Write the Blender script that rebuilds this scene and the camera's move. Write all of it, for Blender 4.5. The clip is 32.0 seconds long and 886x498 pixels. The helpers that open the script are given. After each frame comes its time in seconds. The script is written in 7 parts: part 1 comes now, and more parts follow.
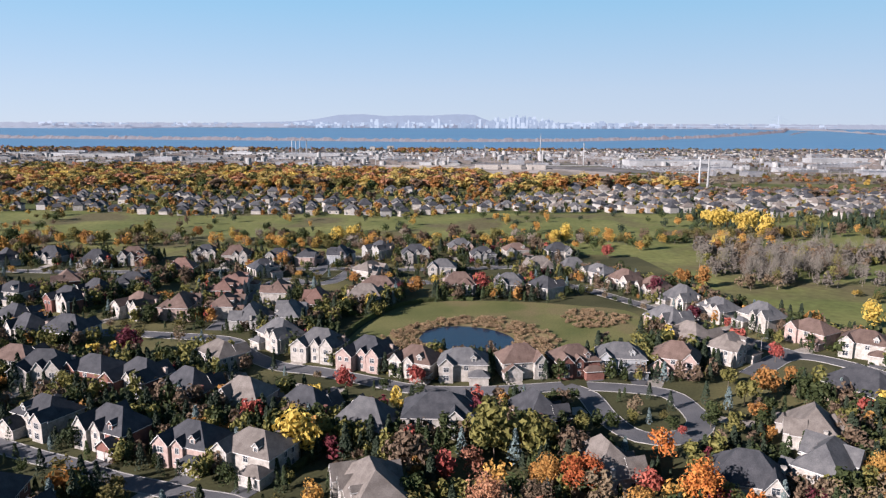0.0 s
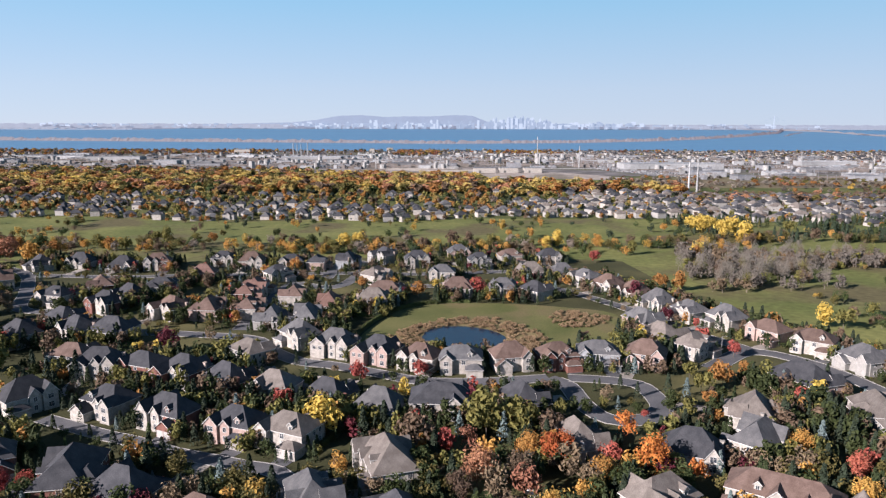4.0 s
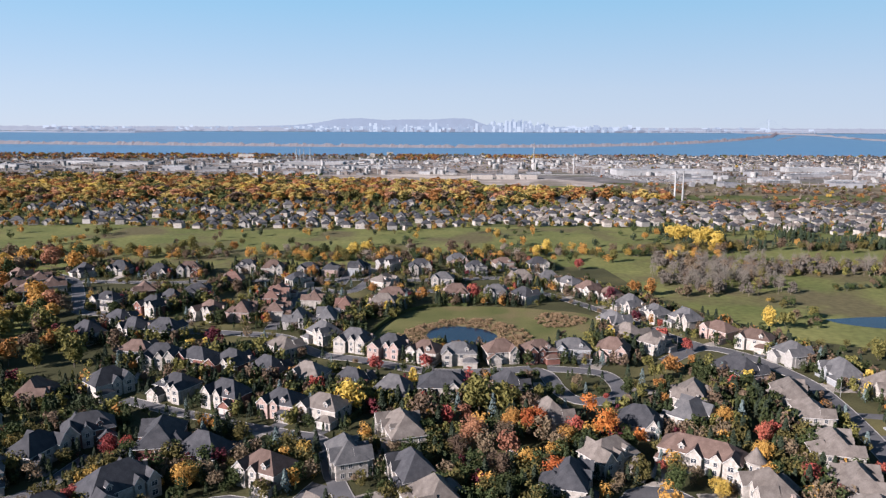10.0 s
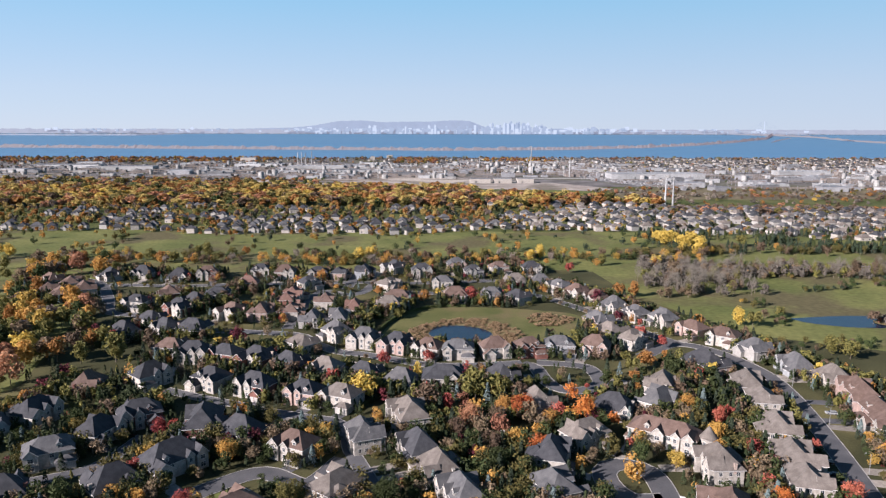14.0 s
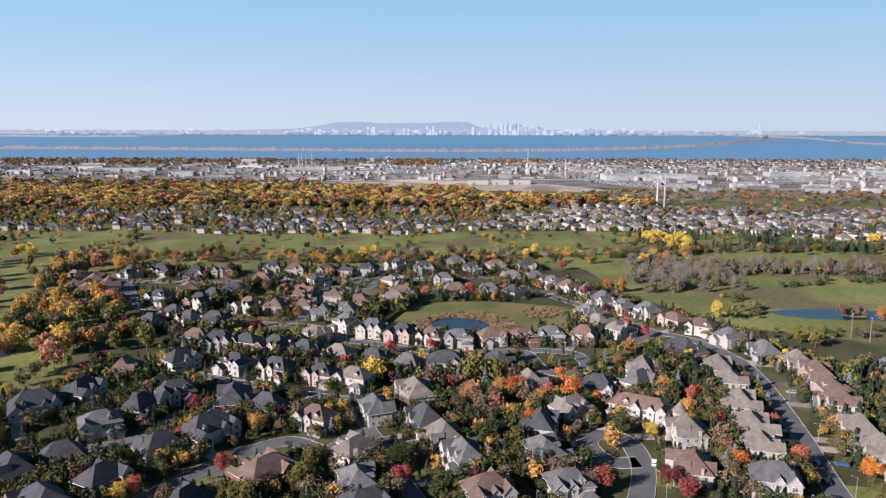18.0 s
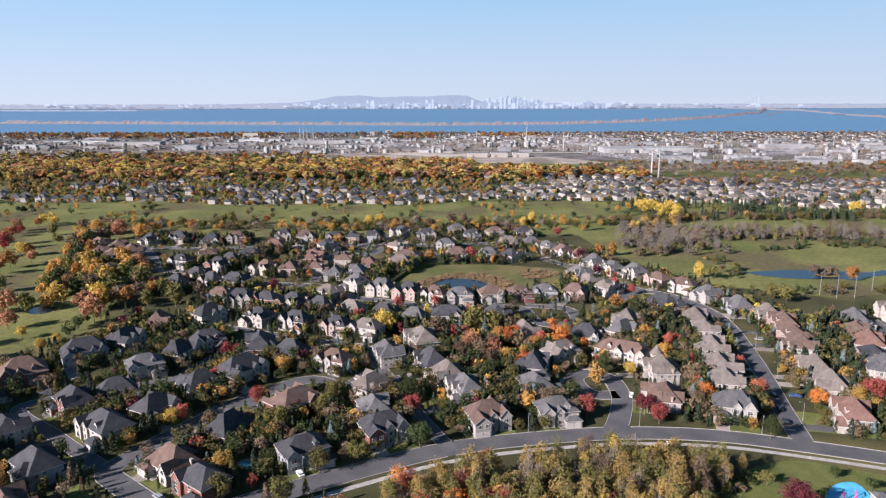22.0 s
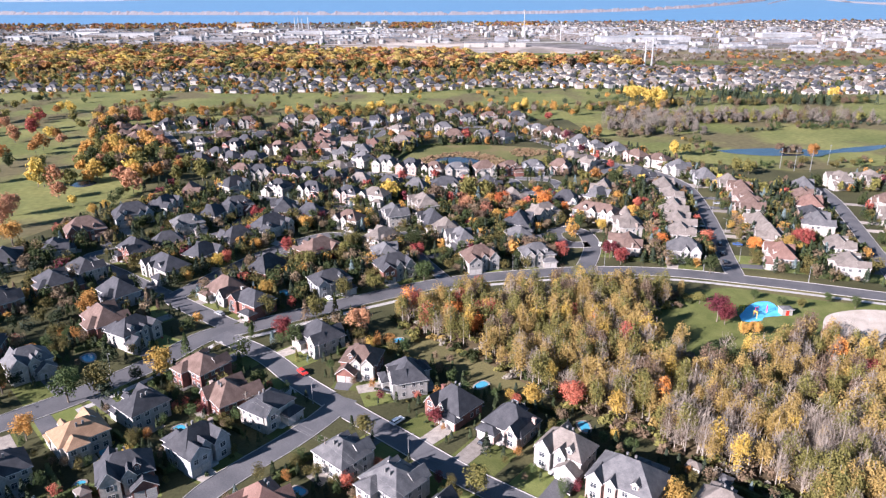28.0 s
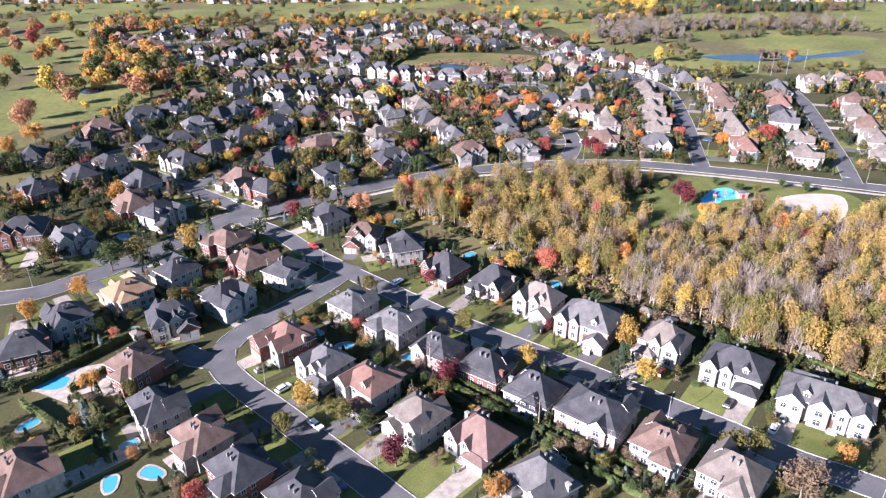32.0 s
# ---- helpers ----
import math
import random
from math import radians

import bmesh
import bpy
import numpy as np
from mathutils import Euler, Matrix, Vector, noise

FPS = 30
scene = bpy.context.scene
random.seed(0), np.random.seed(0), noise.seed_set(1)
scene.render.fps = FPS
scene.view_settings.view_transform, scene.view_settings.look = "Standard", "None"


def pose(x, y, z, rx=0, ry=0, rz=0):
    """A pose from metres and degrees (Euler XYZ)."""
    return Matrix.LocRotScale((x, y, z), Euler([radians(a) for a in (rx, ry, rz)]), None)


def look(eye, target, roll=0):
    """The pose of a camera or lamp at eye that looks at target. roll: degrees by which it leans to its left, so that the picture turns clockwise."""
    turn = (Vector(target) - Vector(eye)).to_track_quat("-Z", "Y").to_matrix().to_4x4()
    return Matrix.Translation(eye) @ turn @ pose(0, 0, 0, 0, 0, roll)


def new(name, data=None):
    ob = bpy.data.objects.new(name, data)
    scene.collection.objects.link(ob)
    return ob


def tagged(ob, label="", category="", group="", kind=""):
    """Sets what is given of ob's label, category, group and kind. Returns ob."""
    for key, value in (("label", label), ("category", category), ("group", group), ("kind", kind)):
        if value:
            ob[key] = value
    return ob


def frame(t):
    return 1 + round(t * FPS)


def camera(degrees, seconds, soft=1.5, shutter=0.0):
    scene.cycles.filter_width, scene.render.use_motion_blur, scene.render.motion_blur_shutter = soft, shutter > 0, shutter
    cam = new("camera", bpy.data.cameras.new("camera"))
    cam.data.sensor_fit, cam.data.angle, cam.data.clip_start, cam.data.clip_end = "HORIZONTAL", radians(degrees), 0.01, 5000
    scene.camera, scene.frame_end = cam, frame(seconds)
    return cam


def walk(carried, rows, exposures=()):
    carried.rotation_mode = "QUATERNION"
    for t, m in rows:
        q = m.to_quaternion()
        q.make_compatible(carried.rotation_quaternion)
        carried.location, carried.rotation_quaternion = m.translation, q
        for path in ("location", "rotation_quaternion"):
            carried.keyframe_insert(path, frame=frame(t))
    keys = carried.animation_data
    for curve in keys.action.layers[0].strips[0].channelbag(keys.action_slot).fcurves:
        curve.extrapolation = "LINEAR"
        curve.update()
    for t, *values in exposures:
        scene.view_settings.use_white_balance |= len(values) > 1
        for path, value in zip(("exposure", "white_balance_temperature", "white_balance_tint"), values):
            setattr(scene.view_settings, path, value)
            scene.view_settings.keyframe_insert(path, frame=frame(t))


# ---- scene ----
cam = camera(64.80, 32.0, 1.3)
walk(cam, [
    (0.0, look((0.02, -4.95, 78.89), (-0.02, 192.05, 44.41), 0.19)),
    (1.0, look((-0.33, -12.65, 81.15), (-0.25, 184.35, 46.64), 0.22)),
    (2.0, look((-0.57, -21.37, 83.78), (-0.38, 175.62, 49.18), 0.22)),
    (3.0, look((-0.63, -30.13, 86.55), (-0.35, 166.84, 51.85), 0.16)),
    (3.5, look((-0.58, -34.09, 87.68), (-0.26, 162.88, 52.99), 0.15)),
    (5.5, look((-1.14, -50.45, 92.51), (-0.60, 146.52, 57.85), 0.16)),
    (6.0, look((-1.31, -54.82, 93.68), (-0.68, 142.16, 59.09), 0.18)),
    (7.0, look((-1.38, -63.74, 96.27), (-0.72, 133.24, 61.64), 0.21)),
    (8.0, look((-1.59, -72.54, 98.78), (-0.88, 124.45, 64.25), 0.21)),
    (9.0, look((-1.62, -81.43, 101.10), (-0.94, 115.58, 66.66), 0.22)),
    (10.0, look((-2.00, -90.11, 103.78), (-1.24, 106.89, 69.29), 0.21)),
    (11.0, look((-2.18, -99.74, 106.09), (-1.33, 97.29, 71.76), 0.21)),
    (12.0, look((-2.28, -108.83, 108.87), (-1.35, 88.18, 74.48), 0.17)),
    (13.0, look((-2.46, -117.79, 111.25), (-1.47, 79.23, 76.86), 0.14)),
    (14.0, look((-3.01, -127.13, 113.71), (-1.92, 69.89, 79.37), 0.11)),
    (14.5, look((-3.17, -132.04, 114.92), (-2.09, 65.00, 80.64), 0.09)),
    (16.5, look((-3.98, -147.95, 117.88), (-2.60, 49.10, 83.72), 0.06)),
    (17.0, look((-4.55, -152.13, 117.84), (-3.04, 44.93, 83.68), 0.09)),
    (18.0, look((-5.39, -160.76, 118.08), (-3.66, 36.29, 83.89), 0.11)),
    (19.0, look((-6.04, -169.39, 118.30), (-4.30, 27.65, 84.07), 0.08)),
    (19.5, look((-6.35, -173.78, 118.27), (-4.57, 22.95, 82.35), 0.06)),
    (20.0, look((-6.55, -178.26, 118.29), (-4.80, 18.29, 81.31), 0.04)),
    (21.0, look((-7.19, -187.32, 118.19), (-5.47, 8.76, 78.85), -0.02)),
    (22.0, look((-7.60, -195.66, 118.20), (-5.73, -0.00, 76.82), -0.07)),
    (23.0, look((-7.83, -204.33, 118.00), (-5.89, -9.18, 74.30), -0.10)),
    (24.0, look((-8.02, -213.07, 117.79), (-5.95, -18.66, 70.90), -0.13)),
    (24.5, look((-8.25, -217.61, 117.66), (-6.12, -23.79, 68.40), -0.16)),
    (25.0, look((-8.36, -221.97, 117.62), (-6.23, -28.84, 65.69), -0.18)),
    (25.5, look((-8.71, -226.38, 117.53), (-6.53, -34.00, 62.90), -0.18)),
    (27.5, look((-9.02, -243.92, 117.53), (-6.68, -55.24, 51.24), -0.24)),
    (28.0, look((-9.15, -248.24, 117.52), (-6.64, -60.79, 47.84), -0.27)),
    (28.5, look((-9.21, -252.57, 117.70), (-6.51, -66.29, 44.95), -0.30)),
    (29.0, look((-9.11, -256.84, 117.51), (-6.18, -71.68, 41.96), -0.34)),
    (29.5, look((-9.10, -261.00, 117.42), (-5.96, -77.07, 38.92), -0.38)),
    (30.0, look((-9.15, -265.30, 117.42), (-5.78, -82.60, 36.13), -0.40)),
    (31.0, look((-9.12, -273.65, 117.46), (-5.43, -93.18, 31.34), -0.44)),
    (32.0, look((-8.98, -282.25, 117.65), (-5.30, -104.02, 26.98), -0.51)),
], exposures=[(0.0, 1.12, 6190, 23), (19.0, 1.12, 6190, 23), (23.0, 1.24, 6170, 25), (25.5, 1.47, 6110, 27), (28.0, 1.79, 5970, 28), (32.0, 1.97, 5880, 29)])

# ---- light ----
SUN_EL, SUN_DIR = radians(24), (-0.84, -0.54)
world = bpy.data.worlds.new("sky")
scene.world = world
world.use_nodes = True
wn = world.node_tree.nodes
sky = wn.new("ShaderNodeTexSky")
sky.sky_type, sky.sun_disc = "NISHITA", False
sky.sun_elevation, sky.sun_rotation = SUN_EL, -math.atan2(SUN_DIR[0], SUN_DIR[1]) % (2 * math.pi)
sky.air_density, sky.dust_density, sky.ozone_density = 1.0, 0.0, 4.0
sky.altitude = 900
wn["Background"].inputs["Strength"].default_value = 0.0488
# haze near the horizon, a deeper blue towards the zenith
even, height, ramp, gain = wn.new("ShaderNodeMix"), wn.new("ShaderNodeSeparateXYZ"), wn.new("ShaderNodeValToRGB"), wn.new("ShaderNodeVectorMath")
even.data_type = "RGBA"
even.inputs[0].default_value = 0.86
ramp.color_ramp.elements[0].color, ramp.color_ramp.elements[1].color = (0.53, 0.66, 0.75, 1), (0.02, 0.06, 0.13, 1)
for at, tone in ((0.05, (0.50, 0.65, 0.745)), (0.2, (0.25, 0.585, 0.765)), (0.5, (0.055, 0.15, 0.27))):
    ramp.color_ramp.elements.new(at).color = (*tone, 1)
gain.operation, gain.inputs[1].default_value = "MULTIPLY", (10, 10, 10)
world.node_tree.links.new(wn.new("ShaderNodeTexCoord").outputs["Generated"], height.inputs[0])
world.node_tree.links.new(height.outputs[2], ramp.inputs[0])
world.node_tree.links.new(ramp.outputs[0], gain.inputs[0])
world.node_tree.links.new(gain.outputs[0], even.inputs[7])
world.node_tree.links.new(sky.outputs[0], even.inputs[6])
world.node_tree.links.new(even.outputs[2], wn["Background"].inputs["Color"])
sun = new("sun", bpy.data.lights.new("sun", "SUN"))
sun.data.energy, sun.data.angle, sun.data.color = 5.9, radians(0.55), (1.0, 0.93, 0.82)
sun.matrix_world = look((SUN_DIR[0] * math.cos(SUN_EL), SUN_DIR[1] * math.cos(SUN_EL), math.sin(SUN_EL)), (0, 0, 0))


# ---- materials ----
def surface(name, a, b, scale=0.4, fine=6.0, rough=0.85, bump=0.25, rnd=0.12, spec=0.3, ground=False, depth=0.03, patch=0.0, c=None):
    """Two tones mixed by a broad noise, a fine grain over them, and a shade of its own for each object."""
    m = bpy.data.materials.new(name)
    m.use_nodes = True
    nt = m.node_tree
    n, link = nt.nodes, nt.links.new
    bsdf = n["Principled BSDF"]
    if ground:
        at = n.new("ShaderNodeNewGeometry").outputs["Position"]
    else:
        at = n.new("ShaderNodeTexCoord").outputs["Object"]
    big, small = n.new("ShaderNodeTexNoise"), n.new("ShaderNodeTexNoise")
    big.inputs["Scale"].default_value, small.inputs["Scale"].default_value = scale, fine
    big.inputs["Detail"].default_value = small.inputs["Detail"].default_value = 5
    link(at, big.inputs["Vector"])
    link(at, small.inputs["Vector"])
    ramp = n.new("ShaderNodeValToRGB")
    ramp.color_ramp.elements[0].position, ramp.color_ramp.elements[1].position = 0.36, 0.66
    ramp.color_ramp.elements[0].color, ramp.color_ramp.elements[1].color = (*a, 1), (*b, 1)
    link(big.outputs[0], ramp.inputs[0])
    colour = ramp.outputs[0]
    if c:
        far = n.new("ShaderNodeTexNoise")
        far.inputs["Scale"].default_value = patch
        far.inputs["Detail"].default_value = 3
        link(at, far.inputs["Vector"])
        cut = n.new("ShaderNodeValToRGB")
        cut.color_ramp.elements[0].position, cut.color_ramp.elements[1].position = 0.5, 0.62
        link(far.outputs[0], cut.inputs[0])
        mix = n.new("ShaderNodeMix")
        mix.data_type = "RGBA"
        mix.inputs[7].default_value = (*c, 1)
        link(cut.outputs[0], mix.inputs[0])
        link(colour, mix.inputs[6])
        colour = mix.outputs[2]
    grain = n.new("ShaderNodeMapRange")
    grain.inputs[1].default_value, grain.inputs[2].default_value = 0.25, 0.75
    grain.inputs[3].default_value, grain.inputs[4].default_value = 0.72, 1.25
    link(small.outputs[0], grain.inputs[0])
    info = n.new("ShaderNodeObjectInfo")
    own = n.new("ShaderNodeMapRange")
    own.inputs[3].default_value, own.inputs[4].default_value = 1 - rnd, 1 + rnd
    link(info.outputs["Random"], own.inputs[0])
    both = n.new("ShaderNodeMath")
    both.operation = "MULTIPLY"
    link(grain.outputs[0], both.inputs[0])
    link(own.outputs[0], both.inputs[1])
    hsv = n.new("ShaderNodeHueSaturation")
    link(both.outputs[0], hsv.inputs["Value"])
    link(colour, hsv.inputs["Color"])
    link(hsv.outputs[0], bsdf.inputs["Base Color"])
    bsdf.inputs["Roughness"].default_value = rough
    bsdf.inputs["Specular IOR Level"].default_value = spec
    if bump:
        bp = n.new("ShaderNodeBump")
        bp.inputs["Strength"].default_value, bp.inputs["Distance"].default_value = bump, depth
        link(small.outputs[0], bp.inputs["Height"])
        link(bp.outputs[0], bsdf.inputs["Normal"])
    return m


def leafy(name, a, b, c, glow=0.25):
    """Foliage: every leaf clump takes its own tone between a, b and c, and light shines through a little."""
    m = bpy.data.materials.new(name)
    m.use_nodes = True
    nt = m.node_tree
    n, link = nt.nodes, nt.links.new
    bsdf = n["Principled BSDF"]
    geo, info = n.new("ShaderNodeNewGeometry"), n.new("ShaderNodeObjectInfo")
    ramp = n.new("ShaderNodeValToRGB")
    low, high = ([0.6 * p + 0.4 * q for p, q in zip(t, b)] for t in (a, c))
    ramp.color_ramp.elements[0].color, ramp.color_ramp.elements[1].color = (*low, 1), (*high, 1)
    ramp.color_ramp.elements.new(0.5).color = (*b, 1)
    link(geo.outputs["Random Per Island"], ramp.inputs[0])
    own = n.new("ShaderNodeMapRange")
    own.inputs[3].default_value, own.inputs[4].default_value = 0.7, 1.3
    link(info.outputs["Random"], own.inputs[0])
    hsv = n.new("ShaderNodeHueSaturation")
    link(own.outputs[0], hsv.inputs["Value"])
    hue = n.new("ShaderNodeMapRange")
    hue.inputs[3].default_value, hue.inputs[4].default_value = 0.488, 0.512
    link(info.outputs["Random"], hue.inputs[0])
    link(hue.outputs[0], hsv.inputs["Hue"])
    link(ramp.outputs[0], hsv.inputs["Color"])
    link(hsv.outputs[0], bsdf.inputs["Base Color"])
    bsdf.inputs["Roughness"].default_value = 0.75
    bsdf.inputs["Specular IOR Level"].default_value = 0.2
    soft, mix = n.new("ShaderNodeBsdfTranslucent"), n.new("ShaderNodeMixShader")
    link(hsv.outputs[0], soft.inputs[0])
    mix.inputs[0].default_value = glow
    link(bsdf.outputs[0], mix.inputs[1])
    link(soft.outputs[0], mix.inputs[2])
    link(mix.outputs[0], n["Material Output"].inputs["Surface"])
    return m


def glossy(name, colour, rough, ripple=0.0, scale=1.0, metal=0.0, spec=0.5):
    m = bpy.data.materials.new(name)
    m.use_nodes = True
    nt = m.node_tree
    n, link = nt.nodes, nt.links.new
    bsdf = n["Principled BSDF"]
    bsdf.inputs["Base Color"].default_value = (*colour, 1)
    bsdf.inputs["Roughness"].default_value, bsdf.inputs["Metallic"].default_value = rough, metal
    bsdf.inputs["Specular IOR Level"].default_value = spec
    if ripple:
        geo, wave, bp = n.new("ShaderNodeNewGeometry"), n.new("ShaderNodeTexNoise"), n.new("ShaderNodeBump")
        wave.inputs["Scale"].default_value, wave.inputs["Detail"].default_value = scale, 4
        bp.inputs["Strength"].default_value, bp.inputs["Distance"].default_value = ripple, 0.1 / scale
        link(geo.outputs["Position"], wave.inputs["Vector"])
        link(wave.outputs[0], bp.inputs["Height"])
        link(bp.outputs[0], bsdf.inputs["Normal"])
    return m


GRASS = surface("grass", (0.036, 0.038, 0.018), (0.058, 0.058, 0.028), 0.035, 1.3, 0.95, 0.5, 0, 0.1, True, 0.08, 0.012, (0.11, 0.10, 0.045))
GOLF = surface("golf_grass", (0.088, 0.103, 0.034), (0.142, 0.146, 0.052), 0.018, 0.25, 0.95, 0.3, 0, 0.1, True, 0.08, 0.014, (0.092, 0.082, 0.042))
LAWN = surface("lawn", (0.075, 0.092, 0.027), (0.115, 0.126, 0.042), 0.15, 2.5, 0.95, 0.4, 0.25, 0.1, True, 0.05)
MEAD = surface("meadow_grass", (0.075, 0.085, 0.030), (0.115, 0.112, 0.045), 0.05, 1.5, 0.95, 0.4, 0, 0.1, True, 0.08, 0.03, (0.13, 0.105, 0.055))
DRY = surface("dry_meadow", (0.12, 0.10, 0.045), (0.17, 0.135, 0.07), 0.08, 1.5, 0.95, 0.4, 0.1, 0.1, True, 0.1)
SOIL = surface("woodland_floor", (0.07, 0.055, 0.035), (0.11, 0.085, 0.045), 0.1, 1.2, 0.95, 0.5, 0, 0.1, True, 0.1)
FIELD = surface("bare_field", (0.085, 0.08, 0.078), (0.16, 0.152, 0.15), 0.02, 0.09, 0.95, 0, 0, 0.1, True, 0.1, 0.006, (0.10, 0.098, 0.066))
BELT = surface("belt_ground", (0.055, 0.07, 0.022), (0.10, 0.10, 0.04), 0.02, 0.3, 0.95, 0, 0, 0.1, True)
DIRT = surface("bare_earth", (0.19, 0.165, 0.145), (0.29, 0.26, 0.235), 0.02, 0.12, 0.95, 0, 0.15, 0.1, True, 0.03, 0.012, (0.13, 0.115, 0.095))
BRUSHLAND = surface("brushland", (0.095, 0.078, 0.05), (0.15, 0.125, 0.085), 0.02, 0.2, 0.95, 0, 0.15, 0.1, True, 0.1, 0.008, (0.11, 0.105, 0.045))
ASPHALT = surface("asphalt", (0.068, 0.070, 0.077), (0.098, 0.098, 0.104), 0.12, 3.0, 0.9, 0.2, 0.1, 0.3, True, 0.01)
CONCRETE = surface("concrete", (0.24, 0.232, 0.22), (0.33, 0.32, 0.305), 0.5, 5, 0.9, 0.2, 0.1, 0.3, True, 0.01)
PAVER = surface("paver", (0.20, 0.18, 0.16), (0.285, 0.26, 0.23), 0.6, 7, 0.9, 0.3, 0.25, 0.3, True, 0.01)
SAND = surface("sand", (0.31, 0.275, 0.235), (0.39, 0.35, 0.305), 0.2, 3, 0.95, 0.3, 0, 0.2, True)
PAINT = surface("road_paint", (0.6, 0.6, 0.58), (0.75, 0.75, 0.72), 1, 8, 0.7, 0, 0, 0.3, True)
RUBBER = surface("play_surface", (0.05, 0.30, 0.50), (0.08, 0.40, 0.60), 0.3, 4, 0.85, 0.1, 0, 0.3, True)
ROOFS = {k: surface("shingles_" + n, a, b, 0.5, 4.5, 0.9, 0.5, 0.14, 0.25, depth=0.05) for k, n, a, b in (
    ("k", "charcoal", (0.028, 0.030, 0.035), (0.047, 0.048, 0.054)), ("g", "grey", (0.062, 0.063, 0.068), (0.098, 0.098, 0.101)),
    ("t", "taupe", (0.099, 0.086, 0.077), (0.145, 0.128, 0.116)), ("b", "brown", (0.078, 0.052, 0.043), (0.115, 0.080, 0.067)),
    ("r", "red_brown", (0.105, 0.060, 0.049), (0.14, 0.086, 0.071)), ("m", "mauve", (0.11, 0.073, 0.066), (0.145, 0.10, 0.09)),
    ("o", "tan", (0.21, 0.13, 0.08), (0.27, 0.175, 0.11)))}
WALLS = {k: surface(n, a, b, 0.8, 7, 0.85, 0.3, 0.08, 0.3, depth=0.02) for k, n, a, b in (
    ("w", "white_stucco", (0.205, 0.199, 0.19), (0.275, 0.268, 0.256)), ("s", "beige_stone", (0.22, 0.204, 0.186), (0.34, 0.32, 0.293)),
    ("r", "red_brick", (0.115, 0.05, 0.04), (0.17, 0.078, 0.062)), ("p", "pink_brick", (0.235, 0.172, 0.152), (0.315, 0.238, 0.213)),
    ("y", "grey_siding", (0.19, 0.20, 0.212), (0.26, 0.273, 0.288)))}
TRIM = surface("white_trim", (0.37, 0.365, 0.355), (0.45, 0.445, 0.43), 2, 9, 0.6, 0, 0.05)
DOOR = surface("garage_door_paint", (0.25, 0.242, 0.23), (0.34, 0.33, 0.315), 2, 9, 0.6, 0, 0.2)
WOODDOOR = surface("dark_wood", (0.06, 0.03, 0.02), (0.11, 0.06, 0.035), 2, 12, 0.5, 0.1, 0.2)
CHIM = surface("chimney_brick", (0.22, 0.17, 0.145), (0.32, 0.26, 0.23), 2, 9, 0.9, 0.3, 0.25)
METAL = surface("vent_metal", (0.10, 0.10, 0.10), (0.16, 0.16, 0.16), 2, 9, 0.5, 0, 0.1)
BARK = surface("bark", (0.085, 0.07, 0.055), (0.16, 0.135, 0.11), 1.5, 8, 0.95, 0.6, 0.25, 0.1)
PALE_BARK = surface("pale_bark", (0.15, 0.132, 0.112), (0.24, 0.215, 0.185), 1.0, 6, 0.95, 0.4, 0.25, 0.1)
TYRE = surface("tyre", (0.015, 0.015, 0.015), (0.03, 0.03, 0.03), 3, 9, 0.8, 0, 0)
GLASS = glossy("window_glass", (0.035, 0.042, 0.052), 0.09)
POOLWATER = glossy("pool_water", (0.045, 0.25, 0.36), 0.08, 0.15, 2.0)
PONDWATER = glossy("pond_water", (0.006, 0.013, 0.030), 0.25, 0.7, 1.2, spec=0.28)
RIVER = glossy("river_water", (0.068, 0.157, 0.262), 0.5, 0.5, 0.02)
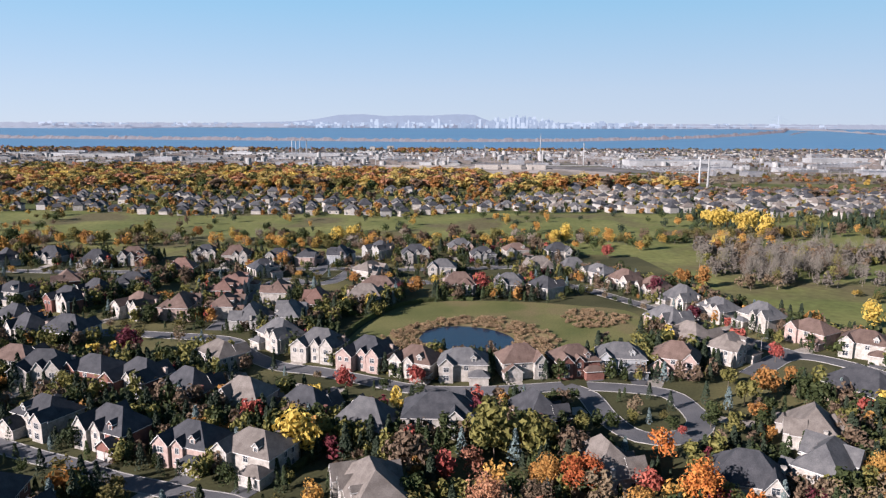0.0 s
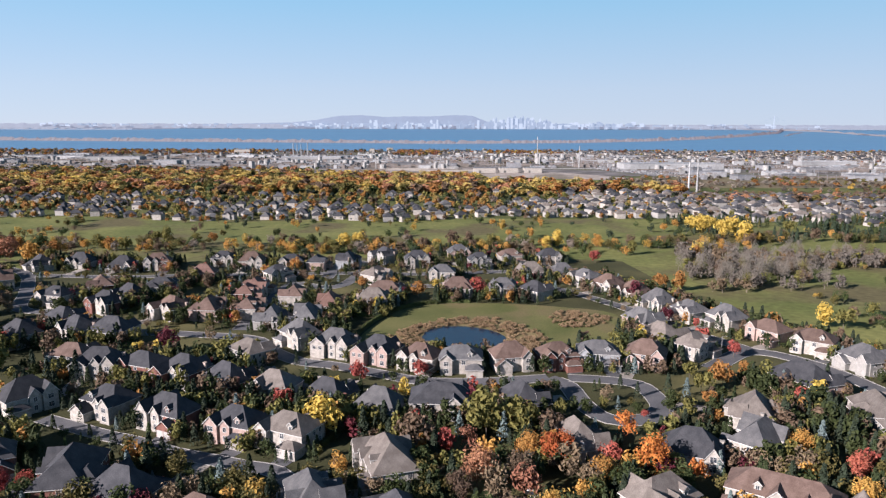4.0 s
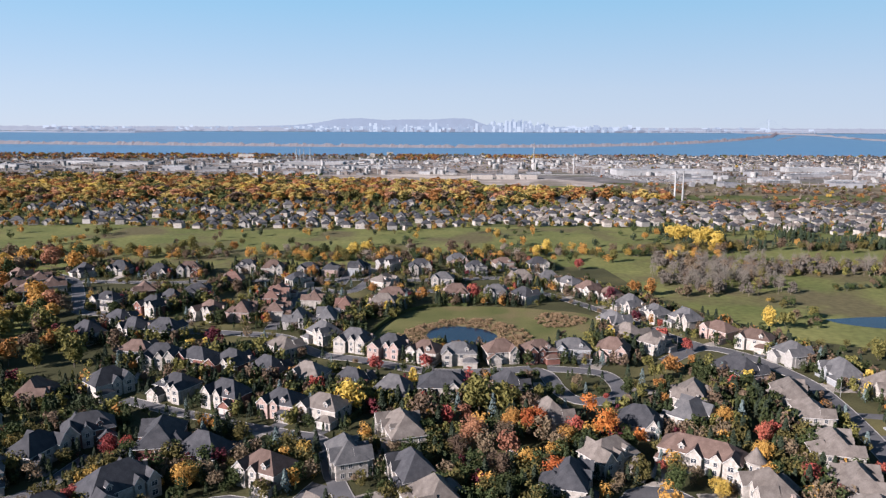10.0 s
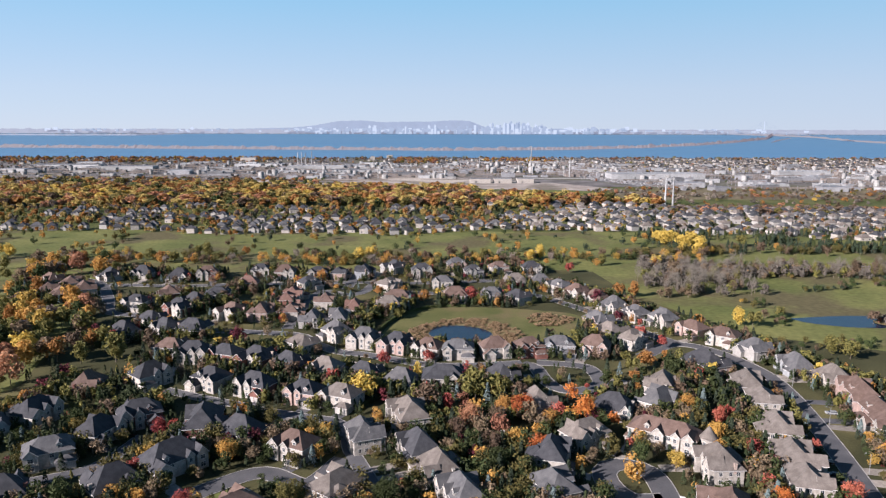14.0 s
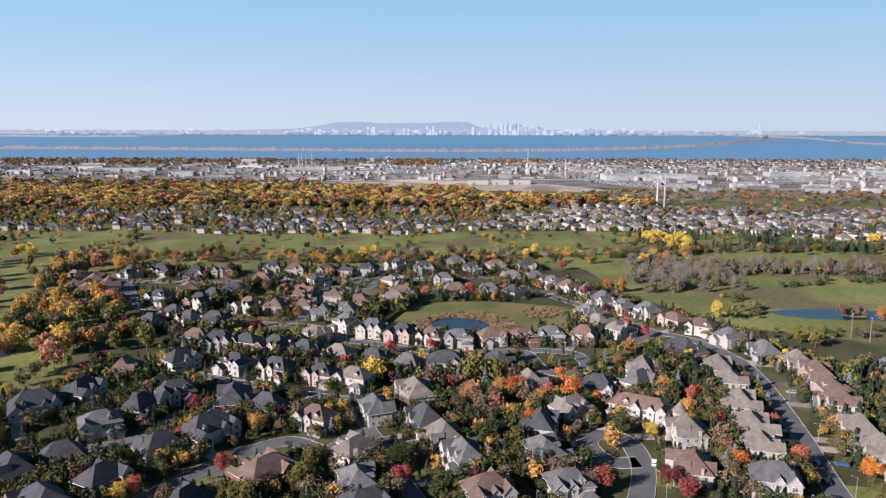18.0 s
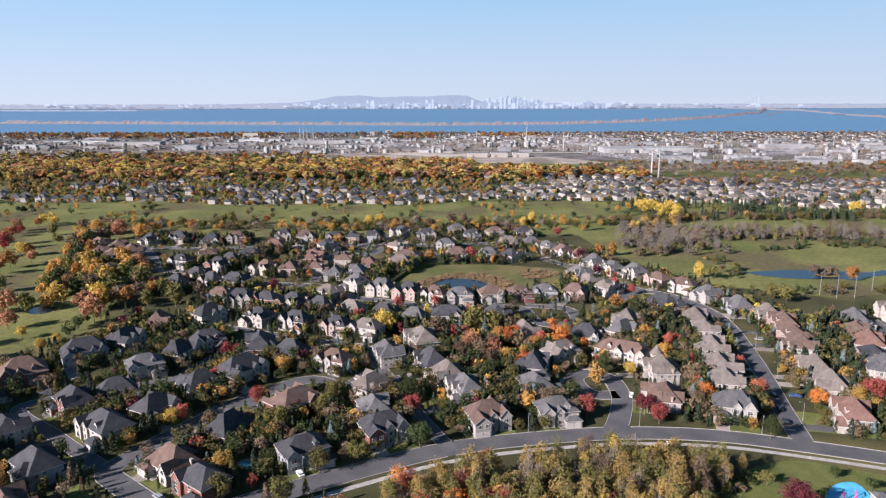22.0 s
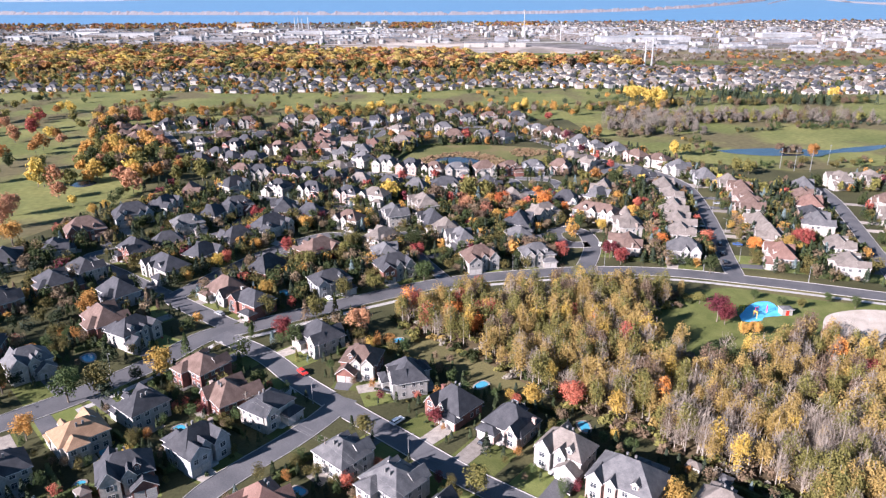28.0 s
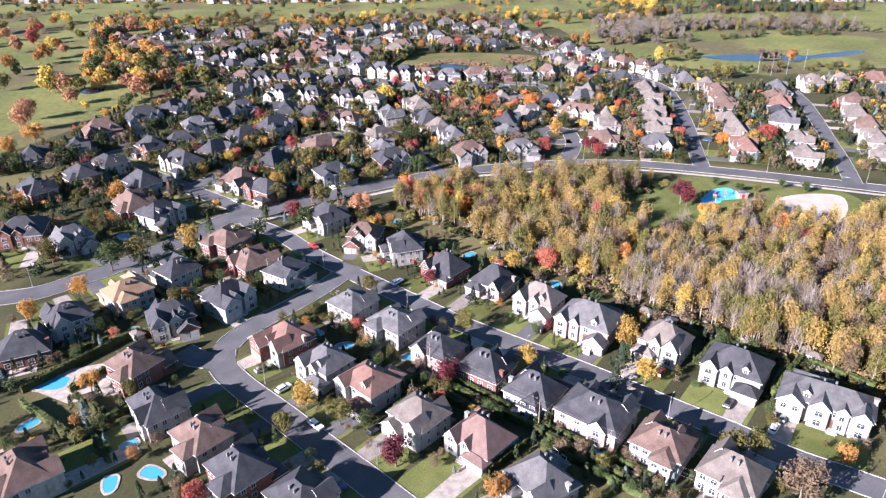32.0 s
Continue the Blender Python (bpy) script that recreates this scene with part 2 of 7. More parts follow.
LEAF = {
    "Y": leafy("yellow_leaves", (0.29, 0.195, 0.045), (0.39, 0.265, 0.062), (0.46, 0.325, 0.09), 0.3),
    "O": leafy("orange_leaves", (0.27, 0.135, 0.04), (0.38, 0.20, 0.055), (0.46, 0.28, 0.09), 0.3),
    "F": leafy("flame_leaves", (0.30, 0.085, 0.025), (0.43, 0.14, 0.04), (0.50, 0.22, 0.06), 0.3),
    "R": leafy("red_leaves", (0.21, 0.042, 0.036), (0.32, 0.08, 0.062), (0.39, 0.14, 0.10), 0.3),
    "H": leafy("grey_brush", (0.125, 0.111, 0.094), (0.175, 0.156, 0.132), (0.23, 0.207, 0.177)),
    "X": leafy("hedge_leaves", (0.030, 0.040, 0.014), (0.052, 0.066, 0.021), (0.085, 0.098, 0.032), 0.1),
    "D": leafy("purple_leaves", (0.075, 0.014, 0.02), (0.13, 0.026, 0.034), (0.17, 0.05, 0.05)),
    "G": leafy("green_leaves", (0.028, 0.042, 0.014), (0.046, 0.065, 0.022), (0.075, 0.094, 0.034)),
    "V": leafy("olive_leaves", (0.078, 0.076, 0.024), (0.128, 0.118, 0.036), (0.195, 0.165, 0.052)),
    "N": leafy("brown_leaves", (0.085, 0.062, 0.042), (0.135, 0.096, 0.064), (0.19, 0.135, 0.088)),
    "B": leafy("russet_leaves", (0.23, 0.10, 0.06), (0.32, 0.155, 0.09), (0.38, 0.21, 0.12)),
    "E": leafy("spruce_needles", (0.014, 0.022, 0.014), (0.024, 0.036, 0.021), (0.038, 0.052, 0.031), 0.05),
    "C": leafy("cedar_leaves", (0.016, 0.025, 0.011), (0.028, 0.040, 0.016), (0.045, 0.058, 0.024), 0.05),
    "S": leafy("blue_spruce_needles", (0.07, 0.10, 0.10), (0.11, 0.15, 0.15), (0.16, 0.20, 0.20), 0.05),
    "W": leafy("poplar_leaves", (0.22, 0.158, 0.055), (0.315, 0.228, 0.075), (0.405, 0.30, 0.11), 0.3),
    "T": leafy("bare_twigs", (0.122, 0.10, 0.085), (0.18, 0.149, 0.125), (0.242, 0.203, 0.172)),
    "K": leafy("reed_stalks", (0.22, 0.16, 0.09), (0.31, 0.225, 0.125), (0.38, 0.285, 0.165)),
}


# ---- mesh helpers ----
def mesh_of(name, verts, faces, smooth=False):
    me = bpy.data.meshes.new(name)
    me.from_pydata(verts, [], faces)
    me.update()
    return me


def put(name, me, mats, parent=None, m=None, label=""):
    """One object on a mesh that may be shared; its materials sit on the object."""
    ob = new(name, me)
    mats = mats if isinstance(mats, (list, tuple)) else [mats]
    while len(me.materials) < len(mats):
        me.materials.append(None)
    for slot, mat in zip(ob.material_slots, mats):
        slot.link, slot.material = "OBJECT", mat
    if parent:
        ob.parent = parent
    if m is not None:
        ob.matrix_basis = m
    if label:
        ob["label"] = label
    return ob


class Geo:
    """Vertices and faces gathered for one mesh."""

    def __init__(self):
        self.v, self.f, self.k = [], [], []

    def add(self, verts, faces, k=0):
        n = len(self.v)
        self.v += verts
        self.f += [tuple(i + n for i in f) for f in faces]
        self.k += [k] * len(faces)
        return self

    def box(self, x0, x1, y0, y1, z0, z1, k=0):
        return self.add([(x, y, z) for z in (z0, z1) for x, y in ((x0, y0), (x1, y0), (x1, y1), (x0, y1))],
                        [(0, 3, 2, 1), (4, 5, 6, 7), (0, 1, 5, 4), (1, 2, 6, 5), (2, 3, 7, 6), (3, 0, 4, 7)], k)

    def hip(self, x0, x1, y0, y1, z, pitch, over=0.5, k=0, board=1):
        """A hipped roof with a fascia, over a rectangle."""
        x0, x1, y0, y1 = x0 - over, x1 + over, y0 - over, y1 + over
        z -= over * math.tan(pitch)
        hw = min(x1 - x0, y1 - y0) / 2
        top = z + 0.2 + hw * math.tan(pitch)
        base = [(x0, y0), (x1, y0), (x1, y1), (x0, y1)]
        if x1 - x0 >= y1 - y0:
            ridge = [(x0 + hw, (y0 + y1) / 2), (max(x1 - hw, x0 + hw + 0.05), (y0 + y1) / 2)]
            fs = [(4, 5, 9, 8), (5, 6, 9), (6, 7, 8, 9), (7, 4, 8)]
        else:
            ridge = [((x0 + x1) / 2, y0 + hw), ((x0 + x1) / 2, max(y1 - hw, y0 + hw + 0.05))]
            fs = [(4, 5, 8), (5, 6, 9, 8), (6, 7, 9), (7, 4, 8, 9)]
        self.add([(*p, z) for p in base] + [(*p, z + 0.2) for p in base] + [(*p, top) for p in ridge],
                 fs, k)
        n = len(self.v) - 10
        for f in ((0, 3, 2, 1), (0, 1, 5, 4), (1, 2, 6, 5), (2, 3, 7, 6), (3, 0, 4, 7)):
            self.f.append(tuple(i + n for i in f))
            self.k.append(k + board)
        return top

    def gable(self, x0, x1, y0, y1, z, pitch, over=0.4, k=0, along="y", board=1):
        """A gabled roof of two thick slopes; the ridge runs along y (or x)."""
        if along == "x":
            part = Geo()
            top = part.gable(y0, y1, x0, x1, z, pitch, over, board=board)
            n = len(self.v)
            self.v += [(b, a, c) for a, b, c in part.v]
            self.f += [tuple(i + n for i in f[::-1]) for f in part.f]
            self.k += [k + q for q in part.k]
            return top
        cx, hw = (x0 + x1) / 2, (x1 - x0) / 2 + over
        low, top = z - over * math.tan(pitch), z + (x1 - x0) / 2 * math.tan(pitch)
        a, b = y0 - over, y1
        self.add([(cx - hw, a, low), (cx, a, top), (cx + hw, a, low), (cx - hw, b, low), (cx, b, top), (cx + hw, b, low)]
                 + [(cx - hw, a, low + 0.22), (cx, a, top + 0.24), (cx + hw, a, low + 0.22), (cx - hw, b, low + 0.22), (cx, b, top + 0.24), (cx + hw, b, low + 0.22)],
                 [(6, 7, 10, 9), (7, 8, 11, 10)], k)
        n = len(self.v) - 12
        for f in ((0, 3, 4, 1), (1, 4, 5, 2), (0, 1, 7, 6), (1, 2, 8, 7), (3, 9, 10, 4), (4, 10, 11, 5), (0, 6, 9, 3), (2, 5, 11, 8)):
            self.f.append(tuple(i + n for i in f))
            self.k.append(k + board)
        return top

    def prism(self, x0, x1, y0, y1, z, pitch, k=0):
        """The triangular wall under a gable."""
        cx, top = (x0 + x1) / 2, z + (x1 - x0) / 2 * math.tan(pitch)
        return self.add([(x0, y0, z), (x1, y0, z), (cx, y0, top), (x0, y1, z), (x1, y1, z), (cx, y1, top)], [(0, 1, 2), (3, 5, 4), (0, 2, 5, 3), (1, 4, 5, 2), (0, 3, 4, 1)], k)

    def tube(self, a, b, r0, r1, sides=6, k=0):
        a, b = Vector(a), Vector(b)
        q = (b - a).to_track_quat("Z", "Y")
        ring = [q @ Vector((math.cos(6.2832 * i / sides), math.sin(6.2832 * i / sides), 0)) for i in range(sides)]
        v = [tuple(a + p * r0) for p in ring] + [tuple(b + p * r1) for p in ring]
        return self.add(v, [(i, (i + 1) % sides, sides + (i + 1) % sides, sides + i) for i in range(sides)] + [tuple(range(sides, 2 * sides))], k)

    def mesh(self, name):
        me = mesh_of(name, self.v, self.f)
        if any(self.k):
            for _ in range(max(self.k) + 1):
                me.materials.append(None)
            me.polygons.foreach_set("material_index", self.k)
        return me


def smooth_line(points, step=3.0):
    """A polyline rounded off and cut into even short pieces."""
    p = [np.array(q, float) for q in points]
    p = [2 * p[0] - p[1]] + p + [2 * p[-1] - p[-2]]
    out = []
    for a, b, c, d in zip(p, p[1:], p[2:], p[3:]):
        n = max(1, int(np.linalg.norm(c - b) / step))
        for i in range(n):
            t = i / n
            out.append(0.5 * (2 * b + (c - a) * t + (2 * a - 5 * b + 4 * c - d) * t * t + (3 * b - a - 3 * c + d) * t ** 3))
    return out + [p[-2]]


def inside(x, y, poly):
    hit = False
    for (x0, y0), (x1, y1) in zip(poly, poly[1:] + poly[:1]):
        if (y0 > y) != (y1 > y) and x < (x1 - x0) * (y - y0) / (y1 - y0) + x0:
            hit = not hit
    return hit


def rounded(points, step=2.0):
    return [tuple(q) for q in smooth_line(list(points) + [points[0]], step)[:-1]]


def sheet(name, poly, z, mat, label, category="ground", kind="structure", thick=0.0):
    """A flat piece of ground with an outline of its own."""
    bm = bmesh.new()
    top = bm.faces.new([bm.verts.new((x, y, z)) for x, y in poly])
    if top.normal.z < 0:
        top.normal_flip()
    top.normal_update()
    if top.normal.z < 0:
        top.normal_flip()
    bmesh.ops.triangulate(bm, faces=bm.faces[:])
    me = bpy.data.meshes.new(name)
    bm.to_mesh(me)
    bm.free()
    return tagged(put(name, me, mat), label, category, kind=kind)


# ---- the ground and the river ----
FAR_Y, SHORE_Y = 4600.0, 2480.0


def lift(y):
    """The far water and coast, drawn nearer than they are, rise to where they would show."""
    return 0.0 if y < SHORE_Y else 132 * (1 - y / (SHORE_Y + (y - SHORE_Y) * 3.5))


def strip(name, x0, x1, ys, dz, mat, label, category, kind="structure"):
    v, f = [], []
    for y in ys:
        v += [(x0, y, lift(y) + dz), (x1, y, lift(y) + dz)]
    f = [(2 * i, 2 * i + 1, 2 * i + 3, 2 * i + 2) for i in range(len(ys) - 1)]
    return tagged(put(name, mesh_of(name, v, f), mat), label, category, kind=kind)


strip("ground", -4500, 4500, [-900, 0, 1000, 2000, SHORE_Y] + [SHORE_Y + 80 * i for i in range(1, 27)], 0.0, GRASS, "green autumn grass ground reaching the far shore", "ground")
strip("river", -4500, 4500, [SHORE_Y + 79 * i for i in range(0, 26)], 0.35, RIVER, "wide blue river under a clear sky", "water")
POND = rounded([(-9.4, 246.8), (-6.7, 258.9), (1.1, 265.1), (10.9, 265.0), (20.4, 260.0), (26.3, 250.7), (25.7, 241.7), (20.8, 234.6), (8.0, 236.3), (-3.1, 236.4)])
REEDS = rounded([(-26.6, 242.6), (-18.3, 257.6), (-4.7, 273.4), (15.5, 279.8), (31.1, 272.8), (41.4, 256.6), (43.3, 238.5), (36.5, 226.0), (16.5, 223.6), (-8.6, 225.4), (-21.4, 231.1)])
MEADOW = rounded([(-38.2, 237.0), (-30.4, 270.5), (-17.0, 296.2), (4.0, 306.9), (33.8, 306.4), (58.5, 300.3), (80.0, 290.9), (82.8, 271.9), (73.1, 249.9), (54.0, 235.5), (49.0, 224.5), (16.4, 220.9), (-12.2, 221.4), (-30.3, 225.8)])
REEDS_EAST = rounded([(50.2, 282.6), (57.4, 291.3), (69.2, 287.5), (78.3, 280.4), (72.3, 268.8), (59.6, 262.5), (51.2, 267.5)])
WOOD = [(-24.0, -12.0), (-13.0, -1.5), (2.0, 5.0), (18.0, 9.0), (31.0, 13.0), (50.0, 17.0), (66.0, 15.0), (80.0, 12.0), (92.0, 6.0), (82.0, 0.5), (73.0, -8.0), (68.0, -19.8), (69.4, -32.7), (78.0, -50.0), (95.0, -46.0), (112.0, -38.0), (122.4, -29.0), (129.0, -38.0), (138.9, -40.7), (154.8, -40.3), (174.8, -29.3), (199.2, -39.1), (117.2, -157.1), (107.8, -140.6), (99.9, -132.9), (92.4, -122.9), (78.6, -112.8), (57.3, -93.0), (37.2, -73.7), (25.0, -62.4), (10.1, -44.5), (-6.8, -27.3), (-17.0, -22.0)]
POOLS = [(-112.9, -127.2, 1.9), (-110.3, -144.1, 1.0), (-81.8, -164.7, 1.0), (-73.4, -161.5, 1.1), (-82.3, -151.8, 0.8), (-99.8, -102.1, 0.8), (-81.9, -78.3, 1.0), (-14.9, -118.5, 1.1), (31.3, -156.2, 1.2), (-71.5, 17.3, 1.1), (82.0, -113.0, 1.0), (5.2, -56.4, 1.0), (33.3, -79.4, 1.0), (-103.2, -36.9, 0.9), (-22.7, -25.6, 0.9), (-42.6, 52.9, 1.0), (-127.5, -35.9, 1.2), (-34.5, -112.2, 0.9), (85.8, -136.8, 0.9), (-19.0, -126.5, 1.1), (0.6, -133.4, 1.2), (8.4, -140.6, 1.0), (13.0, -144.6, 1.0), (9.6, -154.2, 1.0), (-43.6, -105.0, 0.8), (-75.7, -84.4, 0.7), (-98.9, -88.5, 0.9)]
TERRACE = [(-116.7, -129.8), (-110.8, -121.2), (-99.6, -117.7), (-90.8, -130.7), (-104.1, -136.0)]
sheet("golf_course", [(-900, 430), (-600, 455), (-330, 440), (-240, 400), (-120, 425), (40, 440), (120, 420), (128, 350), (150, 290), (175, 245), (235, 215), (330, 232), (520, 235), (900, 300), (900, 640), (300, 632), (0, 640), (-900, 660)], 0.02, GOLF, "mown green golf fairways with worn patches")
sheet("golf_course_west", [(-700, -20), (-300, -20), (-230, 60), (-205, 120), (-190, 170), (-215, 260), (-240, 330), (-262, 400), (-330, 440), (-600, 455), (-700, 440)], 0.02, GOLF, "mown green golf fairways beside the houses")
sheet("belt_ground", [(-2500, 660), (-900, 660), (0, 640), (300, 632), (900, 640), (2500, 500), (2500, 1230), (-2500, 1230)], 0.03, BELT, "dark grass under the far trees")
sheet("bare_field", [(-3000, 1230), (3000, 1230), (3000, 2470), (-3000, 2470)], 0.04, FIELD, "grey-brown open industrial plain")
sheet("meadow", MEADOW, 0.02, MEAD, "green grass basin round the pond")
sheet("reed_bed", REEDS, 0.045, DRY, "dry tan reed bed round the pond")
sheet("pond", POND, 0.08, PONDWATER, "still dark blue pond", "water")
sheet("golf_pond", rounded([(209.8, 281.2), (215.0, 272.0), (230.8, 263.5), (246.8, 260.6), (264.0, 260.0), (277.0, 257.5), (288.0, 265.0), (302.0, 270.0), (318.0, 272.0), (340.0, 283.0), (352.0, 296.0), (334.0, 292.0), (312.0, 285.5), (296.0, 279.0), (280.0, 282.0), (268.8, 285.8), (252.0, 287.0), (232.0, 285.4)]), 0.08, PONDWATER, "blue golf course pond", "water")
sheet("pond_islet", rounded([(254.5, 270.0), (258.0, 265.5), (266.0, 265.0), (272.0, 269.0), (271.0, 275.0), (264.0, 278.0), (257.0, 276.0)], 1.0), 0.3, DRY, "small brushy island in the golf course pond", "island")
sheet("golf_pond", rounded([(-243.5, 191.7), (-242.7, 201.1), (-235.5, 203.4), (-229.5, 198.5), (-230.3, 190.3), (-236.7, 187.0)], 1.0), 0.08, PONDWATER, "small grey golf course pond", "water")
sheet("woodland_floor", WOOD, 0.025, SOIL, "leaf-strewn floor of the wood")
sheet("park_lawn", rounded([(66.0, -19.0), (72.0, -7.0), (82.0, 3.0), (94.0, 12.0), (112.0, 18.0), (128.0, 12.0), (150.0, 3.0), (172.0, -3.0), (172.0, -26.0), (150.0, -38.0), (126.0, -32.0), (110.0, -38.0), (92.0, -48.0), (77.0, -51.0), (70.0, -38.0)]), 0.05, LAWN, "green park lawn between the trees")
sheet("sandpit", rounded([(132.7, -20.9), (140.8, -9.2), (153.3, -4.7), (165.4, -5.3), (168.8, -10.5), (162.7, -23.9), (153.2, -33.0), (141.0, -34.6), (132.5, -31.0)]), 0.06, SAND, "pale round sand playground", "sand")
sheet("play_surface", rounded([(107.4, -8.4), (116.7, 2.1), (124.4, 3.8), (125.1, -4.1), (124.5, -8.5), (116.6, -10.0), (113.5, -13.0), (106.9, -13.3)], 1.0), 0.07, RUBBER, "bright blue playground surface", "playground")


# ---- streets ----
STREETS = {}
KERB_SPOTS = []


def street(name, width, points):
    STREETS[name] = (width, [np.array(p) for p in smooth_line(points)])


street("boulevard", 9.5, [(-160.9, -83.0), (-141.3, -78.3), (-128.9, -68.0), (-119.6, -59.3), (-102.8, -38.4), (-92.1, -20.5), (-77.5, -13.1), (-57.9, -1.2), (-36.8, 10.9), (-8.7, 25.2), (18.5, 33.0), (57.5, 38.3), (92.8, 35.9), (124.0, 26.6), (157.2, 14.1), (192.6, -0.6), (236.8, -19.5)])
street("street_a", 7.6, [(-88.0, -19.5), (-67.8, -35.3), (-52.1, -53.2), (-34.0, -70.5), (-18.0, -85.2), (-3.6, -98.7), (12.6, -111.6), (27.4, -122.7), (40.7, -133.3), (52.7, -143.4), (63.7, -152.2), (73.5, -161.1), (83.3, -167.7), (92.4, -173.8)])
street("street_ab", 7.6, [(-36.5, -62.6), (-42.3, -73.4), (-50.2, -84.7), (-59.2, -95.3), (-66.6, -105.2), (-69.8, -113.8)])
street("street_b", 7.6, [(-69.8, -113.8), (-67.5, -121.5), (-59.9, -130.5), (-49.0, -140.8), (-37.3, -152.4), (-25.5, -163.8), (-15.0, -174.4), (-5.6, -183.4)])
street("court_b", 7.6, [(-68.2, -118.8), (-75.9, -117.2), (-81.8, -113.3)])
street("street_d", 8, [(-85.9, -12.2), (-106.7, 4.8), (-115.1, 13.4), (-111.5, 23.4), (-106.5, 34.3), (-98.7, 48.5), (-88.0, 66.1), (-74.9, 81.0), (-61.6, 89.9), (-45.5, 81.8), (-35.9, 99.9)])
street("street_e", 5.6, [(-2.4, 25.3), (-14.1, 52.5), (-24.6, 81.5), (-33.7, 104.2), (-41.4, 128.6), (-55.5, 135.1), (-74.7, 141.9), (-88.6, 148.8), (-99.9, 153.3), (-123.2, 164.5)])
street("street_f", 7.6, [(121.8, 29.8), (128.1, 58.6), (136.3, 92.4), (142.7, 122.5), (148.9, 158.7), (149.8, 185.5), (140.2, 216.3), (122.8, 230.1), (99.7, 210.4)])
street("street_g", 7.6, [(181.4, 4.6), (192.7, 36.0), (203.9, 70.8), (217.4, 112.7), (226.4, 143.5), (231.8, 171.5)])
street("court_h", 8, [(56.1, 36.7), (63.2, 54.1), (67.9, 70.9), (67.6, 90.0), (58.6, 95.7), (52.4, 90.2), (52.5, 80.4), (57.4, 72.3), (67.0, 72.2)])
street("court_i", 7, [(37.8, 200.3), (43.3, 193.0), (45.1, 178.5), (48.6, 167.6), (54.7, 163.2), (63.4, 165.3), (69.9, 173.0), (70.3, 185.5), (67.5, 194.6), (56.6, 198.6), (44.8, 200.4)])
street("street_j", 7, [(-273.4, 392.5), (-249.9, 372.6), (-224.3, 328.5), (-206.9, 294.1), (-183.8, 286.7), (-154.4, 269.4), (-135.3, 256.4), (-111.6, 253.0), (-81.2, 246.6), (-71.1, 233.3), (-55.4, 218.0), (-41.3, 213.2), (-25.6, 205.6), (-7.5, 197.1), (13.2, 196.3), (27.1, 198.3), (37.8, 200.3)])
street("street_k", 7, [(-89.7, 258.8), (-86.2, 347.0), (-67.5, 342.4), (-55.5, 350.8), (-49.0, 406.3), (-64.8, 414.6), (-69.1, 357.8)])
street("street_m", 5.5, [(-115.1, 13.4), (-146.5, 39.4), (-172.2, 62.8), (-147.3, 78.9), (-120.6, 92.8), (-113.0, 118.3)])
street("street_o", 7, [(-28.0, 348.0), (0.0, 345.0), (30.0, 344.0), (60.0, 342.0), (85.0, 308.0), (98.0, 282.0), (110.0, 256.0), (124.0, 232.0)])
street("street_p", 7, [(-245.0, 372.0), (-190.0, 368.0), (-150.0, 374.0), (-110.0, 376.0), (-60.0, 380.0), (-20.0, 378.0), (40.0, 386.0), (75.0, 392.0)])
street("street_q", 8, [(308.0, 200.0), (298.0, 160.0), (284.0, 115.0), (268.0, 66.0), (258.0, 25.0)])


def road_distance(x, y, skip=""):
    """How far a place lies outside the nearest street's edge."""
    best = 1e9
    for name, (width, line) in ROAD_ARRAYS.items():
        if name != skip:
            best = min(best, float(np.hypot(line[:, 0] - x, line[:, 1] - y).min()) - width / 2)
    return best


ROAD_ARRAYS = {n: (w, np.array(l)) for n, (w, l) in STREETS.items()}
for level, (name, (width, line)) in enumerate(STREETS.items()):
    road, kerb = Geo(), Geo()
    arr = np.array(line)
    way = np.gradient(arr, axis=0)
    way /= np.linalg.norm(way, axis=1)[:, None]
    side = np.stack([-way[:, 1], way[:, 0]], 1)
    z = 0.03 + 0.005 * level
    left, right = arr + side * width / 2, arr - side * width / 2
    for i in range(len(arr) - 1):
        road.add([(*left[i], z), (*right[i], z), (*right[i + 1], z), (*left[i + 1], z)], [(0, 1, 2, 3)])
        for edge, s in ((left, 1), (right, -1)):
            mid = (edge[i] + edge[i + 1]) / 2
            if road_distance(mid[0], mid[1], name) > 0.3:
                a, b = edge[i], edge[i + 1]
                c, d = a + s * side[i] * 0.22, b + s * side[i + 1] * 0.22
                kerb.add([(*a, 0), (*b, 0), (*d, 0), (*c, 0), (*a, 0.17), (*b, 0.17), (*d, 0.17), (*c, 0.17)],
                         [(4, 5, 6, 7), (7, 6, 5, 4)][:1] + [(0, 1, 5, 4), (2, 3, 7, 6)])
    tagged(put("road", road.mesh("road"), ASPHALT), "grey asphalt residential street with pale edges", "road", kind="structure")
    tagged(put("kerb", kerb.mesh("kerb"), CONCRETE), "pale concrete kerb along the street", "kerb", kind="structure")



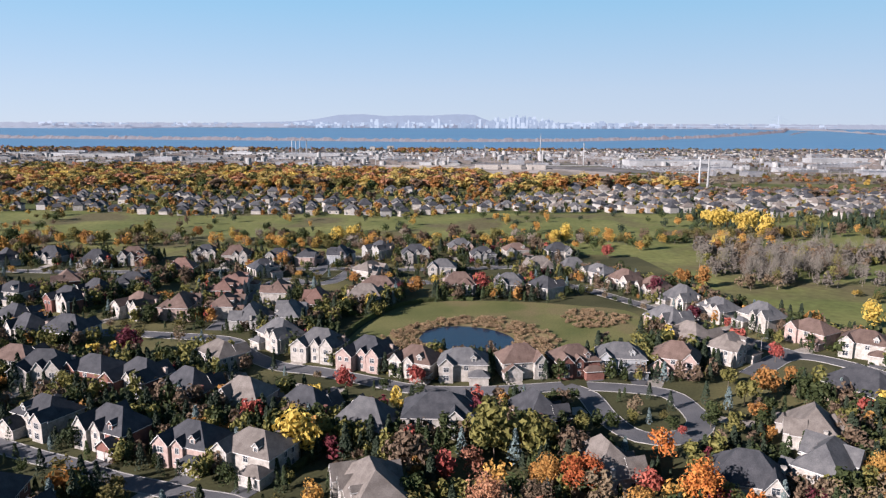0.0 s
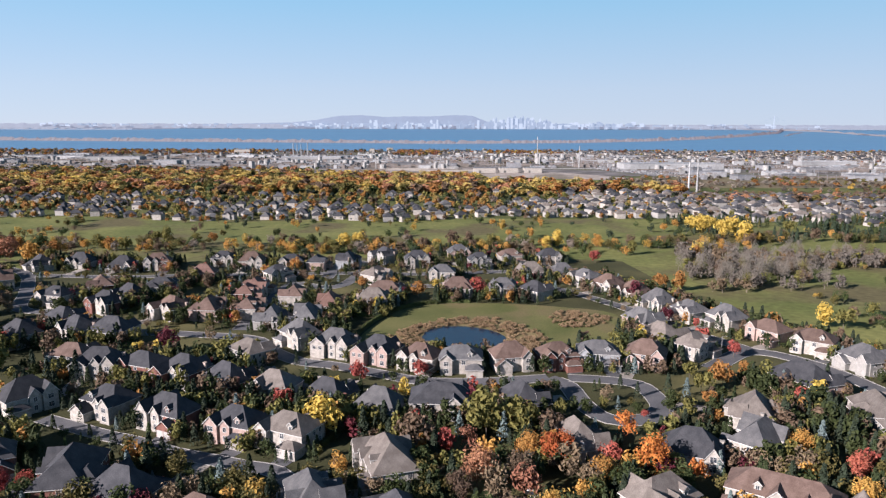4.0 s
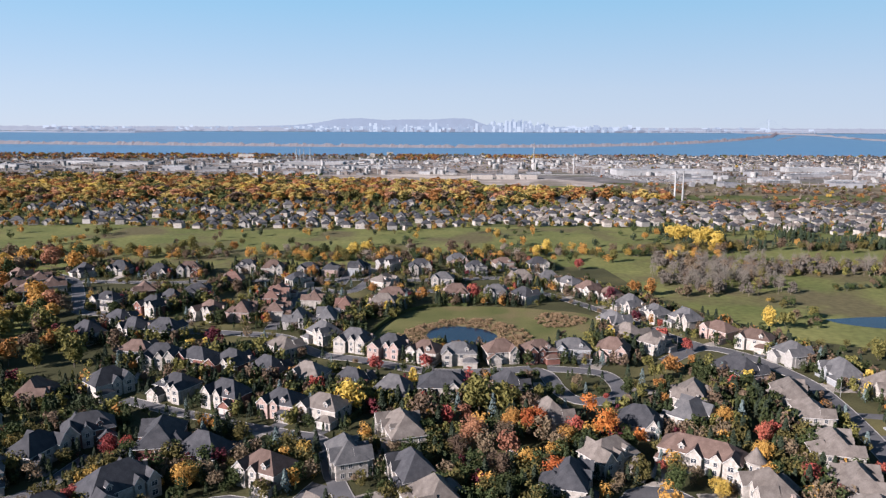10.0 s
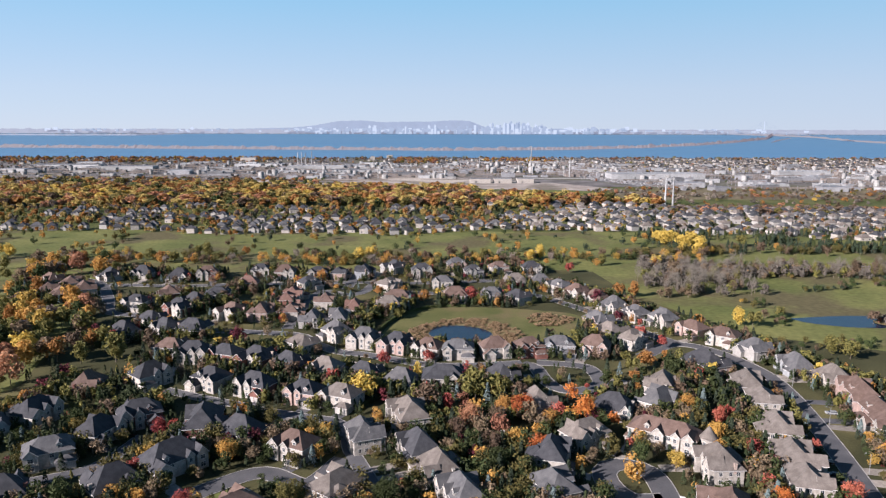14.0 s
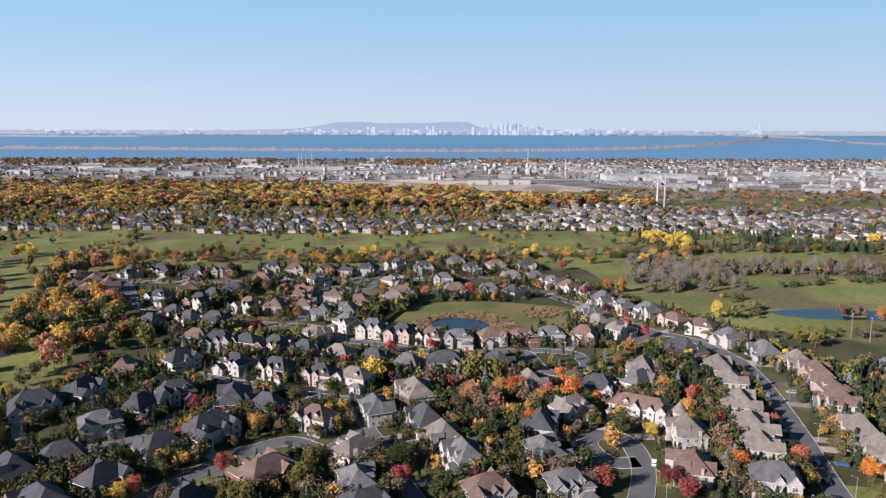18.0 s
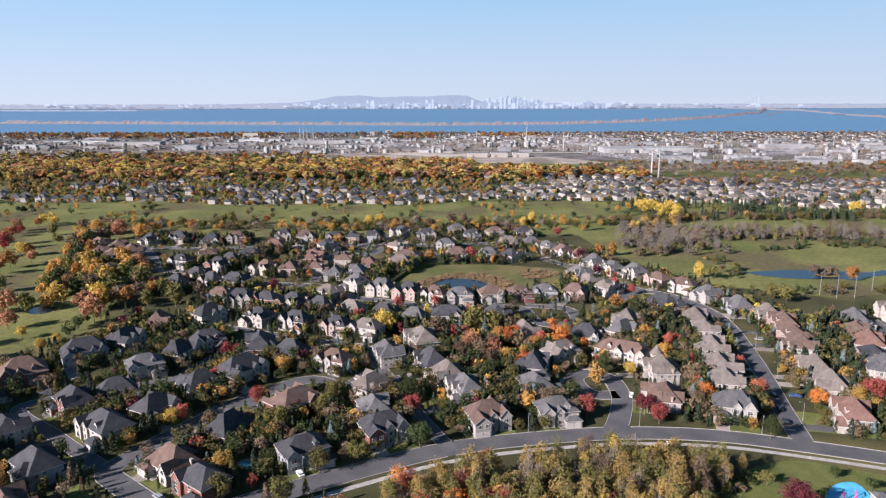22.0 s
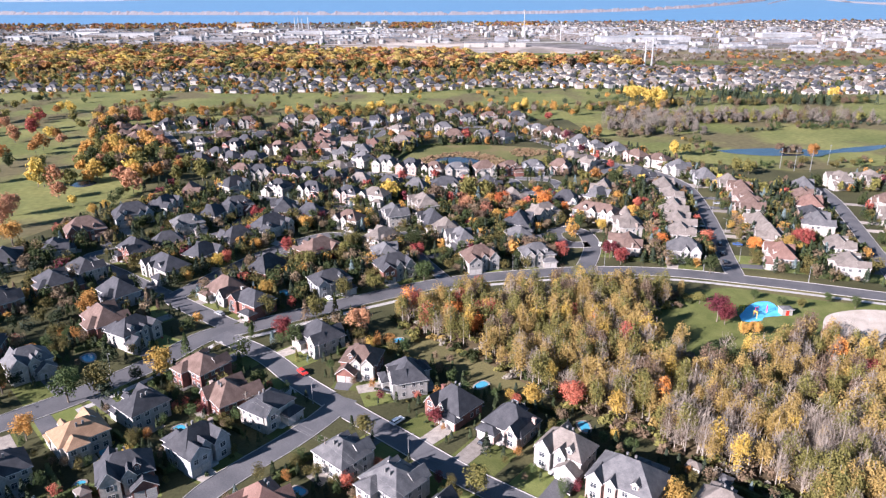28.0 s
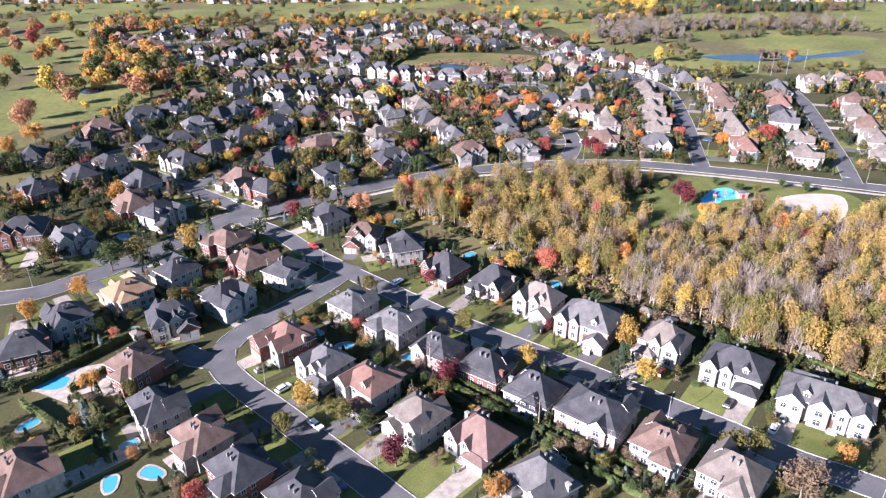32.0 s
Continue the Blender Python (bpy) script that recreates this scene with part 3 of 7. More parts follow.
# ---- houses ----
def window_mesh(w, h, far):
    """A white frame standing proud of the wall, with its glass set back in it."""
    t, a, b = 0.11, w / 2, w / 2 + 0.11
    v = [(x, y, z) for y, p, q in ((0.02, b, t), (-0.08, b, t), (-0.08, a, 0), (-0.03, a, 0)) for x, z in ((-p, -q), (p, -q), (p, h + q), (-p, h + q))]
    f = [(4 * k + i, 4 * k + (i + 1) % 4, 4 * k + 4 + (i + 1) % 4, 4 * k + 4 + i) for k in range(3) for i in range(4)]
    g = Geo().add(v, f)
    g.box(-0.035, 0.035, -0.06, -0.02, 0, h)
    if w > 1.1:
        g.box(-w / 2, w / 2, -0.055, -0.02, h * 0.62, h * 0.62 + 0.06)
    if far:
        g.f.append((12, 13, 14, 15))
        g.k.append(1)
    return g.mesh("window")


PANES, FRAMES = {}, {}


def window(house, x, y, z, turn, w, h, near):
    key = (w, h, near)
    if key not in FRAMES:
        FRAMES[key] = window_mesh(w, h, not near)
        PANES[key] = Geo().box(-w / 2, w / 2, -0.035, 0.02, 0, h).mesh("pane")
    frame_ob = put("window", FRAMES[key], [TRIM] if near else [TRIM, GLASS], house, pose(x, y, z, 0, 0, turn))
    if near:
        put("pane", PANES[key], GLASS, frame_ob)


SHAPES = {}


def shape(kind, size, small):
    """The meshes of one house design: front to -y, garage to one side, gables, a hipped main roof."""
    r = random.Random(kind * 17 + len(size) * 5 + (3 if size == "X" else 0))
    w = {"": 14.8, "L": 18.5, "X": 24.0}[size] + r.uniform(-0.8, 0.8) - 2.7 * small
    d = {"": 10.2, "L": 12.0, "X": 10.5}[size] + r.uniform(-0.6, 0.8) - 0.7 * small
    h, pitch, s = r.choice((5.6, 5.8, 6.0)), radians(r.choice((34, 37, 40, 43))), r.choice((-1, 1))
    low = kind % 6 == 4 and size == ""
    if low:
        h, pitch = 4.2, radians(45)
    parts, wins = {}, []
    x0, x1, y0, y1 = -w / 2, w / 2, -d / 2 + 1.3, d / 2 + 1.3
    parts["wall"] = Geo().box(x0, x1, y0, y1, -0.2, h)
    roof = Geo()
    ridge = roof.hip(x0, x1, y0, y1, h, pitch)
    parts["roof"] = roof
    gw, gd = 6.0, r.choice((2.2, 3.0, 3.8))
    ga, gb = (x0 - 0.3, x0 - 0.3 + gw) if s < 0 else (x1 + 0.3 - gw, x1 + 0.3)
    tall = kind % 3 == 1 and not low
    gh = h - 0.25 if tall else 3.0
    parts["garage_wall"] = Geo().box(ga, gb, y0 - gd, y0 + (0.4 if not tall else 1.5), -0.2, gh)
    groof = Geo()
    if kind % 2:
        parts["garage_wall"].prism(ga, gb, y0 - gd, y0 + 0.3, gh, radians(38))
        groof.gable(ga, gb, y0 - gd, y0 + (2.8 if tall else 0.35), gh, radians(38))
    else:
        groof.hip(ga, gb, y0 - gd, y0 + (3.5 if tall else 0.6), gh, radians(33), 0.4)
    parts["garage_roof"] = groof
    if tall:
        wins += [(ga + gw * q, y0 - gd, 3.6, 0, 1.2, 1.3) for q in (0.28, 0.72)]
    # front gables beside the garage
    fw = r.uniform(3.8, 4.8)
    c1 = -s * (w / 2 - fw / 2 - 0.3)
    gables = [(c1, fw, r.uniform(1.0, 1.8))]
    if r.random() < 0.65 or size:
        gables.append((-s * (w / 2 - fw - 0.6 - fw * 0.42), fw * 0.7, 0.8))
    if size == "X":
        gables.append((s * 1.0, 4.4, 1.6))
    wing, wroof = Geo(), Geo()
    steep = pitch + radians(9)
    for n, (cx, fw_, out) in enumerate(gables):
        wing.box(cx - fw_ / 2, cx + fw_ / 2, y0 - out, y0 + 0.3, -0.2, h + 0.1)
        wing.prism(cx - fw_ / 2, cx + fw_ / 2, y0 - out, y0 + 0.5, h + 0.1, steep)
        wroof.gable(cx - fw_ / 2, cx + fw_ / 2, y0 - out, y0 + fw_ / 2 * math.tan(steep) / math.tan(pitch) + 0.6, h + 0.1, steep, 0.35)
        ww = 1.6 if fw_ > 3.4 else 1.0
        wins += [(cx, y0 - out, 0.9, 0, ww, 1.6), (cx, y0 - out, 3.7, 0, ww, 1.4)]
    parts["front_gable"], parts["gable_roof"] = wing, wroof
    if kind % 3 == 0 or size:
        # a small gabled dormer on the front slope
        ex = s * w * 0.22
        ez = h + 0.6
        ey = y0 + 0.6 / math.tan(pitch) - 0.2
        parts["dormer"] = Geo().box(ex - 0.8, ex + 0.8, ey, ey + 2.2, h - 0.2, ez + 1.2).prism(ex - 0.8, ex + 0.8, ey, ey + 2.0, ez + 1.2, radians(45))
        droof = Geo()
        droof.gable(ex - 0.8, ex + 0.8, ey, ey + 3.0, ez + 1.2, radians(45), 0.25)
        parts["dormer_roof"] = droof
        wins.append((ex, ey, ez, 0, 0.8, 0.95))
    if kind % 4 == 1:
        # a gable towards the garden
        bx, bw = -s * w * 0.22, 4.6
        parts["rear_gable"] = Geo().box(bx - bw / 2, bx + bw / 2, y1 - 0.3, y1 + 0.9, -0.2, h).prism(bx - bw / 2, bx + bw / 2, y1 - 0.5, y1 + 0.9, h, steep)
        rg = Geo()
        rg.gable(bx - bw / 2, bx + bw / 2, -(y1 + 0.9), -(y1 - 3.2), h, steep, 0.35)
        rg.v = [(2 * bx - a, -b, c) for a, b, c in rg.v]
        parts["rear_gable_roof"] = rg
        wins += [(bx, y1 + 0.9, 0.9, 180, 1.8, 1.8), (bx, y1 + 0.9, 3.6, 180, 1.5, 1.4)]
    # a rear wing on some
    back = y1
    if kind % 4 in (0, 3):
        bw, bx = w * 0.42, s * w * 0.2
        parts["rear_wall"] = Geo().box(bx - bw / 2, bx + bw / 2, y1 - 0.3, y1 + 2.6, -0.2, h - 0.15)
        rr = Geo()
        rr.hip(bx - bw / 2, bx + bw / 2, y1 - 4, y1 + 2.6, h - 0.15, pitch - radians(4))
        parts["rear_roof"] = rr
        wins += [(bx + q * bw, y1 + 2.6, z, 180, 1.3, 1.4) for q in (-0.25, 0.25) for z in (0.9, 3.6)]
        spots = [-s * w * 0.18, -s * w * 0.38]
    else:
        spots = [-w * 0.36, -w * 0.12, w * 0.12, w * 0.36]
    for x in spots:
        wins += [(x, y1, 0.9, 180, 1.3, 1.5)] + ([(x, y1, 3.7, 180, 1.3, 1.3)] if not low else [])
    for x, turn in ((x0, -90), (x1, 90)):
        ys = (1.3 - d * 0.28, 1.3 + d * 0.05, 1.3 + d * 0.3)
        for q in ys[1:] if (x > 0) == (s > 0) else ys:
            wins += [(x, q, 0.95, turn, 1.0, 1.4)] + ([(x, q, 3.7, turn, 1.0, 1.3)] if not low else [])
    dx = s * (w / 2 - gw - 0.7) if size != "X" else -s * 2.6
    if not low:
        wins.append((dx, y0, 3.7, 0, 1.3, 1.4))
    cx = -s * (w / 2 - 0.2)
    ridge_c = h + 1.7
    ch = Geo().box(cx - 0.5, cx + 0.5, d * 0.08 + 2, d * 0.08 + 2.8, h - 1.5, ridge_c)
    ch.box(cx - 0.65, cx + 0.65, d * 0.08 + 1.9, d * 0.08 + 2.9, ridge_c, ridge_c + 0.2)
    parts["chimney"] = ch
    parts["roof_vent"] = Geo().box(-0.25, 0.25, 2.8, 3.3, ridge - 1.4, ridge - 0.15)
    porch = Geo().box(dx - 1.3, dx + 1.3, y0 - 1.9, y0, -0.1, 0.45)
    porch.box(dx - 1.0, dx + 1.0, y0 - 2.4, y0 - 1.9, -0.1, 0.22)
    parts["porch"] = porch
    doorg = Geo().box(-0.55, 0.55, -0.08, 0.02, 0, 2.1)
    doorg.box(-0.72, -0.6, -0.12, 0.02, 0, 2.3), doorg.box(0.6, 0.72, -0.12, 0.02, 0, 2.3), doorg.box(-0.72, 0.72, -0.12, 0.02, 2.3, 2.5)
    parts["front_door"] = doorg
    gd_ = Geo()
    for z in (0.0, 0.58, 1.16, 1.74):
        gd_.box(-1.25, 1.25, -0.06, 0.02, z, z + 0.55)
    parts["garage_door"] = gd_
    bays = [(ga + gw * q, y0 - gd) for q in (0.27, 0.73)]
    made = {n: g.mesh(n) for n, g in parts.items()}
    return dict(mesh=made, windows=wins, door=(dx, y0), bays=bays, front=y0 - gd, drive=((ga + gb) / 2, gw), w=w, d=d, side=s)


ROOF_WORD = {"k": "charcoal", "g": "grey", "t": "taupe", "b": "brown", "r": "red-brown", "m": "mauve", "o": "tan"}
WALL_WORD = {"w": "white stucco", "s": "beige stone", "r": "red brick", "p": "pink brick", "y": "grey siding"}
HOUSE_SPOTS, DRIVES, LAWNS, PATIOS = [], [], [], []


def house(x, y, face, reach, code, size, kind):
    key = (kind, size, y < -30)
    if key not in SHAPES:
        SHAPES[key] = shape(kind, size, y < -30)
    sh = SHAPES[key]
    roof, wall = [ROOFS[code[0]], TRIM], WALLS[code[1]]
    near = y < -60
    ob = new("house")
    ob.matrix_basis = pose(x, y, 0, 0, 0, face)
    storeys = "one-and-a-half-storey" if kind % 6 == 4 and not size else "two-storey"
    big = {"": "", "L": "large ", "X": "very large "}[size]
    tagged(ob, f"{big}{storeys} {WALL_WORD[code[1]]} house with {ROOF_WORD[code[0]]} shingle roof", "house", "detached houses")
    me = sh["mesh"]
    front = WALLS["s"] if code[1] == "r" and kind % 2 else wall
    main = put("wall", me["wall"], wall, ob)
    top = put("roof", me["roof"], roof, ob)
    put("garage_wall", me["garage_wall"], wall, ob)
    put("garage_roof", me["garage_roof"], roof, ob)
    put("front_gable", me["front_gable"], front, ob)
    put("gable_roof", me["gable_roof"], roof, ob)
    for n in ("dormer", "rear_gable"):
        if n in me:
            put(n, me[n], wall, ob)
            put(n + "_roof", me[n + "_roof"], roof, ob)
    if "rear_wall" in me:
        put("rear_wall", me["rear_wall"], wall, ob)
        put("rear_roof", me["rear_roof"], roof, ob)
    if kind % 3 == 1:
        put("chimney", me["chimney"], CHIM if kind % 2 else wall, top)
    if y < 160:
        for vx in (-sh["w"] * 0.08, sh["w"] * 0.05)[: 2 if near else 0]:
            put("roof_vent", me["roof_vent"], METAL, top, pose(vx, 0, 0))
        if y < 60:
            put("porch", me["porch"], CONCRETE, ob)
        put("front_door", me["front_door"], WOODDOOR if kind % 2 else TRIM, ob, pose(*sh["door"], 0.45), "panelled entrance door")
        for bx, by in sh["bays"]:
            put("garage_door", me["garage_door"], DOOR, ob, pose(bx, by, 0), "sectional garage door")
    cf, sf = math.cos(radians(face)), math.sin(radians(face))
    for wx, wy, wz, turn, ww, wh in sh["windows"]:
        ny = -math.cos(radians(face + turn))
        if y > -30 and ny > 0.3 or y > 150 and ny > -0.45:
            continue  # the side that is turned from every view
        if y > 230 and (ww < 1.2 or abs(turn) == 90):
            continue
        window(ob, wx, wy, wz, turn, ww, wh, near)
    HOUSE_SPOTS.append((x, y, max(sh["w"], sh["d"] + 4) / 2, face, size))
    # the driveway from the garage to the street
    dx, dw = sh["drive"]
    pts = []
    wide = dw / 2 - 0.3
    for px, py in ((dx - wide, sh["front"]), (dx + wide, sh["front"]), (dx + wide * 0.85, -reach), (dx - wide * 0.85, -reach)):
        pts.append((x + px * cf - py * sf, y + px * sf + py * cf))
    if y < -20:
        PATIOS.append([(x + px * cf - py * sf, y + px * sf + py * cf) for px, py in ((-1.5 - kind % 3, sh["d"] / 2 + 1), (4.5, sh["d"] / 2 + 1), (4.5, sh["d"] / 2 + 5), (-1.5 - kind % 3, sh["d"] / 2 + 5))])
    if y < 70 and reach > sh["d"] / 2:
        edge = sh["w"] / 2 + 0.8
        LAWNS.append([(x + px * cf - py * sf, y + px * sf + py * cf) for px, py in ((-edge, -sh["d"] / 2), (edge, -sh["d"] / 2), (edge, -reach + 0.3), (-edge, -reach + 0.3))])
    if reach + sh["front"] > 0.6:
        DRIVES.append((pts, kind))
    return ob


for n, row in enumerate([  # along street_a
    (-83.2, -49.0, 142, 16.3, "br", ""),
    (-50.1, -30.0, -49, 12.8, "ks", ""),
    (-4.5, -72.1, -43, 14.8, "kr", ""),
    (11.4, -82.3, -39, 18.2, "kp", ""),
    (24.3, -96.1, -39, 15.4, "tw", ""),
    (37.2, -108.7, -37, 13.1, "gp", "L"),
    (56.2, -120.3, -40, 16.0, "ts", ""),
    (71.8, -132.5, -39, 16.4, "kw", "L"),
    (88.4, -147.8, -34, 15.4, "gw", "X"),
    (-70.2, -67.0, 131, 18.7, "br", ""),
    (-32.8, -95.3, 137, 13.5, "gs", ""),
    (-18.9, -106.6, 137, 12.2, "gw", ""),
    (-6.5, -119.9, 141, 14.4, "kp", ""),
    (6.3, -127.6, 143, 12.6, "kr", ""),
    (18.1, -137.9, 141, 13.6, "ky", ""),
    (31.7, -148.0, 140, 13.0, "kp", "L"),
    (44.5, -159.4, 141, 13.6, "bw", ""),
    (56.9, -169.5, 138, 13.4, "ts", ""),
]):
    house(*row, (n * 5 + 0) % 11)
for n, row in enumerate([  # along street_ab
    (-33.3, -47.2, -12, 11.7, "br", ""),
    (-19.3, -57.3, -73, 14.0, "kw", ""),
    (-57.0, -73.8, 55, 7.8, "ks", ""),
    (-72.0, -91.4, 53, 8.6, "ky", ""),
]):
    house(*row, (n * 5 + 3) % 11)
for n, row in enumerate([  # along boulevard
    (-95.6, -71.4, -129, 21.3, "kw", ""),
    (-107.2, -85.1, -137, 22.0, "os", ""),
    (-119.8, -99.7, -140, 22.0, "kw", ""),
    (-125.4, -113.6, -156, 22.0, "kr", ""),
    (-163.3, -38.9, 13, 22.0, "kr", "L"),
    (-141.2, -46.7, 43, 19.0, "gs", ""),
    (-116.1, -23.3, 59, 14.2, "ks", ""),
    (105.7, 50.8, -17, 13.0, "gw", ""),
    (-80.7, -0.1, -39, 8.4, "kr", ""),
    (-26.2, 34.3, 27, 11.0, "kr", ""),
    (11.4, 44.2, 16, 7.8, "bw", ""),
    (37.7, 48.5, 8, 7.8, "gs", ""),
    (-52.1, 18.9, 30, 9.6, "ky", ""),
]):
    house(*row, (n * 5 + 6) % 11)
for n, row in enumerate([  # along court_b
    (-87.0, -102.7, 26, 7.8, "kr", ""),
    (-89.2, -124.2, 146, 9.2, "br", ""),
]):
    house(*row, (n * 5 + 9) % 11)
for n, row in enumerate([  # along street_b
    (-51.1, -115.5, -50, 12.4, "rr", ""),
    (-38.7, -126.8, -43, 13.3, "gs", ""),
    (-26.3, -136.3, -45, 15.2, "rw", ""),
    (-13.3, -149.6, -44, 14.7, "tw", ""),
    (1.3, -156.6, -45, 20.1, "mw", ""),
    (13.4, -170.4, -56, 19.0, "gs", ""),
    (-76.7, -143.2, 130, 17.0, "ks", ""),
    (-62.6, -153.3, 137, 14.5, "bs", ""),
    (-51.1, -164.7, 135, 14.5, "kr", ""),
    (-36.4, -173.1, 136, 10.3, "ks", ""),
    (-98.9, -164.4, 131, 22.0, "bs", ""),
]):
    house(*row, (n * 5 + 12) % 11)
for n, row in enumerate([  # along street_m
    (-202.6, 50.1, 113, 22.0, "ks", ""),
    (-178.6, 4.3, 138, 22.0, "kr", ""),
    (-166.8, 22.5, 138, 22.0, "kr", ""),
    (-135.0, 11.1, 140, 11.5, "ky", ""),
    (-160.7, 37.4, 138, 8.0, "ks", ""),
    (-159.0, 130.3, 73, 22.0, "ks", ""),
    (-171.8, 114.5, 33, 22.0, "ky", "L"),
    (-184.6, 87.3, 33, 22.0, "br", "L"),
    (-136.4, 96.7, 28, 7.8, "gs", ""),
    (-126.8, 113.8, 73, 9.0, "ks", ""),
    (-138.1, 71.6, -152, 7.8, "kr", ""),
    (-106.8, 78.8, -135, 16.7, "ks", ""),
    (-118.3, 127.7, 29, 7.8, "kr", ""),
    (-93.1, 121.5, -81, 17.2, "kr", "L"),
    (-149.4, 58.3, -42, 9.1, "kr", ""),
    (-127.5, 37.6, -40, 7.8, "ks", "L"),
]):
    house(*row, (n * 5 + 15) % 11)
for n, row in enumerate([  # along street_d
    (-129.8, -14.7, 134, 22.0, "br", ""),
    (-91.9, 91.4, 49, 15.5, "ks", "L"),
    (-54.0, 101.8, -27, 9.9, "bs", ""),
    (-36.0, 74.5, -128, 7.8, "ts", ""),
    (-114.4, 52.8, 61, 11.7, "kr", ""),
    (-83.7, 38.9, -119, 13.5, "kr", ""),
    (-94.3, 12.5, -39, 9.6, "bs", ""),
    (-64.0, 59.3, -131, 18.3, "br", "L"),
]):
    house(*row, (n * 5 + 18) % 11)
for n, row in enumerate([  # along street_e
    (-154.9, 162.9, 93, 22.0, "br", ""),
    (-75.7, 117.1, 160, 20.7, "ks", ""),
    (-82.3, 158.6, -26, 8.6, "kr", ""),
    (-104.2, 167.4, -26, 7.8, "ks", ""),
    (-131.4, 171.5, 50, 7.8, "ks", ""),
    (-108.0, 201.3, -22, 22.0, "kr", ""),
    (-123.4, 201.6, 0, 22.0, "ks", ""),
    (-90.9, 194.8, -26, 22.0, "kr", ""),
    (-59.9, 151.2, -20, 10.7, "kp", ""),
    (-43.9, 147.0, -25, 12.7, "ts", ""),
    (-15.6, 128.1, -72, 21.4, "ts", "L"),
    (-11.1, 102.7, -68, 17.4, "ks", ""),
    (-4.0, 86.7, -70, 18.1, "ts", ""),
    (3.0, 68.4, -70, 18.5, "gs", ""),
    (-30.2, 51.6, 110, 12.5, "gs", ""),
]):
    house(*row, (n * 5 + 21) % 11)
for n, row in enumerate([  # along street_j
    (-138.0, 213.6, 172, 22.0, "bs", ""),
    (-137.7, 245.2, 168, 7.8, "ks", ""),
    (-127.4, 279.6, -34, 20.0, "bs", ""),
    (-168.3, 264.3, 150, 7.8, "ks", ""),
    (-194.3, 303.0, -18, 8.6, "ks", ""),
    (-184.0, 327.1, -63, 22.0, "br", ""),
    (-159.9, 308.3, -30, 22.0, "ks", ""),
    (-251.0, 388.6, -40, 7.8, "ks", ""),
    (-281.8, 367.3, 140, 20.9, "bs", ""),
    (-252.9, 326.8, 120, 21.9, "br", ""),
    (-59.5, 238.0, -44, 7.8, "gs", ""),
    (-72.5, 218.6, 136, 7.8, "ts", ""),
    (-42.3, 225.7, -19, 7.8, "gs", ""),
    (-24.8, 218.0, -26, 7.8, "kp", ""),
    (-8.8, 210.4, -25, 7.8, "bs", ""),
    (6.5, 208.1, -2, 7.8, "gs", ""),
    (25.5, 210.9, 11, 8.9, "bs", ""),
    (-73.2, 190.9, 147, 22.0, "kr", ""),
]):
    house(*row, (n * 5 + 24) % 11)
for n, row in enumerate([  # along street_j
    (-55.0, 182.3, 161, 22.0, "ts", ""),
    (-36.4, 176.2, 155, 22.0, "kr", ""),
    (-19.2, 168.2, 158, 22.0, "gs", ""),
    (-0.7, 171.2, 178, 21.9, "ks", "L"),
    (-263.0, 358.6, 120, 14.6, "bs", ""),
    (-172.9, 239.7, 146, 22.0, "ks", ""),
    (-269.5, 341.6, 120, 22.0, "br", ""),
    (-243.8, 339.3, 120, 7.8, "bs", ""),
    (-153.0, 247.0, 146, 14.0, "ks", ""),
]):
    house(*row, (n * 5 + 27) % 11)
for n, row in enumerate([  # along street_k
    (-108.1, 279.3, 88, 15.5, "bp", ""),
    (-77.9, 393.9, 86, 7.8, "kp", ""),
    (-61.5, 398.5, -94, 0.8, "ky", ""),
    (-38.8, 415.2, -49, 9.9, "kw", ""),
    (-95.0, 359.0, 36, 11.2, "ks", ""),
    (-98.5, 325.8, 88, 7.8, "rs", ""),
    (-76.3, 306.8, -92, 7.8, "bs", ""),
    (-56.5, 293.0, -92, 22.0, "rs", ""),
    (-77.9, 266.3, -92, 7.8, "gw", ""),
    (-62.5, 266.5, -92, 22.0, "gs", ""),
    (-99.2, 310.4, 88, 7.8, "rr", ""),
]):
    house(*row, (n * 5 + 30) % 11)
for n, row in enumerate([  # along street_p
    (-150.1, 326.5, -171, 22.0, "ks", ""),
    (-138.7, 359.8, -177, 11.0, "rr", ""),
    (-229.6, 396.8, -4, 22.0, "ks", ""),
    (-197.6, 385.7, -4, 13.4, "ks", ""),
    (-178.2, 390.5, 9, 16.8, "br", ""),
    (-140.9, 403.2, 3, 22.0, "ks", ""),
    (-120.4, 394.7, 3, 15.5, "bs", ""),
    (-95.3, 394.2, 5, 13.3, "ks", ""),
    (-16.2, 400.8, 8, 18.4, "ks", ""),
    (10.9, 425.9, 8, 22.0, "gp", ""),
    (23.6, 400.0, 8, 12.4, "kw", ""),
    (44.6, 413.6, 10, 22.0, "bs", ""),
    (70.0, 413.1, 10, 17.9, "ks", ""),
    (70.2, 368.0, -170, 19.1, "gs", ""),
]):
    house(*row, (n * 5 + 33) % 11)
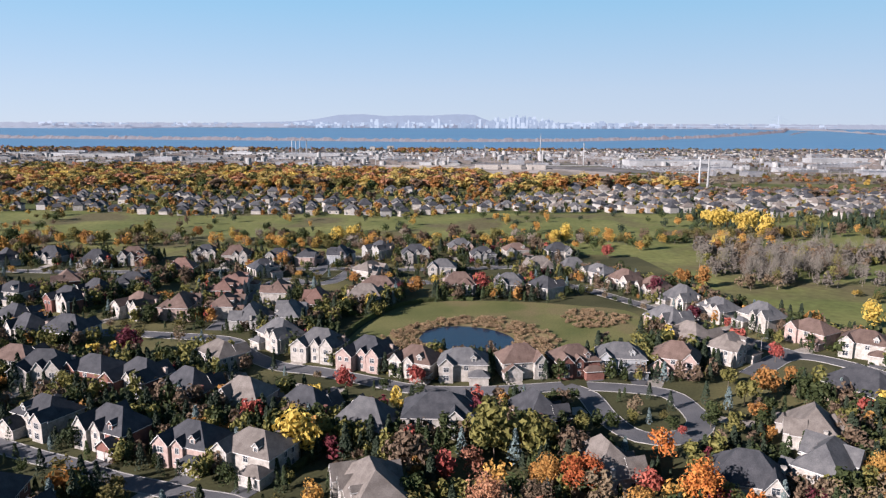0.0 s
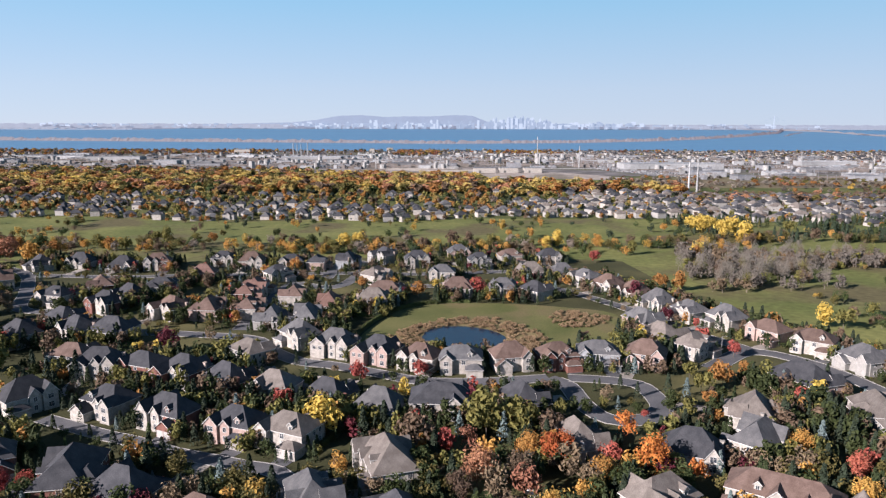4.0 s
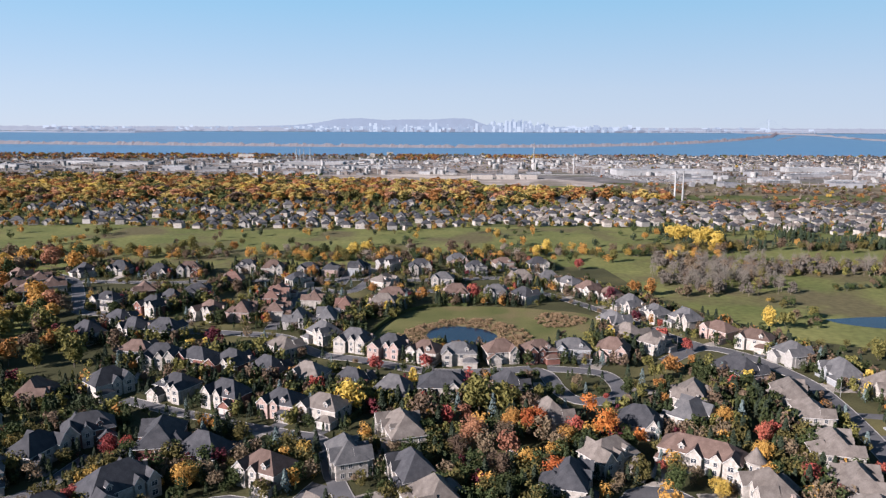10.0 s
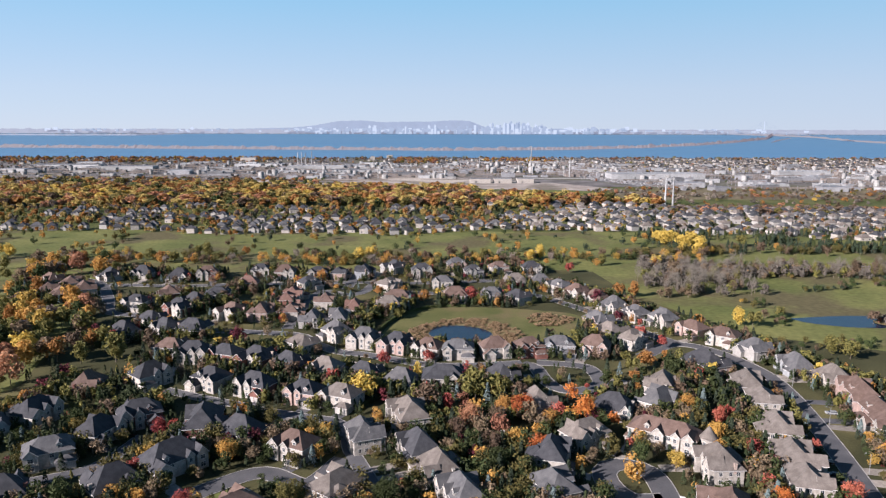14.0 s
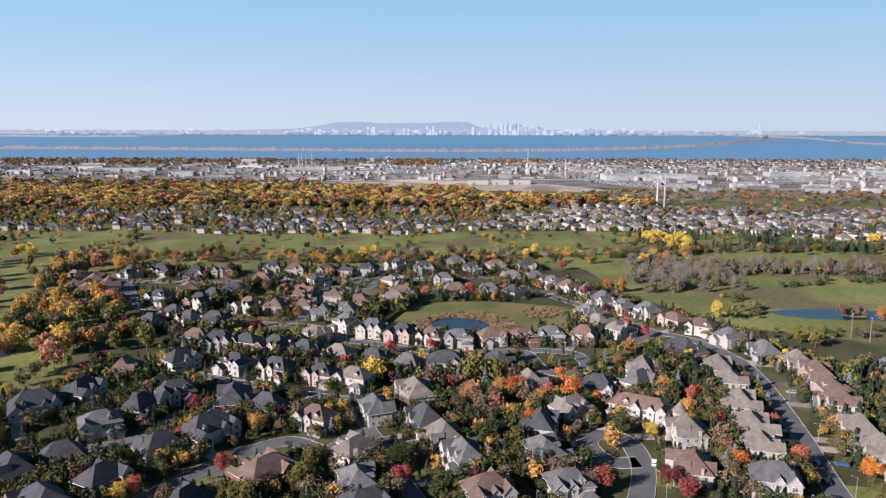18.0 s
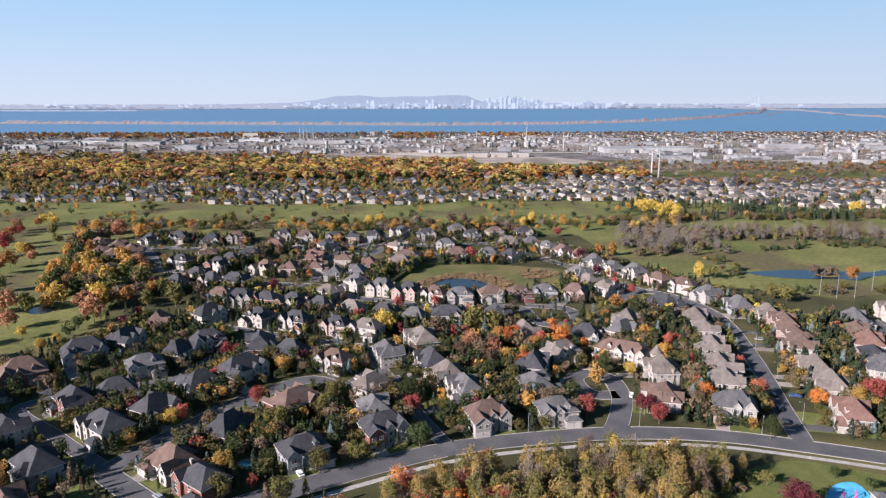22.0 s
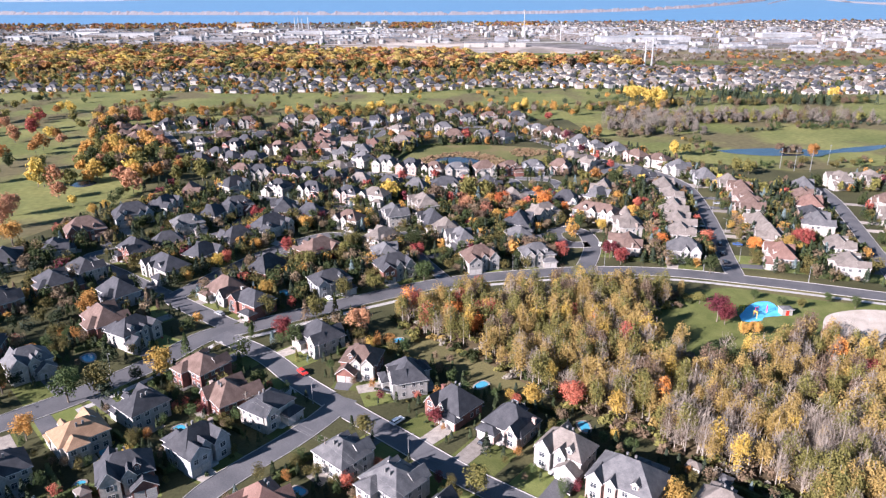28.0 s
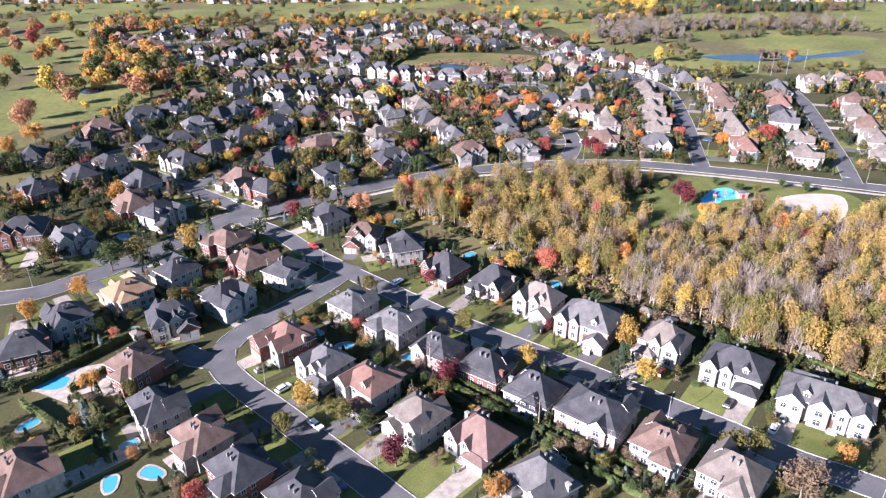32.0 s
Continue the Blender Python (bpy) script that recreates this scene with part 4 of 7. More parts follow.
for n, row in enumerate([  # along street_o
    (-37.5, 354.6, 55, 7.8, "ts", ""),
    (-29.8, 316.0, 174, 22.0, "bs", "L"),
    (-0.3, 362.0, -6, 13.2, "gs", ""),
    (7.9, 323.6, 178, 17.4, "bs", ""),
    (31.9, 323.2, 176, 17.0, "gw", ""),
    (49.4, 318.7, 126, 18.7, "ks", ""),
    (80.0, 348.7, -54, 16.4, "gs", ""),
    (89.2, 332.8, -54, 14.4, "bs", ""),
    (99.6, 317.7, -56, 13.8, "bs", ""),
    (106.5, 299.6, -63, 11.8, "gs", ""),
    (89.1, 260.4, 115, 13.5, "gp", ""),
    (114.1, 277.2, -65, 8.9, "gs", ""),
    (126.4, 264.8, -65, 14.9, "gs", ""),
    (136.5, 245.1, -60, 13.7, "bp", ""),
    (-34.0, 297.6, 173, 22.0, "ts", ""),
]):
    house(*row, (n * 5 + 36) % 11)
for n, row in enumerate([  # along court_i
    (42.7, 211.7, 11, 7.8, "br", ""),
    (58.4, 214.4, -9, 12.2, "gy", ""),
    (76.3, 214.1, -24, 17.7, "bp", ""),
    (26.4, 173.0, 106, 15.8, "kr", ""),
    (93.4, 163.2, -113, 21.8, "ts", ""),
    (85.6, 142.1, -136, 22.0, "gs", ""),
]):
    house(*row, (n * 5 + 39) % 11)
for n, row in enumerate([  # along court_h
    (50.5, 109.5, 30, 11.8, "ts", ""),
    (33.9, 73.6, 110, 15.6, "gs", ""),
    (36.3, 94.6, 75, 12.5, "ks", ""),
    (78.5, 110.7, -32, 19.1, "bs", "X"),
    (88.6, 88.1, -89, 16.7, "ts", ""),
    (81.0, 60.2, -106, 11.3, "bs", ""),
]):
    house(*row, (n * 5 + 42) % 11)
for n, row in enumerate([  # along street_f
    (90.3, 238.1, 120, 22.0, "tw", ""),
    (99.4, 225.7, 40, 7.8, "ts", ""),
    (147.9, 229.8, -38, 11.4, "bs", ""),
    (154.9, 208.9, -73, 7.8, "gw", ""),
    (164.1, 187.0, -84, 10.4, "gy", ""),
    (172.7, 170.6, -92, 19.3, "ts", ""),
    (172.7, 152.5, -100, 20.5, "bp", ""),
    (123.9, 187.7, 107, 20.1, "kp", "L"),
    (131.7, 160.4, 80, 13.2, "ts", ""),
    (130.6, 143.3, 80, 11.4, "ts", ""),
    (122.8, 114.9, 78, 13.9, "ts", ""),
    (117.4, 92.6, 76, 14.4, "ts", ""),
    (113.9, 76.3, 76, 14.0, "ts", ""),
    (168.5, 133.3, -100, 19.6, "bp", ""),
    (164.4, 117.6, -102, 18.3, "bs", ""),
    (157.1, 92.0, -102, 16.4, "ts", ""),
    (154.0, 73.7, -104, 17.6, "ts", ""),
    (146.0, 43.8, -102, 16.7, "rs", ""),
]):
    house(*row, (n * 5 + 45) % 11)
for n, row in enumerate([  # along street_g
    (217.8, 161.3, 79, 7.8, "gw", ""),
    (243.6, 172.1, -87, 7.8, "ts", ""),
    (204.7, 137.4, 74, 15.1, "bs", ""),
    (201.0, 120.4, 74, 13.9, "rs", ""),
    (193.0, 103.5, 72, 16.4, "kp", ""),
    (188.0, 88.0, 72, 16.4, "gs", ""),
    (263.9, 174.3, -85, 22.0, "ts", ""),
    (180.4, 55.3, 72, 13.6, "ts", ""),
    (172.9, 32.1, 70, 13.3, "ts", ""),
    (246.2, 126.5, -106, 19.8, "bs", ""),
    (234.2, 102.5, -108, 15.1, "ts", ""),
    (227.7, 79.6, -108, 15.9, "bs", ""),
    (216.6, 53.5, -108, 13.3, "ts", ""),
    (207.0, 30.5, -110, 11.3, "ts", ""),
]):
    house(*row, (n * 5 + 48) % 11)
for n, row in enumerate([  # along street_q
    (290.1, 177.7, 76, 7.8, "rs", ""),
    (280.8, 145.2, 73, 7.8, "ks", ""),
    (265.6, 106.7, 72, 10.8, "ts", ""),
    (251.5, 74.2, 72, 14.1, "gs", ""),
    (242.0, 45.9, 76, 16.3, "ts", ""),
    (317.6, 188.9, -104, 7.8, "bs", ""),
    (319.0, 157.2, -104, 16.8, "ts", ""),
    (294.2, 105.2, -108, 8.6, "bs", ""),
    (279.3, 61.7, -104, 7.8, "ts", ""),
]):
    house(*row, (n * 5 + 51) % 11)
for n, row in enumerate([  # the last few lots
    (38.1, 143.5, 105, 8.0, "ts", ""),
    (66.5, 136.5, -20, 9.0, "ks", ""),
    (-29.5, 111.0, 110, 8.0, "gs", ""),
    (-90.5, 282.0, 88, 7.0, "bs", ""),
    (51.7, 366.0, -170, 8.0, "ts", ""),
    (-186.0, 62.5, 113, 9.0, "ks", ""),
    (-162.5, 288.5, -30, 9.0, "kr", ""),
]):
    house(*row, (n * 5 + 54) % 11)
for n, pts in enumerate(PATIOS):
    g = Geo().add([(*p, 0.0) for p in pts] + [(*p, 0.09 + 0.0006 * n) for p in pts], [(7, 6, 5, 4)[::-1], (0, 1, 5, 4), (1, 2, 6, 5), (2, 3, 7, 6), (3, 0, 4, 7)])
    tagged(put("patio", g.mesh("patio"), PAVER), "beige paved garden patio behind a house", "patio", kind="structure")
for n, pts in enumerate(LAWNS):
    tagged(put("front_lawn", mesh_of("front_lawn", [(*p, 0.02 + 0.0004 * n) for p in pts], [(3, 2, 1, 0)]), LAWN), "mown green front lawn of a house", "lawn", kind="structure")
for pts, kind in DRIVES:
    g = Geo().add([(*p, 0.0) for p in pts] + [(*p, 0.075) for p in pts], [(4, 5, 6, 7)[::-1], (0, 1, 5, 4), (1, 2, 6, 5), (2, 3, 7, 6), (3, 0, 4, 7)])
    tagged(put("driveway", g.mesh("driveway"), PAVER if kind % 3 else ASPHALT), "paved driveway from the garage to the street", "driveway", kind="structure")


# ---- trees ----
def crown_mesh(seed, count, leaf, rx, rz, low, lumps=9, cone=False, gaps=0.35, twig=False, ruffle=0.32):
    """Leaf clumps spread over the outside of several overlapping lumps, with gaps between them."""
    r = np.random.RandomState(seed)
    if cone:
        t = r.rand(count) ** 0.7
        ang = r.rand(count) * 6.2832
        rad = rx * (1 - t) ** 0.85 * (0.75 + 0.35 * r.rand(count)) * (0.86 + 0.22 * np.sin(t * 34) * (rx > 1.2)) + 0.12
        p = np.stack([rad * np.cos(ang), rad * np.sin(ang), low + (1 - (1 - t)) * rz], 1)
        out = np.stack([np.cos(ang), np.sin(ang), 0.35 + 0 * ang], 1)
    else:
        c = r.normal(size=(lumps, 3))
        c /= np.linalg.norm(c, axis=1)[:, None]
        c *= np.array([rx, rx, rz / 2]) * r.uniform(0.3, 0.72, lumps)[:, None]
        size = r.uniform(0.26, 0.52, lumps)
        which = r.randint(0, lumps, count)
        out = r.normal(size=(count, 3))
        out /= np.linalg.norm(out, axis=1)[:, None]
        rad = size[which] * r.uniform(0.62, 1.1, count)
        p = c[which] + out * rad[:, None] * np.array([rx, rx, rz / 2])
        p[:, 2] += low + rz / 2
        hold = np.sin(p[:, 0] * 2.1 + seed) * np.sin(p[:, 1] * 2.3) * np.sin(p[:, 2] * 1.9) < gaps
        p, out = p[hold], out[hold]
    n = len(p)
    nor = out + r.normal(size=(n, 3)) * ruffle
    nor /= np.linalg.norm(nor, axis=1)[:, None]
    u = np.cross(nor, r.normal(size=(n, 3)))
    u /= np.linalg.norm(u, axis=1)[:, None]
    v = np.cross(nor, u)
    s = leaf * r.uniform(0.6, 1.35, n)[:, None]
    fold = nor * s * 0.35
    if twig:
        # slender upright twigs in place of leaves
        u = out * 0.5 + np.array([0, 0, 1.0]) + r.normal(size=(n, 3)) * 0.25
        u /= np.linalg.norm(u, axis=1)[:, None]
        v = np.cross(u, r.normal(size=(n, 3)))
        v *= 0.085 / np.linalg.norm(v, axis=1)[:, None]
    verts = np.stack([p - u * s, p - v * s * 0.6 + fold, p + u * s, p + v * s * 0.6 + fold], 1).reshape(-1, 3)
    return verts, n


def clump_mesh(name, verts, n):
    me = bpy.data.meshes.new(name)
    me.from_pydata(verts.tolist(), [], [(4 * i, 4 * i + 1, 4 * i + 2, 4 * i + 3) for i in range(n)])
    return me


def trunk_mesh(seed, height, r0, limbs, spread, up=0.6):
    r = random.Random(seed)
    g = Geo()
    bend = [(0, 0, -0.3)]
    for i in range(1, 5):
        bend.append((r.uniform(-0.06, 0.06) * height * i / 4, r.uniform(-0.06, 0.06) * height * i / 4, height * i / 4))
    for i in range(4):
        g.tube(bend[i], bend[i + 1], r0 * (1 - i * 0.22), r0 * (1 - (i + 1) * 0.22), 6)
    for _ in range(limbs):
        i = r.randint(1, 3)
        t = r.random()
        a = Vector(bend[i]).lerp(Vector(bend[i + 1]), t)
        ang = r.uniform(0, 6.28)
        ln = spread * r.uniform(0.6, 1.1) * (1.15 - (i + t) / 5)
        b = a + Vector((math.cos(ang) * ln, math.sin(ang) * ln, ln * r.uniform(up * 0.6, up * 1.5)))
        g.tube(a, b, r0 * 0.32 * (1.2 - (i + t) / 5), r0 * 0.08, 4)
    return g.mesh("trunk")


KINDS = {}
for v in range(4):
    KINDS["broad", v] = (trunk_mesh(v, 6.0, 0.22, 10, 2.8), clump_mesh("crown", *crown_mesh(v + 1, 1500, 0.27, 3.6, 7.2, 1.6, 24, gaps=0.6)))
    KINDS["far", v] = (trunk_mesh(v + 9, 6.0, 0.24, 5, 2.8), clump_mesh("crown", *crown_mesh(v + 11, 460, 0.55, 3.9, 7.4, 1.2, 14, gaps=0.8, ruffle=0.3)))
    KINDS["thin", v] = (trunk_mesh(v + 20, 10.5, 0.15, 16, 2.2, 1.2), clump_mesh("crown", *crown_mesh(v + 21, 950, 0.225, 2.4, 9.8, 1.8, 30, gaps=0.6)))
    KINDS["bare", v] = (trunk_mesh(v + 30, 11.0, 0.15, 34, 2.4, 1.3), clump_mesh("crown", *crown_mesh(v + 31, 480, 0.7, 2.3, 9.4, 2.0, 22, gaps=0.6, twig=True)))
    KINDS["dist", v] = (None, clump_mesh("crown", *crown_mesh(v + 51, 130, 1.05, 3.9, 7.4, 0.4, 7, gaps=1.1, ruffle=0.22)))
    KINDS["yard", v] = (None, clump_mesh("crown", *crown_mesh(v + 71, 140, 0.72, 3.4, 7.2, 0.6, 9, gaps=0.9, ruffle=0.28)))
    KINDS["mid", v] = (None, clump_mesh("crown", *crown_mesh(v + 61, 320, 0.46, 3.4, 7.2, 0.8, 14, gaps=0.8, ruffle=0.3)))
    KINDS["fine", v] = (None, clump_mesh("crown", *crown_mesh(v + 91, 700, 0.26, 3.4, 7.2, 1.0, 22, gaps=0.6)))
    KINDS["cone", v] = (trunk_mesh(40 + v, 2.0, 0.16, 0, 1), clump_mesh("crown", *crown_mesh(41 + v, 300, 0.38, 1.9, 7.8, 0.2, cone=True)))
    KINDS["column", v] = (trunk_mesh(42 + v, 1.5, 0.1, 0, 1), clump_mesh("crown", *crown_mesh(47 + v, 170, 0.30, 0.95, 5.0, 0.0, cone=True)))
TREE_WORD = {"Y": "bright yellow autumn", "O": "orange autumn", "F": "flame orange autumn", "H": "grey leafless", "R": "red autumn", "D": "dark purple-leaved", "G": "dark green broadleaf", "V": "olive green turning",
             "N": "sparse brown-leaved", "B": "russet autumn", "E": "dark green spruce", "C": "clipped green cedar", "S": "pale blue spruce", "W": "yellow-leaved poplar", "T": "bare grey poplar"}
TREE_SPOTS = []
PLACED = [0]


def tree(x, y, size, code, kind="", group="", wide=1.0):
    PLACED[0] += 1
    v = PLACED[0] % 4
    if not kind:
        kind = {"E": "cone", "S": "cone", "C": "column"}.get(code, "broad" if y < 170 else "far")
    trunk, crown = KINDS.get((kind, v)) or KINDS[kind, 0]
    ob = new("tree")
    ob.matrix_basis = pose(x, y, 0, 0, 0, PLACED[0] * 77 % 360) @ Matrix.Diagonal((size * wide, size * wide, size, 1))
    tagged(ob, TREE_WORD[code] + " tree standing on the grass", "tree", group or "garden trees")
    put("trunk", trunk, PALE_BARK if kind in ("thin", "bare") else BARK, ob)
    put("crown", crown, LEAF[code], ob)
    TREE_SPOTS.append((x, y))


LATER = []


def plant(rows, **more):
    """Trees one by one; those far off are joined later."""
    for x, y, size, code in rows:
        if y > 140:
            LATER.append((x, y, 0, size, code, {"E": "cone", "S": "cone", "C": "column"}.get(code, "far")))
            TREE_SPOTS.append((x, y))
        else:
            tree(x, y, size, code, **more)


plant([
    (-34.5, 152.5, 1.49, "Y"), (-29.5, 196.7, 0.88, "R"), (-8.6, 200.0, 0.88, "R"), (53.0, 128.0, 1.45, "F"),
    (30.0, 133.0, 1.35, "F"), (39.6, 123.8, 1.05, "O"), (31.7, 98.6, 1.16, "F"), (18.9, 124.1, 1.16, "N"),
    (15.1, 102.6, 1.16, "N"), (24.7, 106.3, 1.05, "O"), (8.2, 122.6, 1.4, "B"), (0.2, 140.5, 0.95, "R"),
    (-7.1, 140.6, 1.5, "N"), (12.5, 151.8, 1.75, "V"), (21.6, 151.7, 1.6, "V"), (30.3, 148.6, 1.26, "N"),
    (23.4, 137.3, 1.05, "O"), (44.5, 113.8, 0.95, "Y"), (3.8, 116.0, 1.05, "N"), (-108.6, 228.4, 1.21, "D"),
    (113.4, 223.2, 0.88, "R"), (96.6, 192.2, 1.1, "O"), (96.6, 139.0, 1.05, "O"), (105.4, 125.4, 1.05, "R"),
    (98.7, 113.0, 1.05, "O"), (105.6, 97.5, 1.05, "R"), (122.3, 67.3, 1.1, "R"), (49.3, 51.2, 1.16, "R"),
])
plant([
    (72.3, 53.6, 1.16, "D"), (75.5, 45.6, 1.05, "R"), (100.0, 64.6, 1.05, "F"), (94.9, 58.9, 0.95, "N"),
    (141.8, 57.1, 1.1, "F"), (165.4, 60.2, 1.54, "R"), (158.4, 58.0, 1.1, "Y"), (-106.6, 116.1, 0.99, "R"),
    (-102.7, 86.5, 0.88, "R"), (-103.9, 50.7, 0.88, "R"), (-106.4, 45.5, 0.88, "Y"), (-79.2, 64.2, 0.99, "R"),
    (-17.0, 54.9, 1.05, "R"), (-75.4, 96.6, 1.1, "O"), (-114.3, 28.9, 0.66, "O"), (-17.9, 66.3, 1.32, "G"),
    (-65.9, 40.0, 1.32, "V"), (-73.5, -3.6, 1.1, "V"), (-142.4, -2.3, 1.21, "O"), (65.9, 94.5, 1.1, "G"),
    (76.5, 90.8, 0.95, "Y"), (15.4, 88.2, 1.21, "G"), (111.7, 33.6, 1.1, "G"), (103.2, 275.0, 0.88, "D"),
    (99.0, 314.5, 1.21, "D"), (17.4, 320.0, 1.32, "R"), (100.9, 415.0, 1.1, "R"), (118.7, 335.1, 1.32, "O"),
])
plant([
    (129.0, 334.9, 1.32, "O"), (-44.4, 335.9, 0.99, "O"), (-13.0, 318.5, 1.1, "O"), (-129.4, 337.5, 1.1, "N"),
    (-20.2, 67.5, 1.1, "G"), (-48.4, 67.9, 1.21, "V"), (-50.3, 56.4, 1.1, "V"), (35.5, 55.2, 1.37, "N"),
    (44.6, 49.7, 1.05, "N"), (-33.9, 17.8, 1.1, "V"), (-13.6, 28.4, 1.21, "G"), (-45.6, 11.9, 1.1, "V"),
    (-208.9, 205.8, 1.87, "Y"), (-190.2, 201.7, 1.65, "O"), (-194.2, 170.5, 1.87, "B"), (-250.5, 243.9, 1.76, "G"),
    (-249.4, 264.2, 1.54, "O"), (-183.0, 222.6, 1.21, "O"), (-161.3, 201.3, 1.76, "V"), (-218.1, 258.8, 1.65, "V"),
    (-268.5, 286.8, 1.54, "V"), (-358.6, 364.3, 1.76, "R"), (-316.8, 300.5, 1.65, "O"), (-327.0, 341.1, 1.32, "O"),
    (-283.6, 234.1, 1.43, "V"), (-198.5, 125.7, 0.88, "Y"), (-195.1, 134.4, 0.88, "Y"), (-183.0, 285.3, 1.1, "G"),
])
plant([
    (-277.5, 340.2, 1.54, "O"), (-384.4, 483.7, 1.43, "Y"), (-389.3, 467.2, 1.32, "O"), (-390.6, 436.3, 1.32, "V"),
    (-271.3, 309.2, 1.43, "N"), (-245.7, 299.2, 1.32, "V"), (-205.2, 255.4, 1.32, "N"), (-190.3, 218.6, 1.32, "N"),
    (-176.9, 225.3, 1.43, "V"), (-217.5, 240.3, 1.54, "V"), (-232.6, 226.2, 1.43, "G"), (-177.3, 199.1, 1.32, "V"),
    (-235.5, 160.7, 1.43, "B"), (-258.1, 188.3, 1.43, "V"), (-248.4, 200.2, 1.1, "N"), (-268.4, 436.8, 1.32, "O"),
    (-280.3, 434.1, 1.21, "O"), (-300.0, 449.6, 1.32, "O"), (-303.9, 434.6, 1.21, "Y"), (-318.4, 437.8, 1.32, "O"),
    (-251.9, 464.5, 1.32, "V"), (-238.8, 457.8, 1.21, "O"), (-228.0, 457.6, 1.32, "V"), (-209.2, 487.0, 1.54, "V"),
    (-217.7, 487.2, 1.32, "V"), (-176.1, 489.8, 1.1, "O"), (-185.7, 483.1, 1.1, "V"), (-71.5, 460.8, 1.54, "Y"),
])
plant([
    (-61.6, 473.8, 1.54, "Y"), (-78.3, 448.3, 1.32, "V"), (85.8, 474.2, 1.54, "Y"), (76.7, 467.7, 1.32, "Y"),
    (132.5, 444.1, 1.21, "V"), (170.2, 425.2, 1.21, "O"), (213.8, 530.0, 2.2, "Y"), (222.8, 510.5, 2.2, "Y"),
    (231.4, 492.0, 2.09, "Y"), (224.6, 541.8, 1.98, "Y"), (235.4, 525.6, 2.09, "Y"), (212.3, 550.3, 1.87, "Y"),
    (-60.4, 639.6, 1.32, "O"), (252.7, 268.9, 1.1, "N"), (270.7, 255.3, 1.21, "O"), (-3.5, 437.6, 1.32, "V"),
    (8.0, 479.2, 1.43, "N"), (-14.2, 459.7, 1.32, "N"), (19.2, 478.9, 1.32, "N"), (35.3, 468.5, 1.32, "V"),
    (-25.6, 479.8, 1.21, "N"), (-112.6, 481.6, 1.1, "G"), (-97.3, 471.2, 1.21, "G"), (-132.7, 518.0, 0.99, "G"),
    (202.1, 205.6, 1.32, "V"), (196.6, 212.3, 1.21, "V"), (178.4, 261.8, 1.3, "V"), (171.8, 265.3, 1.3, "Y"), (203.5, 282.0, 0.9, "V"), (438.3, 536.8, 1.9, "Y"), (273.0, 258.0, 1.2, "O"), (292.3, 502.8, 1.3, "N"), (289.2, 538.4, 1.6, "V"), (173.2, 428.4, 1.5, "Y"),
])
plant([
    (31.2, -70.3, 1.21, "R"), (44.1, -76.1, 1.1, "Y"), (46.3, -117.4, 1.32, "Y"), (48.0, -132.9, 0.99, "Y"),
    (-97.6, -49.7, 1.43, "Y"), (-123.5, -82.3, 0.99, "O"), (-133.2, -95.8, 0.99, "O"), (-99.5, -131.5, 0.85, "O"),
    (-5.3, -132.2, 1.1, "D"), (69.1, -175.1, 1.43, "N"), (-41.4, -140.3, 1.1, "Y"), (-32.1, -146.7, 0.99, "V"),
    (-112.6, -59.5, 1.43, "V"), (-121.0, -63.4, 1.43, "G"), (-144.0, -58.2, 1.32, "V"), (0.5, -107.7, 1.1, "V"),
    (17.6, -124.1, 0.88, "Y"), (-9.4, -78.0, 0.77, "D"), (-60.0, -172.0, 0.88, "R"), (4.5, -171.9, 0.88, "O"),
    (-17.7, -161.3, 1.1, "D"), (-95.5, -144.2, 0.9, "S"), (-88.4, -134.1, 0.7, "V"), (39.5, -133.8, 0.99, "E"),
    (59.8, -162.0, 1.1, "V"), (66.4, -160.4, 0.88, "V"), (84.5, -164.7, 0.77, "O"), (-28.8, -82.9, 0.88, "V"),
])
plant([
    (-45.4, -149.8, 0.88, "V"), (-25.0, -149.5, 0.77, "G"), (42.8, -126.8, 1.21, "E"), (4.3, -91.5, 0.88, "E"),
    (-63.4, -24.4, 1.21, "D"), (-58.0, -30.2, 1.1, "G"), (-76.6, 10.2, 1.1, "Y"), (-36.6, -19.9, 1.32, "B"),
    (-54.3, -7.1, 1.21, "V"), (96.8, -13.1, 1.32, "D"), (98.8, -15.6, 1.1, "D"), (105.4, -25.5, 0.77, "O"),
    (102.0, -24.5, 0.66, "O"), (80.0, -50.8, 1.32, "G"), (86.8, -53.1, 1.32, "G"), (94.4, -53.3, 1.21, "G"),
    (82.7, -53.8, 1.1, "V"), (124.5, -61.6, 1.32, "R"), (0.7, -5.7, 1.32, "R"), (7.9, -14.8, 1.43, "R"),
    (-2.8, -15.5, 1.32, "F"), (5.1, -22.6, 1.21, "F"), (119.3, 6.3, 0.55, "G"), (127.0, -0.5, 0.55, "G"),
    (133.9, -2.8, 0.55, "V"), (147.2, 2.3, 0.55, "G"), (154.8, -3.3, 0.66, "G"), (95.9, 2.5, 0.66, "V"),
])
